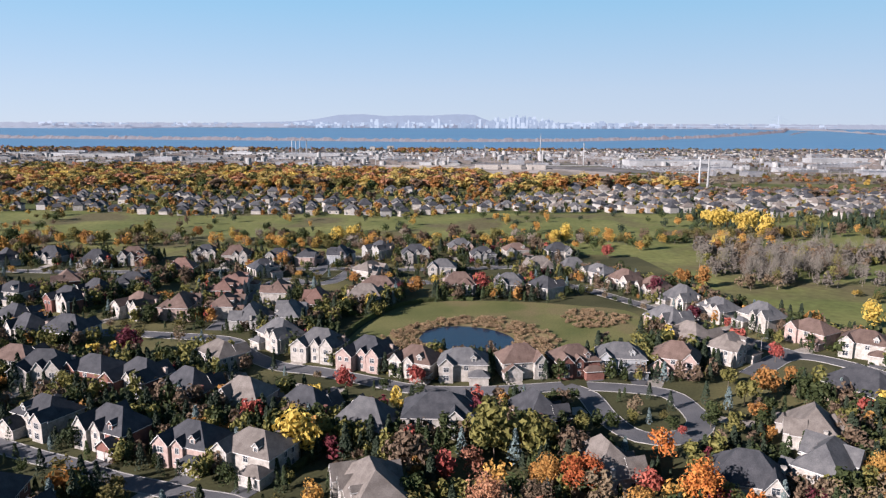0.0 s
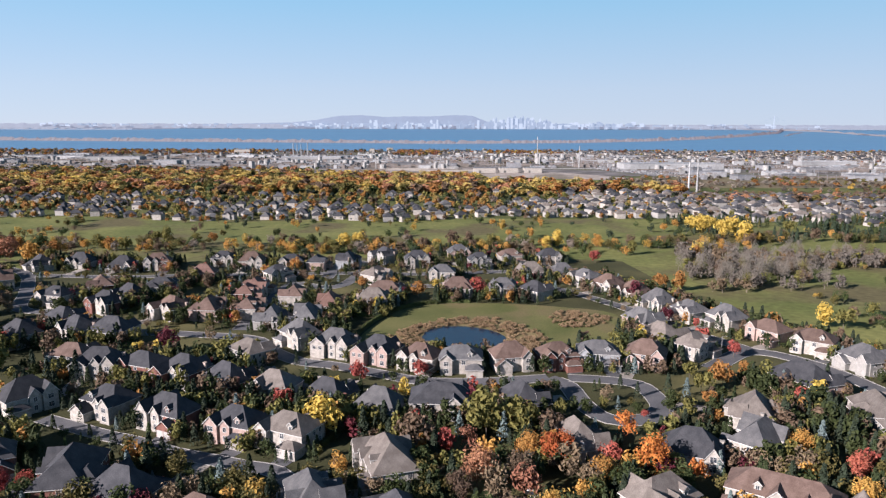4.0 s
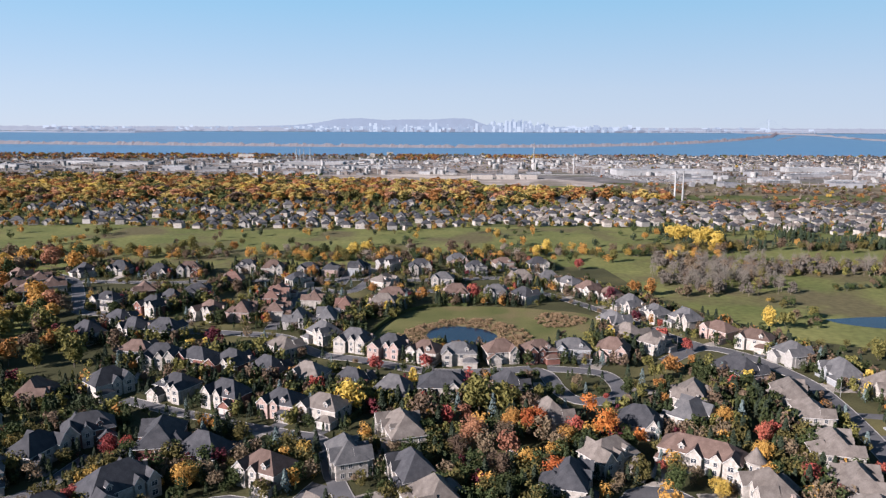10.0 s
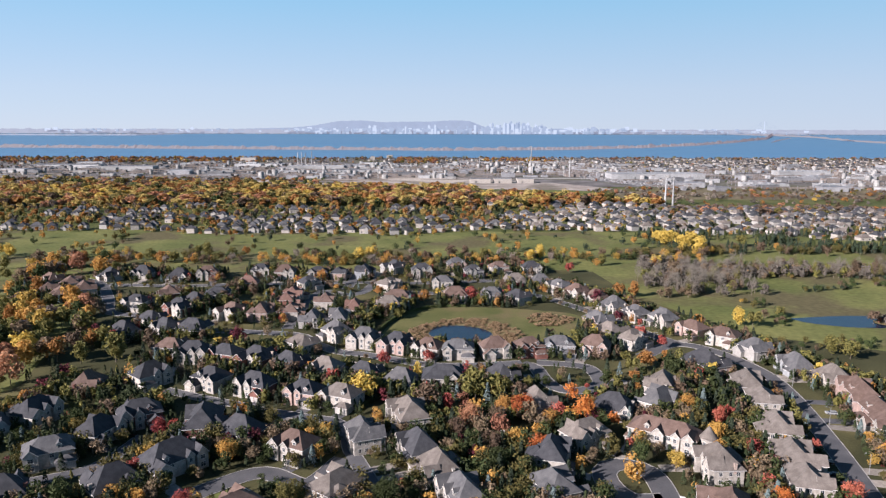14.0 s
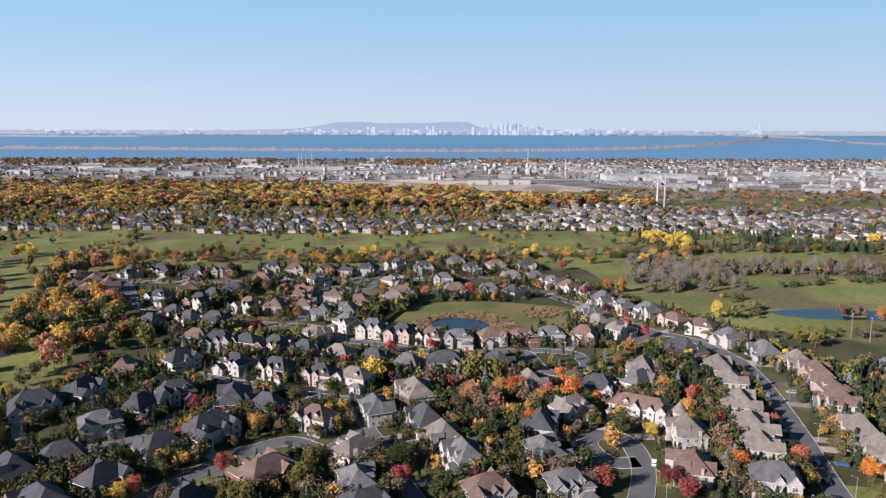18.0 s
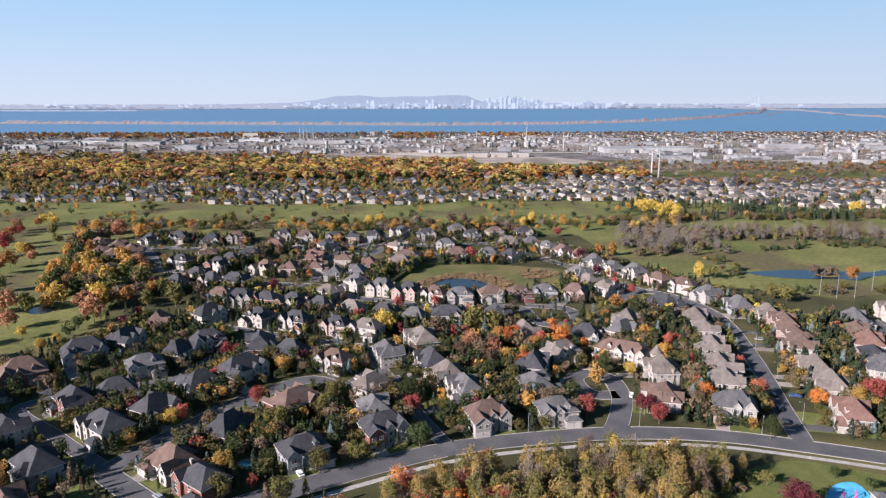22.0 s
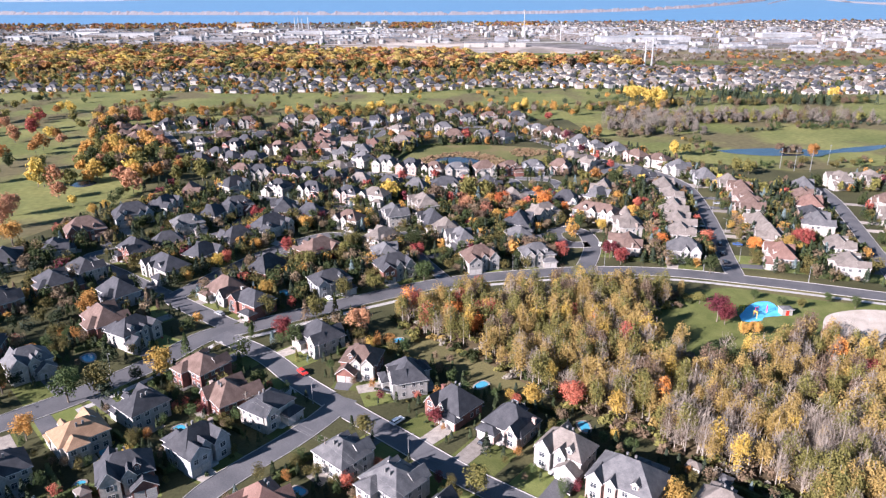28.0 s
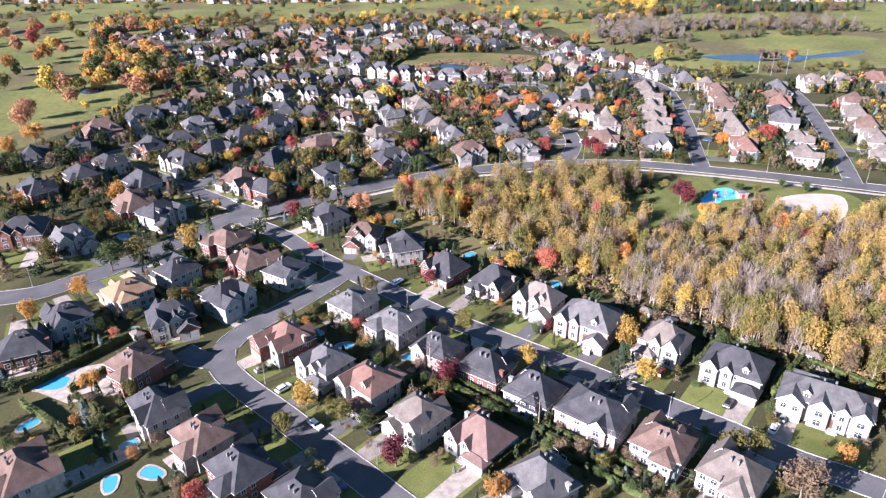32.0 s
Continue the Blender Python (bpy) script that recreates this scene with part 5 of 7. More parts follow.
plant([
    (51.0, -70.3, 0.88, "Y"), (20.0, -69.6, 0.99, "Y"), (-355.2, 329.8, 1.76, "B"), (-367.3, 383.2, 1.76, "O"),
    (-331.9, 340.6, 1.54, "Y"), (-313.0, 281.8, 1.54, "O"), (-309.6, 314.9, 1.32, "B"), (-262.3, 189.0, 2.2, "Y"),
    (-251.9, 188.4, 1.76, "B"), (-236.1, 104.0, 1.98, "B"), (-216.3, 77.6, 1.65, "O"), (-244.5, 127.2, 1.76, "B"),
    (-325.6, 262.2, 1.54, "O"), (-218.9, 144.4, 0.88, "Y"), (-199.9, 127.2, 0.77, "Y"), (-393.8, 385.0, 1.65, "B"),
    (-310.2, 242.2, 1.32, "G"), (-353.8, 427.5, 1.43, "V"), (-324.1, 380.2, 1.43, "V"), (-394.4, 485.6, 1.32, "Y"),
    (-377.7, 477.0, 1.32, "Y"), (-220.6, 59.6, 1.43, "O"), (-297.4, 198.7, 1.54, "V"), (-451.2, 505.1, 1.32, "V"),
    (-447.0, 545.1, 1.32, "G"), (44.8, 168.0, 0.66, "G"), (51.0, 171.8, 0.53, "V"), (55.8, 173.0, 0.55, "S"),
])
plant([
    (60.4, 168.2, 0.55, "G"), (62.1, 164.6, 0.42, "R"), (76.0, 186.3, 0.88, "E"), (80.8, 182.1, 0.88, "S"),
    (87.5, 186.4, 0.99, "V"), (71.5, 170.1, 0.88, "G"), (75.3, 164.7, 0.84, "V"), (85.2, 174.0, 0.73, "O"),
    (96.8, 182.2, 0.88, "C"), (88.2, 200.5, 0.77, "V"), (97.6, 198.1, 0.77, "G"), (108.7, 203.3, 0.66, "O"),
    (105.5, 186.6, 0.88, "C"), (35.0, 175.5, 0.77, "C"), (32.1, 181.6, 0.66, "G"), (35.9, 164.4, 0.73, "V"),
])

# garden trees between the houses, clear of streets and walls
rng = random.Random(7)
SPOTS = np.array([h[:2] for h in HOUSE_SPOTS])


NEAR = {}


def taken(x, y, gap):
    """Whether a planted tree stands within the gap."""
    i, j = int(x // 4), int(y // 4)
    return any(abs(x - a) < gap and abs(y - b) < gap for di in (-1, 0, 1) for dj in (-1, 0, 1) for a, b in NEAR.get((i + di, j + dj), ()))


def keep_spot(x, y):
    NEAR.setdefault((int(x // 4), int(y // 4)), []).append((x, y))


for spot in TREE_SPOTS:
    keep_spot(*spot)


def clear(x, y, house_gap=9.0, road_gap=1.5, tree_gap=2.5):
    if taken(x, y, tree_gap) or np.hypot(SPOTS[:, 0] - x, SPOTS[:, 1] - y).min() < house_gap or road_distance(x, y) < road_gap:
        return False
    return not (inside(x, y, WOOD) or inside(x, y, MEADOW) or inside(x, y, TERRACE) or any(math.hypot(x - a, y - b) < 3.2 * s + 2 for a, b, s in POOLS))


def thicket(name, rows, label, category, width=1.0, stems=0.0):
    """Many trees that nobody could count, one mesh of stuff for each leaf colour."""
    by = {}
    for x, y, z, size, code, kind in rows:
        by.setdefault((code, kind), []).append((x, y, z, size))
    for (code, kind), spots in by.items():
        some = range(4) if (kind, 1) in KINDS else range(1)
        seeds = [np.array([q.co[:] for q in KINDS[kind, v][1].vertices]) for v in some]
        all_v = []
        for n, (x, y, z, size) in enumerate(spots):
            src = seeds[n % len(seeds)]
            c, s = math.cos(n * 2.4), math.sin(n * 2.4)
            all_v.append(np.stack([(src[:, 0] * c - src[:, 1] * s) * size * width + x, (src[:, 0] * s + src[:, 1] * c) * size * width + y, src[:, 2] * size + z], 1))
        v = np.concatenate(all_v)
        tagged(put(name, clump_mesh(name, v, len(v) // 4), LEAF[code]), label, category, kind="stuff")
    if stems:
        g = Geo()
        for x, y, z, size, code, kind in rows:
            g.tube((x, y, 0), (x + rng.uniform(-0.4, 0.4), y + rng.uniform(-0.4, 0.4), stems * size), 0.17 * size, 0.06, 4)
        tagged(put(name + "_stems", g.mesh(name + "_stems"), PALE_BARK if stems > 7 else BARK), "thin trunks under the crowns of the trees", "trunks", kind="stuff")


thicket("autumn_trees", LATER, "bright autumn trees in the gardens and along the fairways", "trees", 1.0, 2.5)
count, tries, rest = 0, 0, []
while count < 7400 and tries < 46000:
    tries += 1
    hx, hy, half, face, _ = HOUSE_SPOTS[rng.randrange(len(HOUSE_SPOTS))]
    # most stand in the back gardens and along the sides, few in front
    lx, ly = rng.uniform(-13, 13), rng.choice((rng.uniform(-13, 4), rng.uniform(4, 19), rng.uniform(7, 19)))
    c, s = math.cos(radians(face)), math.sin(radians(face))
    x, y = hx + lx * c - ly * s, hy + lx * s + ly * c
    if y < -40 and rng.random() < 0.45:
        continue
    if clear(x, y, 8.4 if y < -20 else 7.7, 1.0, 1.4 if y > 0 else 2.0):
        code = rng.choices("CEGVOYRNDS", (32, 20, 18, 20, 2.6, 1.0, 1.2, 12, 1.2, 2.2) if y < 150 else (32, 22, 17, 15, 2.6, 1.0, 1.2, 14, 1.2, 2))[0]
        size = (rng.uniform(0.42, 1.0 if y > -40 else 0.78) if code not in "C" else rng.uniform(0.6, 1.25)) * (0.8 if ly < 3 else 1) * (1.2 if y > 20 else 1)
        keep_spot(x, y)
        if y < -140 and count % 3 == 0:
            tree(x, y, size * 0.85, code)
        else:
            rest.append((x, y, 0, size * (0.9 if y < -20 else 1), code, {"E": "cone", "S": "cone", "C": "column"}.get(code, "fine" if y < -20 else "mid" if y < 130 else "yard")))
        count += 1
for _ in range(90):
    x, y = rng.uniform(-2, 66), rng.uniform(62, 152)
    if clear(x, y, 8.4, 1.5, 3.4) and len(rest) < 9000:
        keep_spot(x, y)
        rest.append((x, y, 0, rng.uniform(0.8, 1.35), rng.choices("VNFRGOB", (7, 8, 2, 2, 3, 3, 2))[0], "mid"))
# trees and shrubs beside the inner streets
for name in ("street_e", "street_j", "street_k", "street_o", "street_p", "court_i", "street_m", "street_d"):
    width, line = STREETS[name][0], STREETS[name][1][::5]
    for (ax, ay), (bx, by) in zip(line, line[1:]):
        far = math.hypot(bx - ax, by - ay)
        for side in (-1, 1):
            at = rng.uniform(0, 6)
            while at < far:
                off = side * (width / 2 + rng.uniform(2.2, 4.0))
                x, y = ax + (bx - ax) * at / far - (by - ay) / far * off, ay + (by - ay) * at / far + (bx - ax) / far * off
                at += rng.uniform(6, 13)
                if clear(x, y, 7.0, 1.2, 2.4):
                    keep_spot(x, y)
                    code = rng.choices("GVNCEOSY", (7, 7, 4, 5, 3, 1, 1, 0.6))[0]
                    rest.append((x, y, 0, rng.uniform(0.45, 0.85), code, {"C": "column", "E": "cone", "S": "cone"}.get(code, "mid")))
for _ in range(60):
    x, y = rng.uniform(-140, -92), rng.uniform(-180, -138)
    if clear(x, y, 8.4, 1.5, 2.6):
        keep_spot(x, y)
        code = rng.choices("GVECN", (5, 4, 3, 5, 2))[0]
        rest.append((x, y, 0, rng.uniform(0.55, 1.0), code, {"C": "column", "E": "cone"}.get(code, "fine")))
dark = 0
while dark < 420:
    x, y = rng.uniform(-200, -40), rng.uniform(-70, 190)
    dark += 1
    if clear(x, y, 8.0, 0.8, 2.0):
        keep_spot(x, y)
        rest.append((x, y, 0, rng.uniform(0.7, 1.15), rng.choices("CEGVN", (7, 5, 6, 4, 1))[0], rng.choice(("column", "cone", "mid"))))
thicket("garden_trees", rest, "dense green and autumn trees between the houses", "trees")

V1 = clump_mesh("bush", *crown_mesh(60, 90, 0.27, 1.1, 1.5, 0.0, 9))
KINDS["bush", 0] = (None, V1)

# golf course: tree lines, brush and a row of pines
rest = []
for i in range(70):
    rest.append((rng.uniform(205, 470), rng.uniform(500, 545) - 0.1 * i, 0, rng.uniform(0.8, 1.35), "E", "cone"))
for i in range(270):
    x = rng.uniform(145, 225) if i % 3 == 0 else rng.uniform(160, 400)
    rest.append((x, (rng.uniform(330, 395) if i % 3 == 0 else 428 - (x - 130) * 0.12 + rng.uniform(-16, 22)), 0, rng.uniform(0.8, 1.5), rng.choices("HNV", (7, 2, 1))[0], "bare" if i % 2 else "yard"))
for i in range(60):
    x = rng.uniform(190, 420)
    rest.append((x, 420 - (x - 190) * 0.2 + rng.uniform(-3, 3) + 40 * (i % 2), 0, rng.uniform(0.4, 0.65), rng.choice("EG"), "mid"))
for i in range(210):
    x = rng.uniform(-340, 130)
    rest.append((x, 455 + rng.uniform(-18, 24) + 0.04 * abs(x), 0, rng.uniform(0.7, 1.3), rng.choices("OYVNGT", (5, 3, 6, 4, 2, 2))[0], "mid"))
for i in range(150):
    rest.append((rng.choice((-470, -330, -210, -60, 70, 190, 340)) + rng.gauss(0, 26), 520 + 30 * (i % 4) + rng.gauss(0, 7), 0, rng.uniform(0.6, 1.2), rng.choices("OYVGEN", (2, 2, 4, 4, 4, 2))[0], "mid"))
for i in range(230):
    x, y = rng.uniform(-345, -195), rng.uniform(190, 440)
    if clear(x, y, 12, 3, 2) and abs(x + 225 + (y - 230) * 0.36) < 34:
        rest.append((x, y, 0, rng.uniform(1.0, 1.9), rng.choices("OYVNGBT", (5, 2, 6, 5, 3, 2, 2))[0], "far"))
for i in range(110):
    rest.append((rng.uniform(-560, -385), rng.uniform(180, 450), 0, rng.uniform(1.1, 1.9), rng.choices("OVNGBR", (4, 5, 4, 3, 3, 2))[0], "far"))
for i in range(50):
    x = rng.uniform(150, 330)
    rest.append((x, 212 + 0.06 * x + rng.uniform(-6, 8), 0, rng.uniform(0.4, 0.9), rng.choices("VYGN", (5, 2, 3, 3))[0], "mid"))
for a, b, n, wide, lo, hi, codes, share, kind in (
    ((261, 579), (542, 639), 75, 7, 0.8, 1.25, "EGV", (8, 3, 1), "cone"),
    ((230, 395), (350, 428), 90, 5, 0.5, 0.95, "HNVW", (6, 3, 3, 1), "yard"),
    ((142, 476), (270, 501), 60, 7, 0.8, 1.4, "VNOGY", (6, 4, 2, 3, 1), "mid"),
    ((169, 394), (232, 414), 70, 9, 0.9, 1.5, "HNV", (6, 4, 1), "yard"),
    ((225, 409), (277, 414), 30, 6, 0.7, 1.2, "VNGO", (5, 4, 3, 1), "mid"),
    ((298, 500), (466, 519), 70, 7, 0.7, 1.2, "VGNE", (5, 4, 4, 3), "mid"),
    ((279, 363), (370, 366), 26, 5, 0.5, 0.9, "VGN", (5, 4, 2), "mid"),
    ((166, 438), (216, 462), 26, 6, 0.8, 1.3, "VNYO", (5, 4, 2, 2), "mid"),
    ((-121, 444), (63, 465), 70, 7, 0.6, 1.1, "VNGOE", (6, 4, 4, 2, 2), "mid"),
    ((319, 566), (340, 549), 26, 5, 0.9, 1.3, "EG", (8, 1), "cone"),
    ((356, 520), (408, 501), 44, 5, 0.9, 1.4, "EG", (8, 1), "cone"),
    ((200, 592), (285, 600), 40, 5, 0.8, 1.3, "EG", (8, 1), "cone"),
    ((250, 351), (292, 360), 16, 3, 0.4, 0.7, "EGV", (3, 4, 1), "mid"),
    ((328, 371), (368, 377), 16, 3, 0.4, 0.7, "EGV", (3, 4, 1), "mid"),
    ((160, 350), (200, 362), 16, 6, 1.0, 1.5, "HN", (5, 1), "bare"),
    ((201, 321), (200, 267), 14, 5, 0.5, 0.9, "VGNY", (5, 4, 2, 1), "mid"),
):
    for i in range(n):
        q, off = rng.random(), rng.gauss(0, wide)
        rest.append((a[0] + (b[0] - a[0]) * q + rng.gauss(0, 4), a[1] + (b[1] - a[1]) * q + off, 0, rng.uniform(lo, hi), rng.choices(codes, share)[0], kind))
for i in range(16):
    rest.append((rng.uniform(256, 271), rng.uniform(267, 276), 0, rng.uniform(0.5, 0.8), rng.choice("HNB"), "yard"))
thicket("golf_course_trees", rest, "autumn trees and brush along the fairways", "trees", 1.0, 2.5)

# the wood in the middle: yellow poplars and bare grey stems
WOOD_BOX = (min(p[0] for p in WOOD), max(p[0] for p in WOOD), min(p[1] for p in WOOD), max(p[1] for p in WOOD))


def wood_code(x, y):
    n = noise.noise((x * 0.035, y * 0.035, 3.0))
    grey = math.exp(-((x - 82) / 42) ** 2 - ((y + 90) / 22) ** 2)
    return rng.choices("WTYVNFR", (9 + 6 * max(n, 0), 3 + 24 * grey - 4 * min(n, 0), 1.0, 6 + 5 * (x < 45), 3, 0.2 + 3.5 * (x < 12), 0.15 + 2 * (x < 12)))[0]


def woods(n, each):
    done = 0
    while done < n:
        x, y = rng.uniform(WOOD_BOX[0], WOOD_BOX[1]), rng.uniform(WOOD_BOX[2], WOOD_BOX[3])
        if inside(x, y, WOOD):
            each(x, y, wood_code(x, y))
            done += 1


def wood_tree(x, y, c):
    """The wood's edge towards the gardens stands as single trees, its inside as one mass."""
    if y < -138:
        tree(x, y, rng.uniform(0.8, 1.25), c, "bare" if c == "T" else "thin", "woodland trees", rng.uniform(0.9, 1.3))
    else:
        more.append((x, y, 0, rng.uniform(0.8, 1.3), c, "bare" if c == "T" else "thin"))


more = []
woods(1250, wood_tree)


thicket("woodland", more, "dense autumn poplar wood with bare stems", "woodland", 1.1, 10.5)

# low undergrowth of the wood, reeds round the pond
KINDS["reed", 0] = (None, clump_mesh("reed", *crown_mesh(61, 60, 0.35, 1.4, 1.5, 0.0, 6)))
low = []
woods(900, lambda x, y, c: low.append((x, y, 0, rng.uniform(0.8, 1.7), rng.choice("HNVVWN"), "bush")))
for (ax, ay), (bx, by) in zip(WOOD, WOOD[1:] + WOOD[:1]):
    for k in range(int(math.hypot(bx - ax, by - ay) / 2.2)):
        t = rng.random()
        low.append((ax + (bx - ax) * t + rng.uniform(-3, 3), ay + (by - ay) * t + rng.uniform(-3, 3), 0, rng.uniform(0.9, 2.0), rng.choice("GVNVGHN"), "bush"))
thicket("undergrowth", low, "brown and olive undergrowth of the wood", "undergrowth", 1.4)
reeds = []
for _ in range(4000):
    x, y = rng.uniform(-60, 110), rng.uniform(215, 300)
    if (inside(x, y, REEDS) and not inside(x, y, POND)) or inside(x, y, REEDS_EAST):
        reeds.append((x, y, 0, rng.uniform(0.6, 1.1), "K", "reed"))
thicket("reeds", reeds[:700], "tall dry tan reeds round the pond", "reeds")
shrubs = []
for hx, hy, size, face, _ in HOUSE_SPOTS:
    for _ in range(5):
        a = rng.uniform(0, 6.28)
        x, y = hx + math.cos(a) * (size + 1.6), hy + math.sin(a) * (size + 1.6)
        if road_distance(x, y) > 1:
            shrubs.append((x, y, 0, rng.uniform(0.4, 0.9), rng.choices("GVCOYRD", (7, 5, 6, 0.5, 0.8, 0.4, 0.6))[0], "bush"))
thicket("garden_shrubs", shrubs, "low rounded garden shrubs beside the houses", "shrubs")


# ---- cedar hedges behind and between the lots ----
def hedge_mesh(seed, length):
    r = np.random.RandomState(seed)
    n = int(length * 34)
    side = r.randint(0, 5, n)
    x, t = r.uniform(-length / 2, length / 2, n), r.rand(n)
    y = np.where(side < 2, -0.55, np.where(side < 4, 0.55, (t - 0.5) * 1.1))
    z = np.where(side < 4, t * 1.9, 1.9 + 0.12 * r.rand(n))
    p = np.stack([x, y + r.normal(size=n) * 0.06, z], 1)
    nor = np.stack([0 * x, np.where(side < 2, -1, np.where(side < 4, 1, 0)), np.where(side < 4, 0.2, 1)], 1) + r.normal(size=(n, 3)) * 0.35
    nor /= np.linalg.norm(nor, axis=1)[:, None]
    u = np.cross(nor, r.normal(size=(n, 3)))
    u /= np.linalg.norm(u, axis=1)[:, None]
    w = np.cross(nor, u)
    s = 0.24 * r.uniform(0.7, 1.3, n)[:, None]
    v = np.stack([p - u * s, p - w * s, p + u * s, p + w * s], 1).reshape(-1, 3).tolist()
    core = Geo().box(-length / 2, length / 2, -0.45, 0.45, -0.1, 1.8)
    return mesh_of("hedge", core.v + v, core.f + [tuple(8 + 4 * i + k for k in range(4)) for i in range(n)])


HEDGES = [hedge_mesh(i, 13.0) for i in range(3)]


def hedge(x, y, turn):
    ob = put("hedge", HEDGES[int(abs(x * 7 + y)) % 3], LEAF["X"], None, pose(x, y, 0, 0, 0, turn))
    tagged(ob, "clipped dark green cedar hedge along the lot", "hedge", "cedar hedges")


for n, (hx, hy, size, face, _) in enumerate(HOUSE_SPOTS):
    c, s = math.cos(radians(face)), math.sin(radians(face))
    for lx, ly, turn, keep in ((0, 15.5, 0, n % 6 < 5), (9.6, 8.5, 90, n % 3 < 2), (-9.6, 8.5, 90, n % 4 < 2)):
        x, y = hx + lx * c - ly * s, hy + lx * s + ly * c
        ends = [(x + q * math.cos(radians(face + turn)), y + q * math.sin(radians(face + turn))) for q in (-6.3, 0, 6.3)]
        if keep and all(road_distance(*e) > 1.2 and np.hypot(SPOTS[:, 0] - e[0], SPOTS[:, 1] - e[1]).min() > 7.2 and not inside(*e, MEADOW) and not inside(*e, WOOD)
                        and all(math.hypot(e[0] - a, e[1] - b) > 3.4 * q + 1.2 for a, b, q in POOLS) for e in ends):
            hedge(x, y, face + turn)




def hedge_line(a, b, tall=1.0):
    """A row of hedge pieces that fill the way from a to b."""
    far = math.hypot(b[0] - a[0], b[1] - a[1])
    n = max(1, round(far / 13))
    turn = math.degrees(math.atan2(b[1] - a[1], b[0] - a[0]))
    for k in range(n):
        t = (k + 0.5) / n
        x, y = a[0] + (b[0] - a[0]) * t, a[1] + (b[1] - a[1]) * t
        ob = put("hedge", HEDGES[k % 3], LEAF["X"], None, pose(x, y, 0, 0, 0, turn) @ Matrix.Diagonal((far / n / 13, 1.15, tall, 1)))
        tagged(ob, "tall clipped green cedar hedge round a garden", "hedge", "cedar hedges")


for a, b in (((-5.6, -132.0), (3.8, -140.5)), ((3.8, -140.5), (13.0, -148.3)), ((13.0, -148.3), (24.8, -159.1)), ((24.8, -159.1), (33.5, -167.0)), ((-30.5, -141.0), (-12.6, -128.8)),
             ((3.1, -164.3), (13.3, -154.9)), ((68.3, -105.3), (77.2, -111.9)), ((94.0, -124.6), (79.5, -139.3)), ((95.8, -126.3), (107.3, -137.9)), ((-86.8, -103.9), (-98.6, -104.9)),
             ((-98.6, -104.9), (-118.3, -131.1)), ((-115.4, -136.4), (-95.0, -151.0))):
    hedge_line(a, b, 1.25)
POLES = [(-63.8, -73.7), (-37.9, -96.1), (-9.6, -126.1), (16.7, -150.2), (31.2, -161.4), (47.6, -176.4)]
for (ax, ay), (bx, by) in zip(POLES, POLES[1:]):
    far = math.hypot(bx - ax, by - ay)
    for k in range(int(far / 13)):
        t = (k + 0.5) * 13 / far
        x, y = ax + (bx - ax) * t + 1.0, ay + (by - ay) * t + 1.2
        if road_distance(x, y) > 7 and np.hypot(SPOTS[:, 0] - x, SPOTS[:, 1] - y).min() > 9:
            hedge(x, y, math.degrees(math.atan2(by - ay, bx - ax)))
edge = MEADOW[::6]
for (ax, ay), (bx, by) in zip(edge, edge[1:]):
    if bx < 5 and by > 245 and math.hypot(bx - ax, by - ay) > 8:
        hedge((ax + bx) / 2 - 1.5, (ay + by) / 2 + 1.5, math.degrees(math.atan2(by - ay, bx - ax)))


# ---- swimming pools ----
def pool(x, y, size, turn):
    r = random.Random(int(x * 3 + y))
    a, b = 2.6 * size, 1.5 * size
    ob = new("swimming_pool")
    ob.matrix_basis = pose(x, y, 0, 0, 0, turn)
    tagged(ob, "blue garden swimming pool with a pale paved edge", "pool", "garden pools")
    ring = [(a * math.copysign(abs(math.cos(t)) ** 0.75, math.cos(t)), b * math.copysign(abs(math.sin(t)) ** 0.75, math.sin(t)) * (1 + 0.22 * math.cos(t))) for t in [i * 6.2832 / 28 for i in range(28)]]
    g, e = Geo(), Geo()
    g.add([(px, py, 0.12) for px, py in ring], [tuple(range(28))])
    e.add([(px, py, 0.16) for px, py in ring] + [(px * 1.22, py * 1.34, 0.16) for px, py in ring] + [(px * 1.22, py * 1.34, 0) for px, py in ring],
          [(k + i, k + 28 + i, k + 28 + (i + 1) % 28, k + (i + 1) % 28) for k in (0, 28) for i in range(28)])
    put("water", g.mesh("water"), POOLWATER, ob)
    put("coping", e.mesh("coping"), PAVER, ob)


for n, (x, y, size) in enumerate(POOLS):
    pool(x, y, size, n * 53 % 180 if n < 19 else -42)


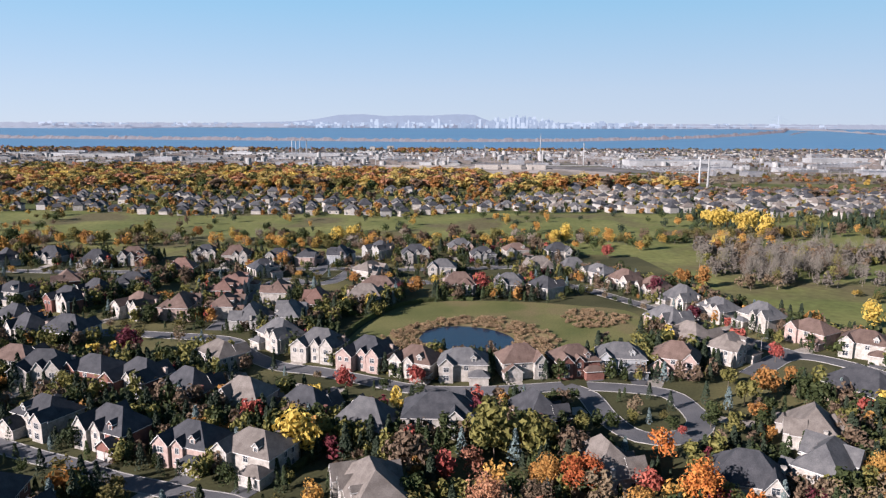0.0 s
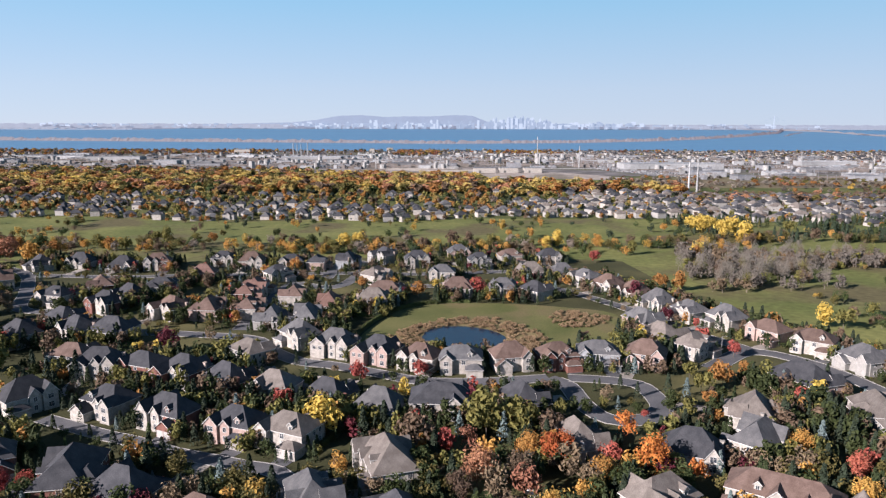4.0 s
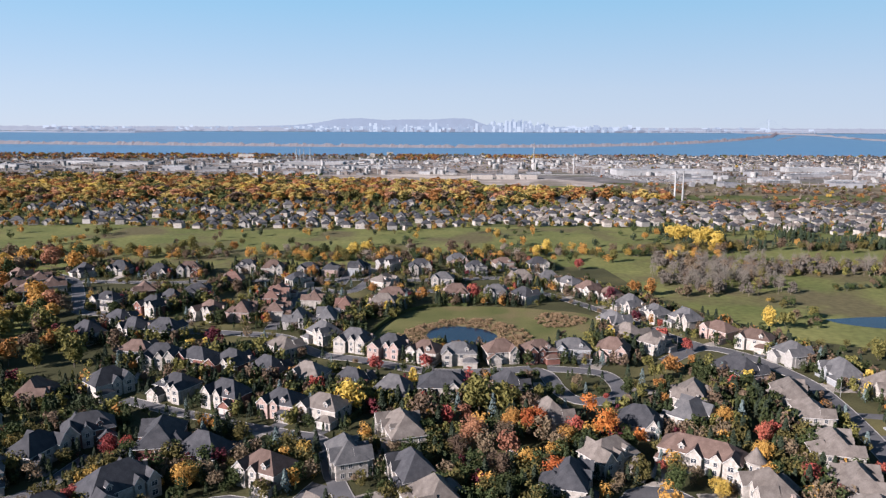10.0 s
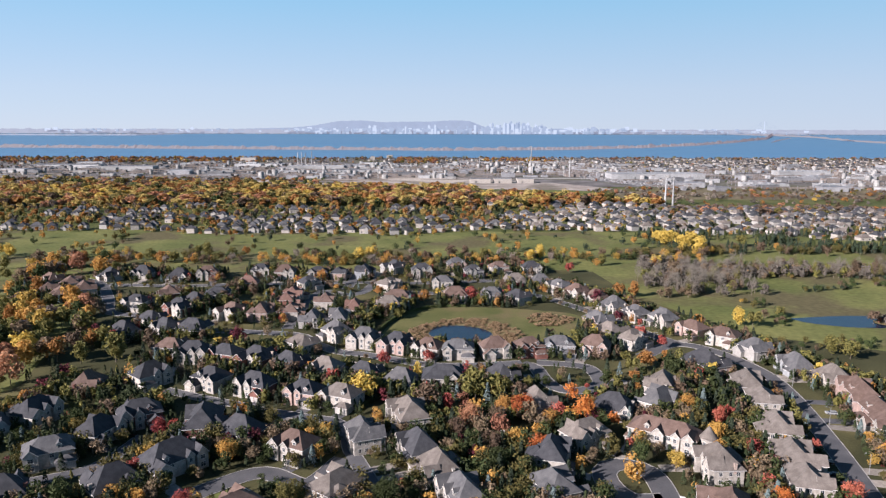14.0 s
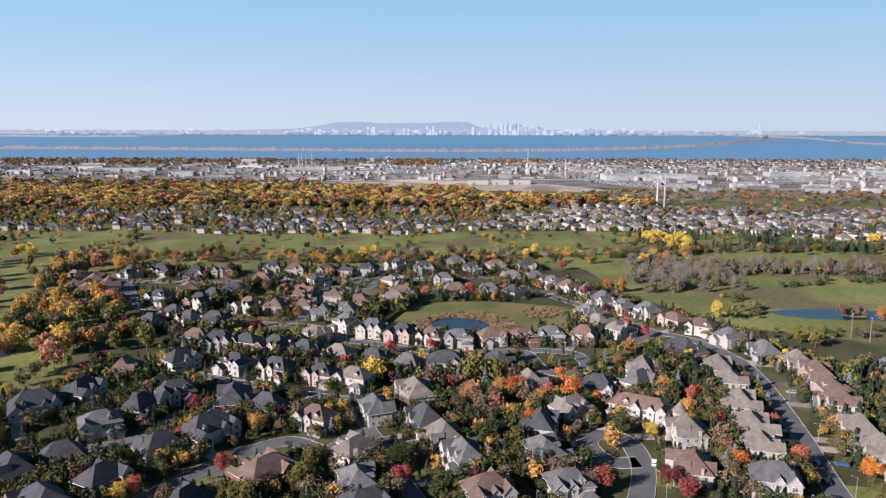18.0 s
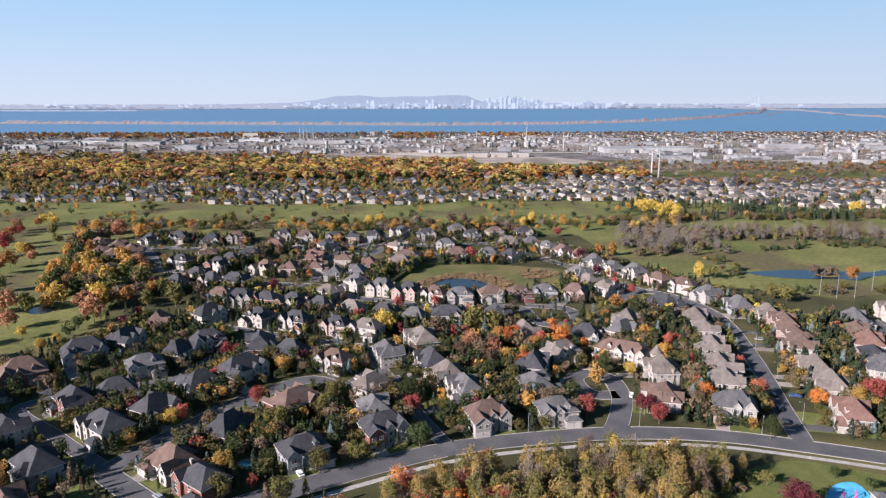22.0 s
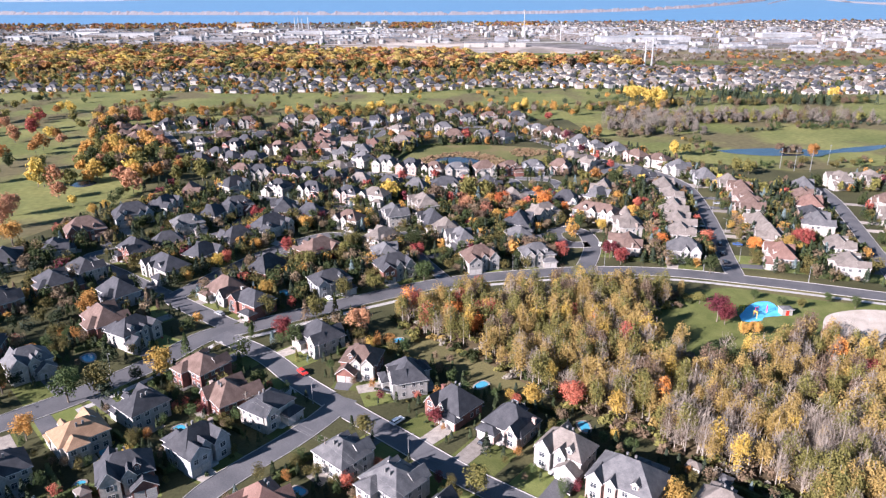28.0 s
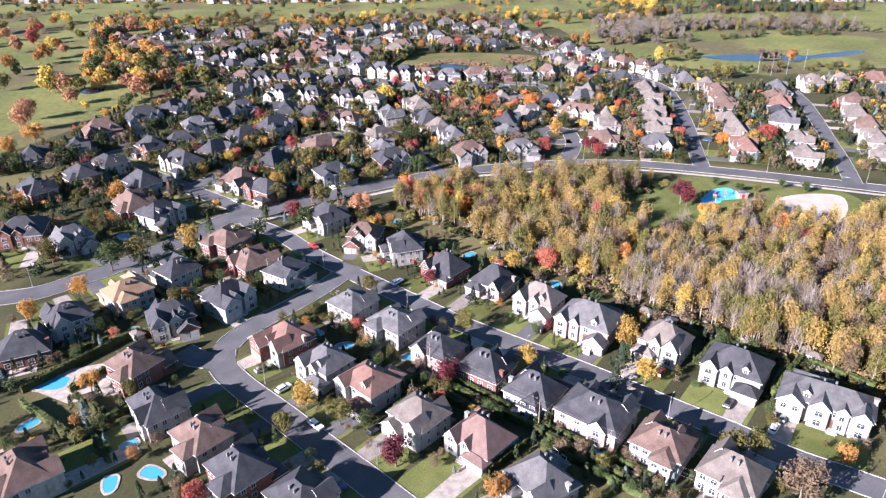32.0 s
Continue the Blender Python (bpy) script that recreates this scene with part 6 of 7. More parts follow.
# ---- the far belts ----
def far_house(g, x, y, r):
    w, d, h, turn = r.uniform(9, 13), r.uniform(8, 10), r.choice((3.4, 5.2, 5.6)), r.choice((0, 90, 20, 110)) + r.uniform(-8, 8)
    part = Geo()
    part.box(-w / 2, w / 2, -d / 2, d / 2, 0, h, 0 if r.random() < (0.5 if x > 100 else 0.2) else 1)
    k = r.choice((2, 3, 3, 3, 4, 4) if x > 100 else (3, 3, 2))
    part.hip(-w / 2, w / 2, -d / 2, d / 2, h, radians(36), 0.4, k, board=0)
    if r.random() < 0.6:
        q = r.uniform(-2, 2)
        part.prism(q - 2, q + 2, -d / 2 - 1, -d / 2 + 1, h, radians(42), 0)
        part.box(q - 2, q + 2, -d / 2 - 1, -d / 2 + 0.1, 0, h, 0)
        part.gable(q - 2, q + 2, -d / 2 - 1, -d / 2 + 2.5, h, radians(42), 0.3, k, board=0)
    for wx in (-w * 0.3, w * 0.3):
        part.box(wx - 0.7, wx + 0.7, -d / 2 - 0.05, -d / 2, 1, 2.4, 5)
    c, s = math.cos(radians(turn)), math.sin(radians(turn))
    n = len(g.v)
    g.v += [(px * c - py * s + x, px * s + py * c + y, pz) for px, py, pz in part.v]
    g.f += [tuple(i + n for i in f) for f in part.f]
    g.k += part.k


FAR_MATS = [WALLS["w"], WALLS["s"], ROOFS["g"], ROOFS["k"], ROOFS["t"], GLASS]
r = random.Random(5)
g = Geo()
yards = []
for row in range(9):
    base = 640 + row * 30
    x = -640 - row * 30
    while x < 900 + row * 30:
        x += r.uniform(14, 21)
        y = base + 14 * math.sin(x * 0.011) + r.uniform(-9, 9) - 0.16 * max(x - 200, 0) + 20 * noise.noise((x * 0.01, row, 0))
        leafy_side = x < 150 and noise.noise((x * 0.012, y * 0.012, 9)) > (0.22 if row < 4 else -0.2)
        if not leafy_side:
            far_house(g, x, y, r)
        for _ in range(3 if leafy_side or x < 100 else r.choice((2, 3, 3))):
            yards.append((x + r.uniform(-10, 10), y + r.choice((r.uniform(8, 18), r.uniform(-14, -7))), 0, r.uniform(0.6, 1.35 if leafy_side else 0.9), r.choices("OWVNGET", (7, 8, 5, 4, 2, 2, 3) if x < 250 else (3, 2, 4, 5, 3, 5, 4))[0], "dist"))
tagged(put("far_houses", g.mesh("far_houses"), FAR_MATS), "rows of small pale houses with dark roofs beyond the golf course", "houses", kind="stuff")
thicket("far_garden_trees", yards, "autumn trees between the far houses", "trees")
belt = []
for _ in range(2300):
    x = r.uniform(-1150, 330)
    y = r.uniform(880, 1180) + 40 * noise.noise((x * 0.006, 0, 4))
    if x > 60 and y > 1080 - 0.4 * x:
        continue
    belt.append((x, y, 0, r.uniform(1.25, 2.1), r.choices("OYWVNGB", (7, 2, 10, 3, 2, 0.5, 2) if noise.noise((x * 0.008, y * 0.01, 2)) > -0.15 else (3, 0.5, 4, 6, 5, 2, 2))[0], "dist"))
for _ in range(620):
    x = r.uniform(-1500, -250)
    belt.append((x, r.uniform(1150, 1390), 0, r.uniform(0.9, 1.6), r.choices("OWVNGB", (4, 5, 6, 5, 2, 2))[0], "dist"))
for _ in range(380):
    x = r.uniform(260, 1500)
    belt.append((x, r.uniform(1010, 1180), 0, r.uniform(0.6, 1.0), r.choices("ONHVB", (2, 5, 7, 3, 2))[0], "dist"))
for _ in range(420):
    x = r.uniform(300, 1250)
    belt.append((x, 860 + r.uniform(-30, 60) - 0.1 * x, 0, r.uniform(0.7, 1.2), r.choices("OVNTB", (2, 4, 6, 6, 2))[0], "dist"))
thicket("forest_belt", belt, "orange and yellow autumn forest belt", "forest", 1.55)

# industrial plain: bare fields, warehouses, far streets of houses
WHITE = surface("cladding_white", (0.20, 0.207, 0.212), (0.285, 0.29, 0.295), 0.02, 0.3, 0.6, 0, 0.3)
GREYCLAD = surface("cladding_grey", (0.12, 0.124, 0.133), (0.19, 0.194, 0.205), 0.02, 0.3, 0.6, 0, 0.4)


def warehouse(x, y, w, d, h, mat, turn=0):
    ob = new("warehouse")
    ob.matrix_basis = pose(x, y, 0, 0, 0, turn)
    tagged(ob, "long flat-roofed pale industrial building", "warehouse", "industrial buildings")
    body = Geo().box(-w / 2, w / 2, -d / 2, d / 2, 0, h)
    body.box(-w / 2, -w / 4, -d / 2 - 2, -d / 2, 0, h * 0.6)
    roof = Geo().box(-w / 2 - 0.2, w / 2 + 0.2, -d / 2 - 0.2, d / 2 + 0.2, h, h + 0.5)
    for q in range(int(w / 14)):
        roof.box(-w / 2 + 6 + q * 14, -w / 2 + 9 + q * 14, -2, 1, h + 0.5, h + 1.8)
    put("wall", body.mesh("wall"), mat, ob)
    put("roof", roof.mesh("roof"), GREYCLAD if (x * 7 + y) % 2 < 1 else WHITE, ob)


FAR_TANK = surface("tank_paint", (0.18, 0.18, 0.178), (0.26, 0.26, 0.255), 0.05, 0.4, 0.6, 0, 0.2)
RUST = surface("rusty_plant", (0.10, 0.085, 0.075), (0.17, 0.15, 0.14), 0.05, 0.4, 0.8, 0, 0.2)
sheet("dirt_strip", [(-519, 1345), (-273, 1418), (5, 1498), (253, 1305), (329, 1186), (285, 1138), (125, 1169), (4, 1204), (-248, 1278), (-483, 1272)], 0.07, DIRT, "pale bare earth of a building ground")
sheet("dirt_strip", [(-326, 1724), (-28, 1663), (5, 1517), (-285, 1568)], 0.07, DIRT, "pale bare earth beside the plant")
sheet("dirt_strip", [(-158, 1512), (-53, 1534), (5, 1461), (73, 1394), (23, 1329), (-111, 1405)], 0.09, SAND, "pale piles of sand on bare earth")
sheet("green_strip", [(125, 1169), (238, 1160), (289, 1115), (270, 1032), (150, 1040), (108, 1101)], 0.08, LAWN, "thin green field before the plant")
CARPARK1 = [(314, 1652), (414, 1590), (495, 1255), (449, 1201), (395, 1239), (331, 1401)]
CARPARK2 = [(819, 2088), (1033, 2169), (985, 1849), (783, 1645), (694, 1711)]
sheet("car_park", CARPARK1, 0.10, ASPHALT, "large dark car park full of cars")
sheet("car_park", CARPARK2, 0.10, ASPHALT, "far dark car park full of cars")
sheet("brush_ground", [(327, 1186), (573, 1243), (866, 1237), (1050, 1215), (895, 1016), (559, 992), (277, 986)], 0.08, BRUSHLAND, "brown brushland below the power lines")
for n in range(70):
    x, y = r.uniform(-1100, 1500), r.uniform(1330, 2050)
    w = r.uniform(60, 260)
    sheet("yard", [(x - w, y - 9), (x + w, y - 9 + r.uniform(-8, 8)), (x + w * 0.9, y + 14), (x - w * 0.8, y + 12 + r.uniform(-6, 6))], 0.11 + 0.004 * n, (ASPHALT, DIRT, CONCRETE, BRUSHLAND)[n % 4], ("grey asphalt yard", "pale earth yard", "pale concrete yard", "brown weedy yard")[n % 4] + " between industrial buildings", "yard")
lot = Geo()
for park in (CARPARK1, CARPARK2):
    lo, hi = [min(p[i] for p in park) for i in (0, 1)], [max(p[i] for p in park) for i in (0, 1)]
    row = lo[1]
    while row < hi[1]:
        x = lo[0]
        while x < hi[0]:
            x += 2.9 if r.random() < 0.85 else 9
            if inside(x, row, park) and r.random() < 0.75:
                k = r.choices((0, 1, 2, 3), (4, 4, 3, 1))[0]
                lot.box(x - 0.9, x + 0.9, row - 2.2, row + 2.2, 0.3, 1.0, k)
                lot.box(x - 0.8, x + 0.8, row - 1.1, row + 1.3, 1.0, 1.5, k if r.random() < 0.5 else 1)
        row += 8.5
tagged(put("parked_cars", lot.mesh("parked_cars"), [WHITE, METAL, GREYCLAD, ROOFS["r"]]), "hundreds of parked cars in the far car park", "cars", kind="stuff")


def plant_site(x0, x1, y0, y1, n, name, label):
    """Vessels, racks, sheds and thin pipes of a works, too many to count."""
    g = Geo()
    for _ in range(n):
        x, y, q = r.uniform(x0, x1), r.uniform(y0, y1), r.random()
        k = r.choices((0, 1, 2, 3), (2, 4, 4, 2))[0]
        if q < 0.5:
            w, d, h = r.uniform(3, 18), r.uniform(3, 14), r.uniform(3, 9)
            g.box(x - w, x + w, y - d, y + d, 0, h, k)
            g.box(x - w * 0.5, x, y - d * 0.5, y + d * 0.5, h, h + 1.5, 1)
        elif q < 0.66:
            w = r.uniform(3, 7)
            g.tube((x, y, 0), (x, y, r.uniform(6, 15)), w, w, 10, k=0)
        elif q < 0.675:
            g.tube((x, y, 0), (x, y, r.uniform(14, 30)), 1.3, 0.9, 6, k=0)
        else:
            w = r.uniform(10, 45)
            g.box(x - w, x + w, y - 1, y + 1, 3.5, 5.5, 1)
            for i in range(6):
                g.box(x - w + i * w * 0.4 - 0.4, x - w + i * w * 0.4 + 0.4, y - 0.6, y + 0.6, 0, 8, 2)
    tagged(put(name, g.mesh(name), [FAR_TANK, RUST, GREYCLAD, WHITE]), label, "industrial plant", kind="stuff")


plant_site(-420, 30, 1440, 1960, 420, "industrial_plant", "grey vessels, racks and stacks of a far works")
plant_site(-1150, -420, 1330, 2050, 330, "industrial_plant", "low grey sheds and tanks of the far plain")
plant_site(30, 500, 1500, 2150, 300, "industrial_plant", "small sheds and tanks beyond the bare ground")
plant_site(420, 1500, 1130, 1850, 420, "industrial_plant", "sheds and tanks beside the car parks")
for _ in range(34):
    x, y = r.uniform(-1100, -80), r.uniform(1500, 2050)
    warehouse(x, y, r.uniform(18, 90), r.uniform(15, 40), r.uniform(5, 11), WHITE if r.random() < 0.4 else GREYCLAD, r.uniform(-12, 12))
for _ in range(48):
    x, y = r.uniform(420, 1500), r.uniform(1120, 1950)
    if not inside(x, y, CARPARK1):
        warehouse(x, y, r.uniform(18, 70), r.uniform(16, 40), r.uniform(5, 10), WHITE if r.random() < 0.55 else GREYCLAD, r.uniform(-12, 12))
for x, y, w, d, h in ((484, 1457, 210, 60, 12), (82, 1330, 42, 26, 9), (129, 1332, 36, 26, 9), (176, 1333, 34, 26, 9), (850, 1523, 120, 40, 14), (768, 1235, 70, 26, 6), (-330, 1749, 150, 40, 12), (-1046, 1856, 190, 50, 9), (-817, 1731, 130, 40, 12), (-634, 2208, 50, 25, 14), (-184, 2446, 22, 16, 13), (-233, 2309, 16, 14, 14)):
    warehouse(x, y, w, d, h, WHITE if w > 60 else WALLS["s"])
g, trees2 = Geo(), []
for _ in range(1500):
    y = r.uniform(1750, 2440)
    x = r.uniform(0, 2100) if r.random() < 0.85 else r.uniform(-1600, 0)
    far_house(g, x, y, r)
for _ in range(900):
    x, y = r.uniform(-1500, 1700), r.uniform(1330, 2000)
    if not (inside(x, y, CARPARK1) or -430 < x < 330 and y < 1500):
        trees2.append((x, y, 0, r.uniform(0.4, 0.9), r.choices("VNGHEB", (4, 5, 4, 3, 2, 1))[0], "dist"))
for _ in range(2600):
    y = r.uniform(1650, 2470)
    x = r.uniform(-1700, 2300)
    if x < 0 and y < 2150 and r.random() < 0.75:
        continue
    trees2.append((x, y, 0, r.uniform(0.5, 1.0), r.choices("OVNTBY", (1, 6, 7, 5, 2, 0.6))[0], "dist"))
for _ in range(520):
    x = r.uniform(-2100, 2300)
    trees2.append((x, r.uniform(2340, 2475), 0, r.uniform(0.8, 1.5), r.choices("OVNTB", (2, 4, 6, 5, 3))[0], "dist"))
for _ in range(700):
    x = r.uniform(-2300, -560) if r.random() < 0.75 else r.choice((r.uniform(-150, 0), r.uniform(150, 380)))
    trees2.append((x, r.uniform(2080, 2440), 0, r.uniform(1.0, 1.6), r.choices("OBNYV", (8, 3, 4, 2, 1))[0], "dist"))
for _ in range(260):
    x, y = r.uniform(330, 1500), r.uniform(950, 1090)
    trees2.append((x, y - 0.08 * x, 0, r.uniform(0.5, 1.1), r.choices("ONTHVY", (3, 5, 6, 6, 2, 1))[0], "dist"))
tagged(put("far_town", g.mesh("far_town"), FAR_MATS), "distant town of small pale buildings near the river", "houses", kind="stuff")
thicket("far_trees", trees2, "distant brown and olive autumn trees", "trees", 1.3)
for x, y, h in ((331, 900, 42), (343, 902, 42), (300, 1500, 45), (262, 1900, 60), (-420, 1950, 40), (-410, 1955, 40), (-400, 1960, 38), (-380, 1950, 42)):
    mast = new("chimney_stack")
    mast.location = (x, y, 0)
    tagged(mast, "tall pale slender industrial stack", "stack", "industrial stacks")
    put("shaft", Geo().tube((0, 0, 0), (0, 0, h), 1.6, 1.0, 10).mesh("shaft"), WHITE, mast)
    put("rim", Geo().tube((0, 0, h), (0, 0, h + 1), 1.3, 1.3, 10).mesh("rim"), METAL, mast)


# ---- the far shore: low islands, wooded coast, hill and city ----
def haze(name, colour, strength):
    """Distance haze painted in as emission, standing for the light of miles of air."""
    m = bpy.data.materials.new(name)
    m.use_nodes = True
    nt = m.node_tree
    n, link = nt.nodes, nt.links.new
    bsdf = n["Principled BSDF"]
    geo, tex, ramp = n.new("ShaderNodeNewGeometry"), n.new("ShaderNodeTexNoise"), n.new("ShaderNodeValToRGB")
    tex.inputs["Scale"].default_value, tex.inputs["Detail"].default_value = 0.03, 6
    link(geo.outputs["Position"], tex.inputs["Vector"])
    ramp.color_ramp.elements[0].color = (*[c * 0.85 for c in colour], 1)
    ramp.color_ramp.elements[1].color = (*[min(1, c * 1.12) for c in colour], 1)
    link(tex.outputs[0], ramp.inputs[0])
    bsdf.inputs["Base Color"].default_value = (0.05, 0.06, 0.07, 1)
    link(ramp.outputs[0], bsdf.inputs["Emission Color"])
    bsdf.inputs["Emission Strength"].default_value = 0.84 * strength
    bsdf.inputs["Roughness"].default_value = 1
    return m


# glowing haze tints for the coast, hill, city, bridge and islands
COAST_HAZE = haze("coast_haze", (0.155, 0.175, 0.215), 1.0)
HILL_HAZE = haze("hill_haze", (0.138, 0.178, 0.238), 1.0)
CITY_HAZE = haze("city_haze", (0.165, 0.215, 0.28), 1.0)
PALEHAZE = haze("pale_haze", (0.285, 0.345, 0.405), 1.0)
ISLE_HAZE = haze("island_haze", (0.118, 0.099, 0.102), 1.0)


def ridge_mesh(name, xs, ys, tops, depth, dz=0.0):
    """A long low mound with an uneven top."""
    v = []
    for x, y, t in zip(xs, ys, tops):
        z = lift(y) + dz
        v += [(x, y, z - 2), (x, y + depth * 0.3, z + t), (x, y + depth, z - 2)]
    f = [(3 * i + k, 3 * i + 3 + k, 3 * i + 4 + k, 3 * i + 1 + k) for i in range(len(xs) - 1) for k in (0, 1)]
    return mesh_of(name, v, f)


def span(a, b, step):
    return [a + i * (b - a) / int((b - a) / step) for i in range(int((b - a) / step) + 1)]


xs = span(-3400, 3400, 12)
tagged(put("backdrop_coast", ridge_mesh("coast", xs, [4560 + 10 * math.sin(x * 0.003) for x in xs], [30 + 5 * noise.noise((x * 0.02, 1, 0)) + 4 * noise.noise((x * 0.11, 2, 0)) for x in xs], 80), COAST_HAZE), "distant hazy built-up coast across the river", "coast", kind="structure")


def hill(x):
    """A long ridge, steep at its eastern end."""
    return float(np.interp(x, (-1350, -984, -830, -680, -526, -380, -220, -60, 85, 200, 256, 320), (0, 8, 22, 46, 50, 40, 44, 44, 52, 48, 28, 8)))


xs = span(-1350, 330, 10)
tagged(put("backdrop_hill", ridge_mesh("hill", xs, [4600.0] * len(xs), [31 + 1.13 * hill(x) + 2 * noise.noise((x * 0.03, 5, 0)) for x in xs], 70), HILL_HAZE), "long low wooded hill in painted blue haze behind the city", "hill", kind="structure")
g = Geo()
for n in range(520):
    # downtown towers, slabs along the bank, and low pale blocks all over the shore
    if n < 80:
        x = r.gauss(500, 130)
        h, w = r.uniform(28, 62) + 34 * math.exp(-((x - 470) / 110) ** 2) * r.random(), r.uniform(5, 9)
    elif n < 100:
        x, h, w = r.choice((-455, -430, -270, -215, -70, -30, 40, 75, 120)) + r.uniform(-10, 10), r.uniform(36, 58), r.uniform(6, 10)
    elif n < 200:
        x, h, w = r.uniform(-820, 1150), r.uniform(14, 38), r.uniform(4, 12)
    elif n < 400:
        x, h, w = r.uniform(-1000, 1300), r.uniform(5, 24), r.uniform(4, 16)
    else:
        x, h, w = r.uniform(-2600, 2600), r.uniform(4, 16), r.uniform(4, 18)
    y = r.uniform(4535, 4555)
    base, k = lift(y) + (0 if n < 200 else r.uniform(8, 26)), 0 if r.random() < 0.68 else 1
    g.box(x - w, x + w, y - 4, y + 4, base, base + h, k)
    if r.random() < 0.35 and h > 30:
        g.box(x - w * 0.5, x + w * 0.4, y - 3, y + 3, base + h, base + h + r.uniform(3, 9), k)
tagged(put("backdrop_city", g.mesh("city"), [CITY_HAZE, PALEHAZE]), "distant pale city skyline of towers across the river", "skyline", kind="structure")


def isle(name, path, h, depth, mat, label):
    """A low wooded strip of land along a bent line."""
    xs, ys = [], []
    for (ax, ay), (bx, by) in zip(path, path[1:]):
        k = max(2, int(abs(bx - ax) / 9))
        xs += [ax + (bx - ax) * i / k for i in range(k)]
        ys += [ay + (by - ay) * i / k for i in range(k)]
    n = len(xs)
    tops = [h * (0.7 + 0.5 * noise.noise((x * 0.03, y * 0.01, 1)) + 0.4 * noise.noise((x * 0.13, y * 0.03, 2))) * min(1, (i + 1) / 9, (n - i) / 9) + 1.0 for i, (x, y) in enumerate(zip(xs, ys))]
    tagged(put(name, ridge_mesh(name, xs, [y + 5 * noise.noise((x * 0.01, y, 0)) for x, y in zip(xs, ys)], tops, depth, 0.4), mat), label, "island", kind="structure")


isle("island", [(-2562, 2790), (-1746, 2780), (-1464, 2765), (-892, 2730), (11, 2685), (517, 2720), (862, 2810), (1115, 2930), (1360, 3120), (1677, 3480), (2150, 4400)], 15, 60, ISLE_HAZE, "long low brown wooded island bending across the river")
isle("island", [(185, 2735), (515, 2780), (843, 2835), (1136, 2945), (1460, 3240)], 7, 20, ISLE_HAZE, "thin reedy strip of land in the river")
isle("island", [(1547, 3144), (1751, 3456), (1878, 3624)], 5, 40, ISLE_HAZE, "small brown wooded island in the river")
isle("island", [(-3900, 4211), (-2192, 3932), (-1758, 3972), (-1600, 4300)], 9, 60, COAST_HAZE, "wooded point of the far river bank")
isle("island", [(1900, 4400), (2080, 3731), (1990, 3216), (2040, 3070), (2300, 2900)], 13, 220, ISLE_HAZE, "brown wooded river bank with houses")

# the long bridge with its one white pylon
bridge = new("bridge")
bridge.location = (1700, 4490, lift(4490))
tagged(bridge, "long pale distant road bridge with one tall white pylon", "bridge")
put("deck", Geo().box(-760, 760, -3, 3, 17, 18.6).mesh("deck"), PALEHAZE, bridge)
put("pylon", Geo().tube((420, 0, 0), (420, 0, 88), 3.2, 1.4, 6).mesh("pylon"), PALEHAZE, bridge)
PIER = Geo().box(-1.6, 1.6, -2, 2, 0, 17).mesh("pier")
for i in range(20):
    put("pier", PIER, CITY_HAZE, bridge, pose(-740 + i * 77, 0, 0))
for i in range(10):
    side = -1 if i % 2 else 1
    put("stay_cable", Geo().tube((420, 0, 90 - 4 * (i // 2)), (420 + side * (140 - 24 * (i // 2)), 0, 18), 0.25, 0.25, 4).mesh("stay_cable"), CITY_HAZE, bridge)


# ---- the stone manor's round tower ----
TX, TY = (92.1, 103.4)
tower = new("tower")
tower.location = (TX, TY, 0)
tagged(tower, "round beige stone tower with a conical taupe roof", "tower")
put("wall", Geo().tube((0, 0, -0.2), (0, 0, 6.4), 2.7, 2.7, 20).mesh("wall"), WALLS["s"], tower)
put("roof", Geo().tube((0, 0, 6.3), (0, 0, 10.6), 3.2, 0.08, 20).mesh("roof"), ROOFS["t"], tower)
put("cornice", Geo().tube((0, 0, 6.0), (0, 0, 6.3), 2.9, 3.1, 20).mesh("cornice"), TRIM, tower)
for k in range(5):
    a = 180 + 40 * k
    window(tower, 2.68 * math.cos(radians(a)), 2.68 * math.sin(radians(a)), 3.6, a + 90, 0.8, 1.6, True)


# ---- parked cars ----
PAINTS = {k: glossy("car_paint_" + n, c, 0.25) for k, n, c in (("w", "white", (0.7, 0.7, 0.7)), ("k", "black", (0.012, 0.012, 0.014)), ("g", "grey", (0.22, 0.23, 0.24)), ("r", "red", (0.42, 0.03, 0.02)), ("b", "blue", (0.03, 0.07, 0.18)))}
CAR_WORD = {"w": "white", "k": "black", "g": "silver grey", "r": "red", "b": "dark blue"}
LAMPGLASS = glossy("headlight_glass", (0.6, 0.6, 0.58), 0.1)


def loft(rings):
    """Skin stacked rectangles (x0, x1, half width, z) into one closed body."""
    g = Geo()
    v, f = [], []
    for x0, x1, w, z in rings:
        v += [(x0, -w, z), (x1, -w, z), (x1, w, z), (x0, w, z)]
    for k in range(len(rings) - 1):
        f += [(4 * k + i, 4 * k + (i + 1) % 4, 4 * k + 4 + (i + 1) % 4, 4 * k + 4 + i) for i in range(4)]
    n = 4 * (len(rings) - 1)
    return g.add(v, f + [(3, 2, 1, 0), (n, n + 1, n + 2, n + 3)])


CAR_BODY = loft([(-2.2, 2.2, 0.82, 0.28), (-2.3, 2.3, 0.9, 0.5), (-2.28, 2.25, 0.9, 0.78), (-2.15, 1.9, 0.84, 0.98), (-2.1, 1.0, 0.8, 1.0)]).mesh("body")
CAR_GLASS = loft([(-2.0, 1.05, 0.79, 0.98), (-1.75, 0.45, 0.66, 1.4)]).mesh("cabin_glass")
CAR_ROOF = loft([(-1.78, 0.48, 0.68, 1.4), (-1.6, 0.3, 0.6, 1.48)]).mesh("roof_panel")
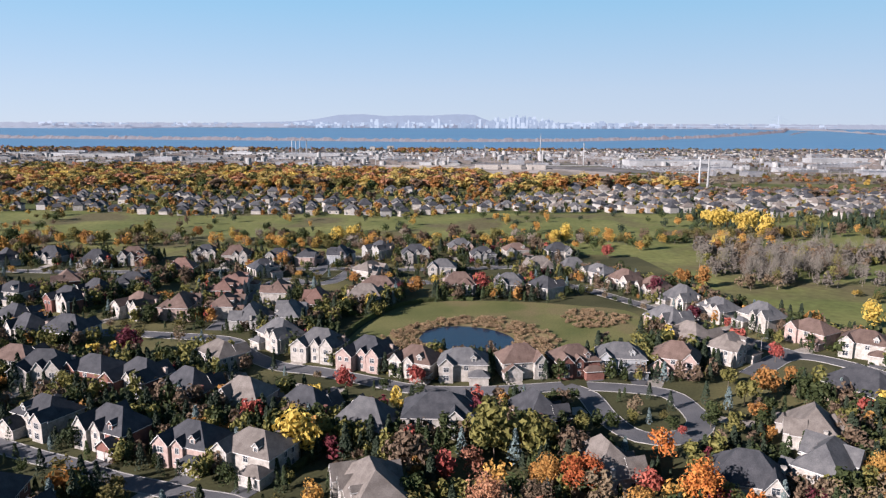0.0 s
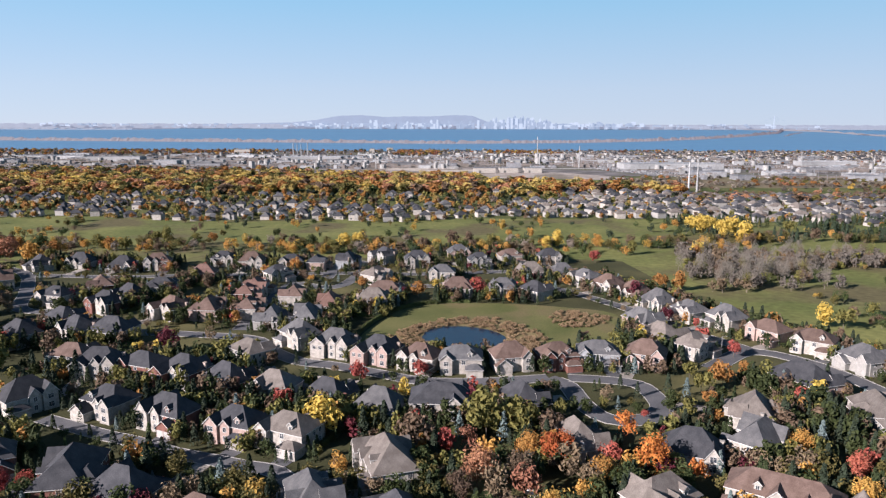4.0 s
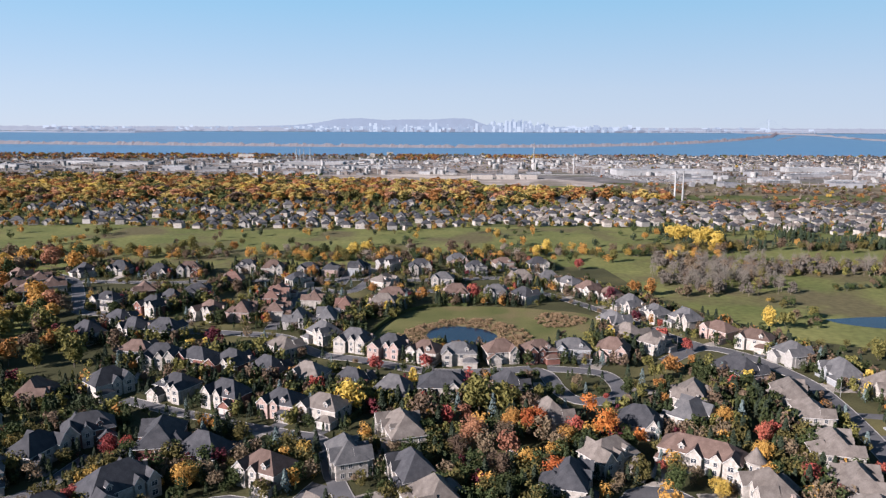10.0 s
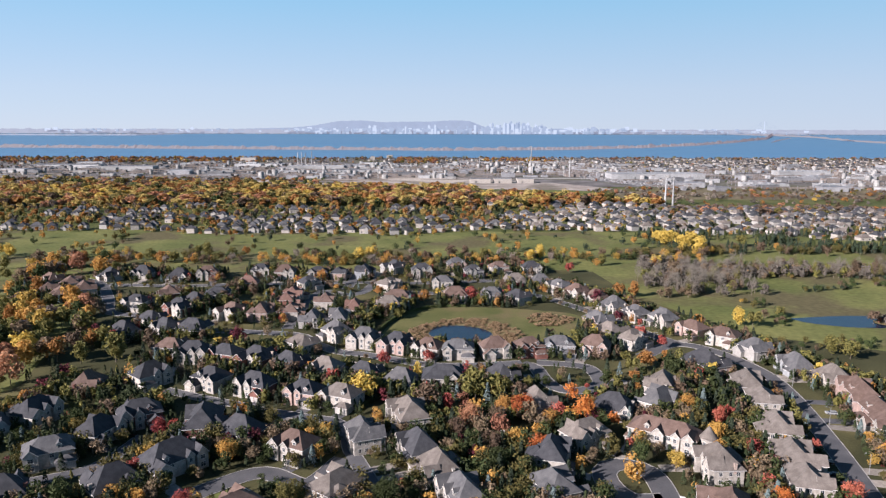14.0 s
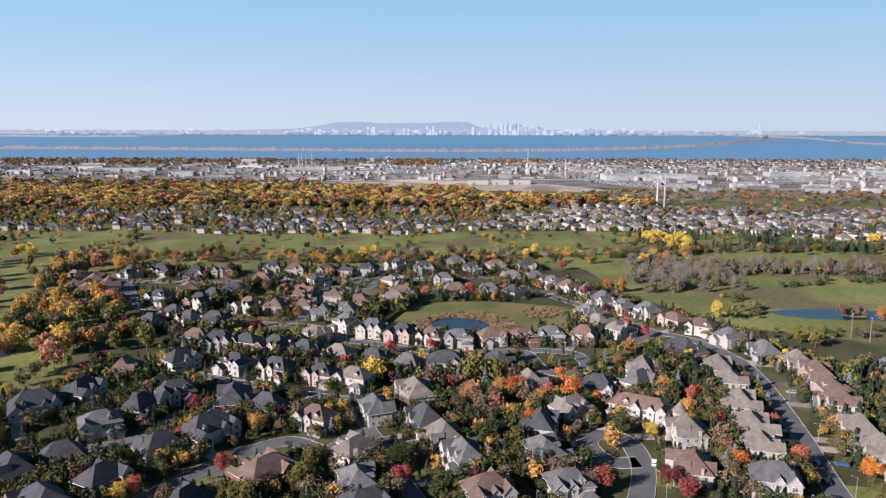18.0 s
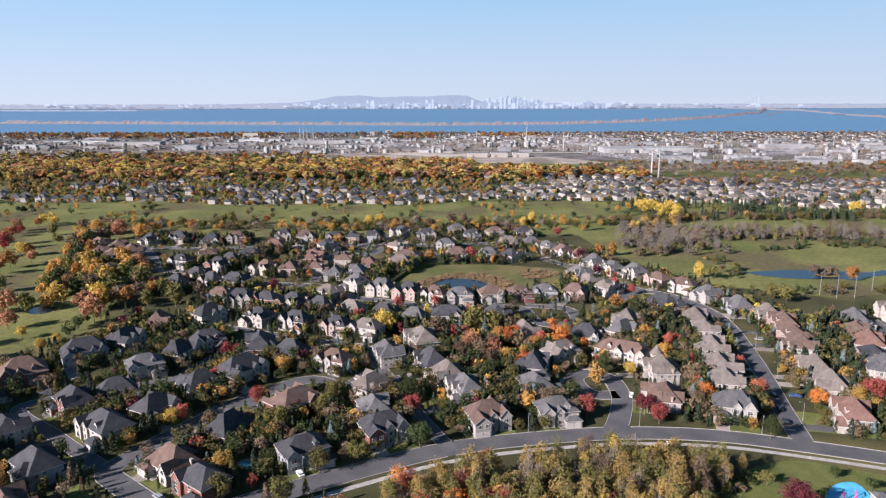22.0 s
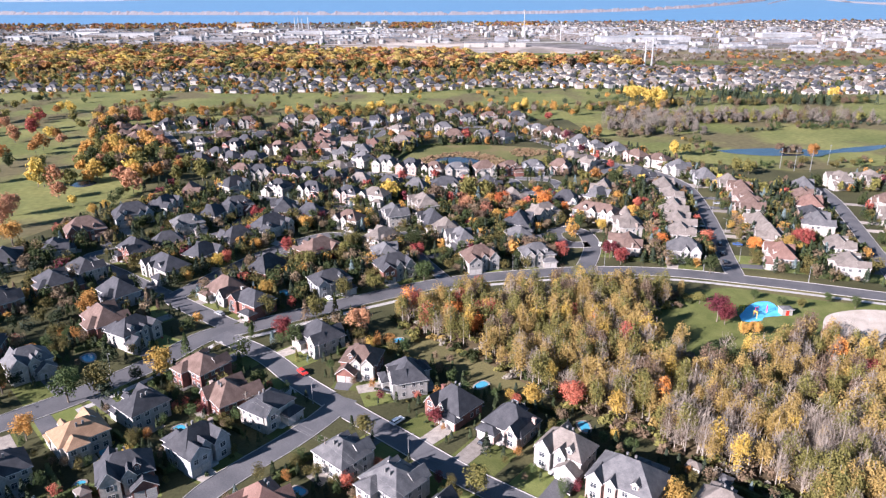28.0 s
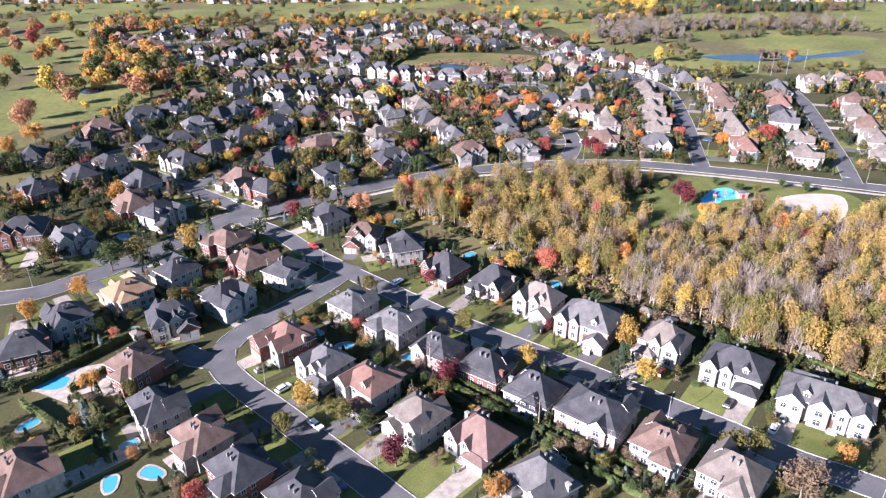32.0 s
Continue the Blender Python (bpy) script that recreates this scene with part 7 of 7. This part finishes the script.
WHEEL = Geo().tube((0, -0.11, 0), (0, 0.11, 0), 0.33, 0.33, 12).mesh("wheel")
RIM = Geo().tube((0, -0.13, 0), (0, 0.13, 0), 0.18, 0.18, 8).mesh("rim")
LIGHT = Geo().box(-0.06, 0.06, -0.2, 0.2, -0.08, 0.08).mesh("headlight")


def car(x, y, turn, code):
    ob = new("car")
    ob.matrix_basis = pose(x, y, 0.1, 0, 0, turn)
    tagged(ob, CAR_WORD[code] + " car parked beside the houses", "car", "parked cars")
    put("body", CAR_BODY, PAINTS[code], ob)
    put("cabin_glass", CAR_GLASS, GLASS, ob)
    put("roof_panel", CAR_ROOF, PAINTS[code], ob)
    for wx in (-1.35, 1.4):
        for wy in (-0.8, 0.8):
            w = put("wheel", WHEEL, TYRE, ob, pose(wx, wy, 0.33))
            put("rim", RIM, METAL, w)
    for wy in (-0.6, 0.6):
        put("headlight", LIGHT, LAMPGLASS, ob, pose(2.24, wy, 0.66))


for row in [(-20.3, -76.0, 47, "w"), (4.3, -86.3, 47, "k"), (-56.0, -123.5, 40, "g"), (-48.7, -132.2, 47, "w"), (-38.1, -147.0, -45, "w"), (-23.3, -149.3, 46, "k"), (-30.4, -168.6, 46, "b"), (24.2, -106.6, 53, "k"), (36.2, -117.9, 51, "w"), (53.2, -129.1, 50, "r"), (66.8, -142.4, 51, "k"), (74.3, -152.0, 48, "w"), (78.5, -148.0, 48, "g"), (-52.5, -47.9, -49, "r"), (-23.5, -59.9, -28, "k"), (-39.0, -46.6, 46, "k"), (-3.7, -77.1, 47, "k"), (73.9, 28.1, 86, "w"), (126.3, 57.0, 78, "k"), (123.3, 45.9, 78, "k"), (-52.1, 10.7, 120, "w"), (-92.4, -2.7, 141, "g"), (127.5, 87.0, 166, "k"), (130.3, 95.9, 168, "k"), (121.9, 78.0, 166, "k"), (130.2, 69.8, 76, "k"), (138.5, 69.1, 166, "b"), (72.1, 70.7, 74, "w"), (46.4, 58.4, 158, "w"), (132.0, 116.9, 168, "k"), (155.1, 137.8, 170, "g"), (21.8, 118.6, -48, "w")]:
    car(*row)


# ---- street lamps, poles and cables ----
GALV = surface("galvanised_steel", (0.17, 0.175, 0.18), (0.24, 0.245, 0.25), 2, 9, 0.5, 0, 0.1)
LAMP_PARTS = [("pole", Geo().tube((0, 0, 0), (0, 0, 7.2), 0.1, 0.06, 8).mesh("pole")), ("arm", Geo().tube((0, 0, 7.1), (1.4, 0, 7.5), 0.045, 0.035, 6).mesh("arm")),
              ("lamp_head", loft([(1.3, 1.95, 0.13, 7.42), (1.32, 1.9, 0.16, 7.5), (1.4, 1.8, 0.1, 7.58)]).mesh("lamp_head")), ("base", Geo().tube((0, 0, 0), (0, 0, 0.5), 0.18, 0.14, 8).mesh("base"))]


def street_lamp(x, y, turn):
    ob = new("street_lamp")
    ob.matrix_basis = pose(x, y, 0, 0, 0, turn)
    tagged(ob, "slim grey steel street lamp beside the kerb", "street lamp", "street lamps")
    for n, me in LAMP_PARTS:
        put(n, me, GALV, ob)


for name, every, side in (("street_a", 13, -1), ("street_b", 13, 1), ("boulevard", 13, 1), ("street_f", 13, -1)):
    width, line = STREETS[name]
    for i in range(6, len(line) - 1, every):
        d = line[i + 1] - line[i]
        d /= np.linalg.norm(d)
        nx, ny = -d[1] * side, d[0] * side
        px, py = line[i][0] + nx * (width / 2 + 1.0), line[i][1] + ny * (width / 2 + 1.0)
        if road_distance(px, py) > 0.5:
            street_lamp(px, py, math.degrees(math.atan2(-ny, -nx)))

TIMBER = surface("weathered_timber", (0.16, 0.13, 0.10), (0.25, 0.21, 0.17), 1, 8, 0.9, 0.3, 0.15)
CABLE = surface("cable", (0.10, 0.10, 0.10), (0.16, 0.16, 0.16), 1, 3, 0.6, 0, 0)
for x, y in POLES:
    ob = new("utility_pole")
    ob.location = (x, y, 0)
    tagged(ob, "weathered timber utility pole between the gardens", "utility pole", "utility poles")
    put("shaft", Geo().tube((0, 0, -0.3), (0, 0, 9.5), 0.15, 0.1, 8).mesh("shaft"), TIMBER, ob)
    put("crossarm", Geo().box(-0.9, 0.9, -0.06, 0.06, 8.8, 8.95).mesh("crossarm"), TIMBER, ob, pose(0, 0, 0, 0, 0, 45))
for (ax, ay), (bx, by) in zip(POLES, POLES[1:]):
    for off, z in ((-0.7, 9.0), (0.7, 9.0), (0.0, 7.4)):
        g = Geo()
        for k in range(8):
            p, q = k / 8, (k + 1) / 8
            sag = [z - 3.0 * u * (1 - u) for u in (p, q)]
            g.tube((ax + (bx - ax) * p + off * 0.7, ay + (by - ay) * p + off * 0.7, sag[0]), (ax + (bx - ax) * q + off * 0.7, ay + (by - ay) * q + off * 0.7, sag[1]), 0.022, 0.022, 4)
        tagged(put("cable", g.mesh("cable"), CABLE), "thin dark overhead cable between timber poles", "cable", "overhead cables")
for x, y in [(230.9, 221.5), (236.9, 213.4), (247.8, 213.2), (269.2, 230.5)]:
    ob = new("net_pole")
    ob.location = (x, y, 0)
    tagged(ob, "tall thin pale pole on the golf course", "pole", "golf course poles")
    put("shaft", Geo().tube((0, 0, 0), (0, 0, 14), 0.16, 0.1, 8).mesh("shaft"), GALV, ob)
    put("cap", Geo().box(-0.3, 0.3, -0.3, 0.3, 14, 14.3).mesh("cap"), GALV, ob)


# ---- garden sheds, terrace, court and playground ----
def shed(x, y, turn, wall, roof):
    ob = new("garden_shed")
    ob.matrix_basis = pose(x, y, 0, 0, 0, turn)
    tagged(ob, "small pale garden shed with a grey roof", "shed", "garden sheds")
    body = Geo().box(-1.8, 1.8, -1.4, 1.4, -0.1, 2.2)
    top = Geo()
    top.hip(-1.8, 1.8, -1.4, 1.4, 2.2, radians(32), 0.25)
    put("wall", body.mesh("wall"), wall, ob)
    put("roof", top.mesh("roof"), [roof, TRIM], ob)
    put("door", Geo().box(-0.5, 0.5, -1.46, -1.38, 0, 1.9).mesh("door"), DOOR, ob)
    window(ob, 1.15, -1.4, 0.9, 0, 0.6, 0.7, True)


for n, (x, y) in enumerate([(57.6, -99.7), (63.3, -105.6), (97.9, -124.7), (-14.4, -56.9), (-96.5, -106.5), (-26.0, -116.2), (43.2, -138.8)]):
    shed(x, y, -42 + 90 * (n % 2), WALLS["w" if n % 3 else "s"], ROOFS["g" if n % 2 else "t"])


def gazebo(x, y, turn, top, label):
    ob = new("gazebo")
    ob.matrix_basis = pose(x, y, 0.08, 0, 0, turn)
    tagged(ob, label, "gazebo", "garden gazebos")
    canopy = Geo()
    canopy.hip(-1.7, 1.7, -1.7, 1.7, 2.5, radians(30), 0.2, board=0)
    put("canopy", canopy.mesh("canopy"), top, ob)
    post, rail = Geo().box(-0.06, 0.06, -0.06, 0.06, 0, 2.5).mesh("post"), Geo().box(-1.6, 1.6, -0.05, 0.05, 0.8, 0.9).mesh("rail")
    for px in (-1.6, 1.6):
        for py in (-1.6, 1.6):
            put("post", post, TIMBER, ob, pose(px, py, 0))
    put("rail", rail, TIMBER, ob, pose(0, 1.6, 0))


gazebo(15.9, -141.4, -42, TRIM, "white canvas garden gazebo on a patio")
gazebo(2.8, -145.8, -42, ROOFS["r"], "small red-brown roofed garden gazebo beside a hedge")
sheet("terrace", TERRACE, 0.06, PAVER, "wide beige paved pool terrace", "terrace")
COURT = [(86.6, -132.5), (91.7, -127.6), (95.4, -132.8), (90.3, -137.4)]
sheet("sports_court", COURT, 0.06, RUBBER, "blue garden sports court", "court")
mid = [sum(p[i] for p in COURT) / 4 for i in (0, 1)]
RED = surface("court_red", (0.36, 0.05, 0.06), (0.44, 0.07, 0.08), 0.5, 5, 0.85, 0, 0, 0.3, True)
sheet("court_key", [(mid[0] + (p[0] - mid[0]) * 0.58, mid[1] + (p[1] - mid[1]) * 0.62) for p in COURT], 0.07, RED, "red key of the sports court", "court")
HX, HY = (125.5, -7.3)
hut = new("park_hut")
hut.location = (HX, HY, 0)
tagged(hut, "small white park hut with a red door", "hut")
put("wall", Geo().box(-2, 2, -1.6, 1.6, 0, 2.6).mesh("wall"), WALLS["w"], hut)
top = Geo()
top.hip(-2, 2, -1.6, 1.6, 2.6, radians(22), 0.4)
put("roof", top.mesh("roof"), [ROOFS["g"], TRIM], hut)
put("door", Geo().box(-0.6, 0.6, -1.68, -1.6, 0, 2.1).mesh("door"), PAINTS["r"], hut, None, "red painted door")
YELLOW = surface("yellow_paint", (0.6, 0.42, 0.02), (0.7, 0.5, 0.04), 1, 6, 0.5, 0, 0)
PINK = surface("pink_paint", (0.55, 0.05, 0.2), (0.65, 0.08, 0.26), 1, 6, 0.5, 0, 0)
for k, (dx, dy, paint) in enumerate(((-16, 2.5, YELLOW), (-11, 0.5, PINK), (-6.5, 1.5, PINK), (-13, -3.0, YELLOW))):
    ob = new("water_play_arch")
    ob.matrix_basis = pose(HX + dx, HY + dy, 0.05, 0, 0, 35 * k)
    tagged(ob, ("yellow" if paint is YELLOW else "pink") + " painted steel playground water arch", "play arch", "playground arches")
    for px in (-0.9, 0.9):
        put("post", Geo().tube((0, 0, 0), (0, 0, 2.6), 0.12, 0.12, 8).mesh("post"), paint, ob, pose(px, 0, 0))
    put("beam", Geo().tube((-1.1, 0, 2.6), (1.1, 0, 2.6), 0.14, 0.14, 8).mesh("beam"), paint, ob)


# ---- road markings and the path beside the boulevard ----
width, line = STREETS["boulevard"]
arr = np.array(line)
way = np.gradient(arr, axis=0)
way /= np.linalg.norm(way, axis=1)[:, None]
side = np.stack([-way[:, 1], way[:, 0]], 1)
path, dash = Geo(), Geo()
for i in range(14, len(arr) - 1):
    a, b = arr[i] - side[i] * 7.2, arr[i + 1] - side[i + 1] * 7.2
    c, d = arr[i] - side[i] * 9.4, arr[i + 1] - side[i + 1] * 9.4
    if road_distance(*((a + c) / 2)) > 0.2:
        path.add([(*a, 0.06), (*c, 0.06), (*d, 0.06), (*b, 0.06)], [(0, 1, 2, 3)])
    if i % 3 == 0:
        p, q = arr[i] + side[i] * 0.07, arr[i] - side[i] * 0.07
        r_, s_ = arr[i] + way[i] * 2 - side[i] * 0.07, arr[i] + way[i] * 2 + side[i] * 0.07
        dash.add([(*p, 0.2), (*q, 0.2), (*r_, 0.2), (*s_, 0.2)], [(0, 1, 2, 3)])
tagged(put("pavement", path.mesh("pavement"), CONCRETE), "pale concrete path beside the boulevard", "pavement", kind="structure")
for n, name in enumerate(("street_a", "street_e", "street_f", "street_g")):
    w, l = STREETS[name]
    i = 3
    d = (l[i + 1] - l[i]) / np.linalg.norm(l[i + 1] - l[i])
    nrm = np.array((-d[1], d[0]))
    g = Geo()
    a, b = l[i] + nrm * 0.2, l[i] + nrm * (w / 2 - 0.3)
    c, e = b + d * 0.45, a + d * 0.45
    g.add([(*a, 0.2), (*b, 0.2), (*c, 0.2), (*e, 0.2)], [(0, 3, 2, 1)])
    tagged(put("stop_line", g.mesh("stop_line"), PAINT), "white painted stop line at the junction", "road marking", kind="structure")
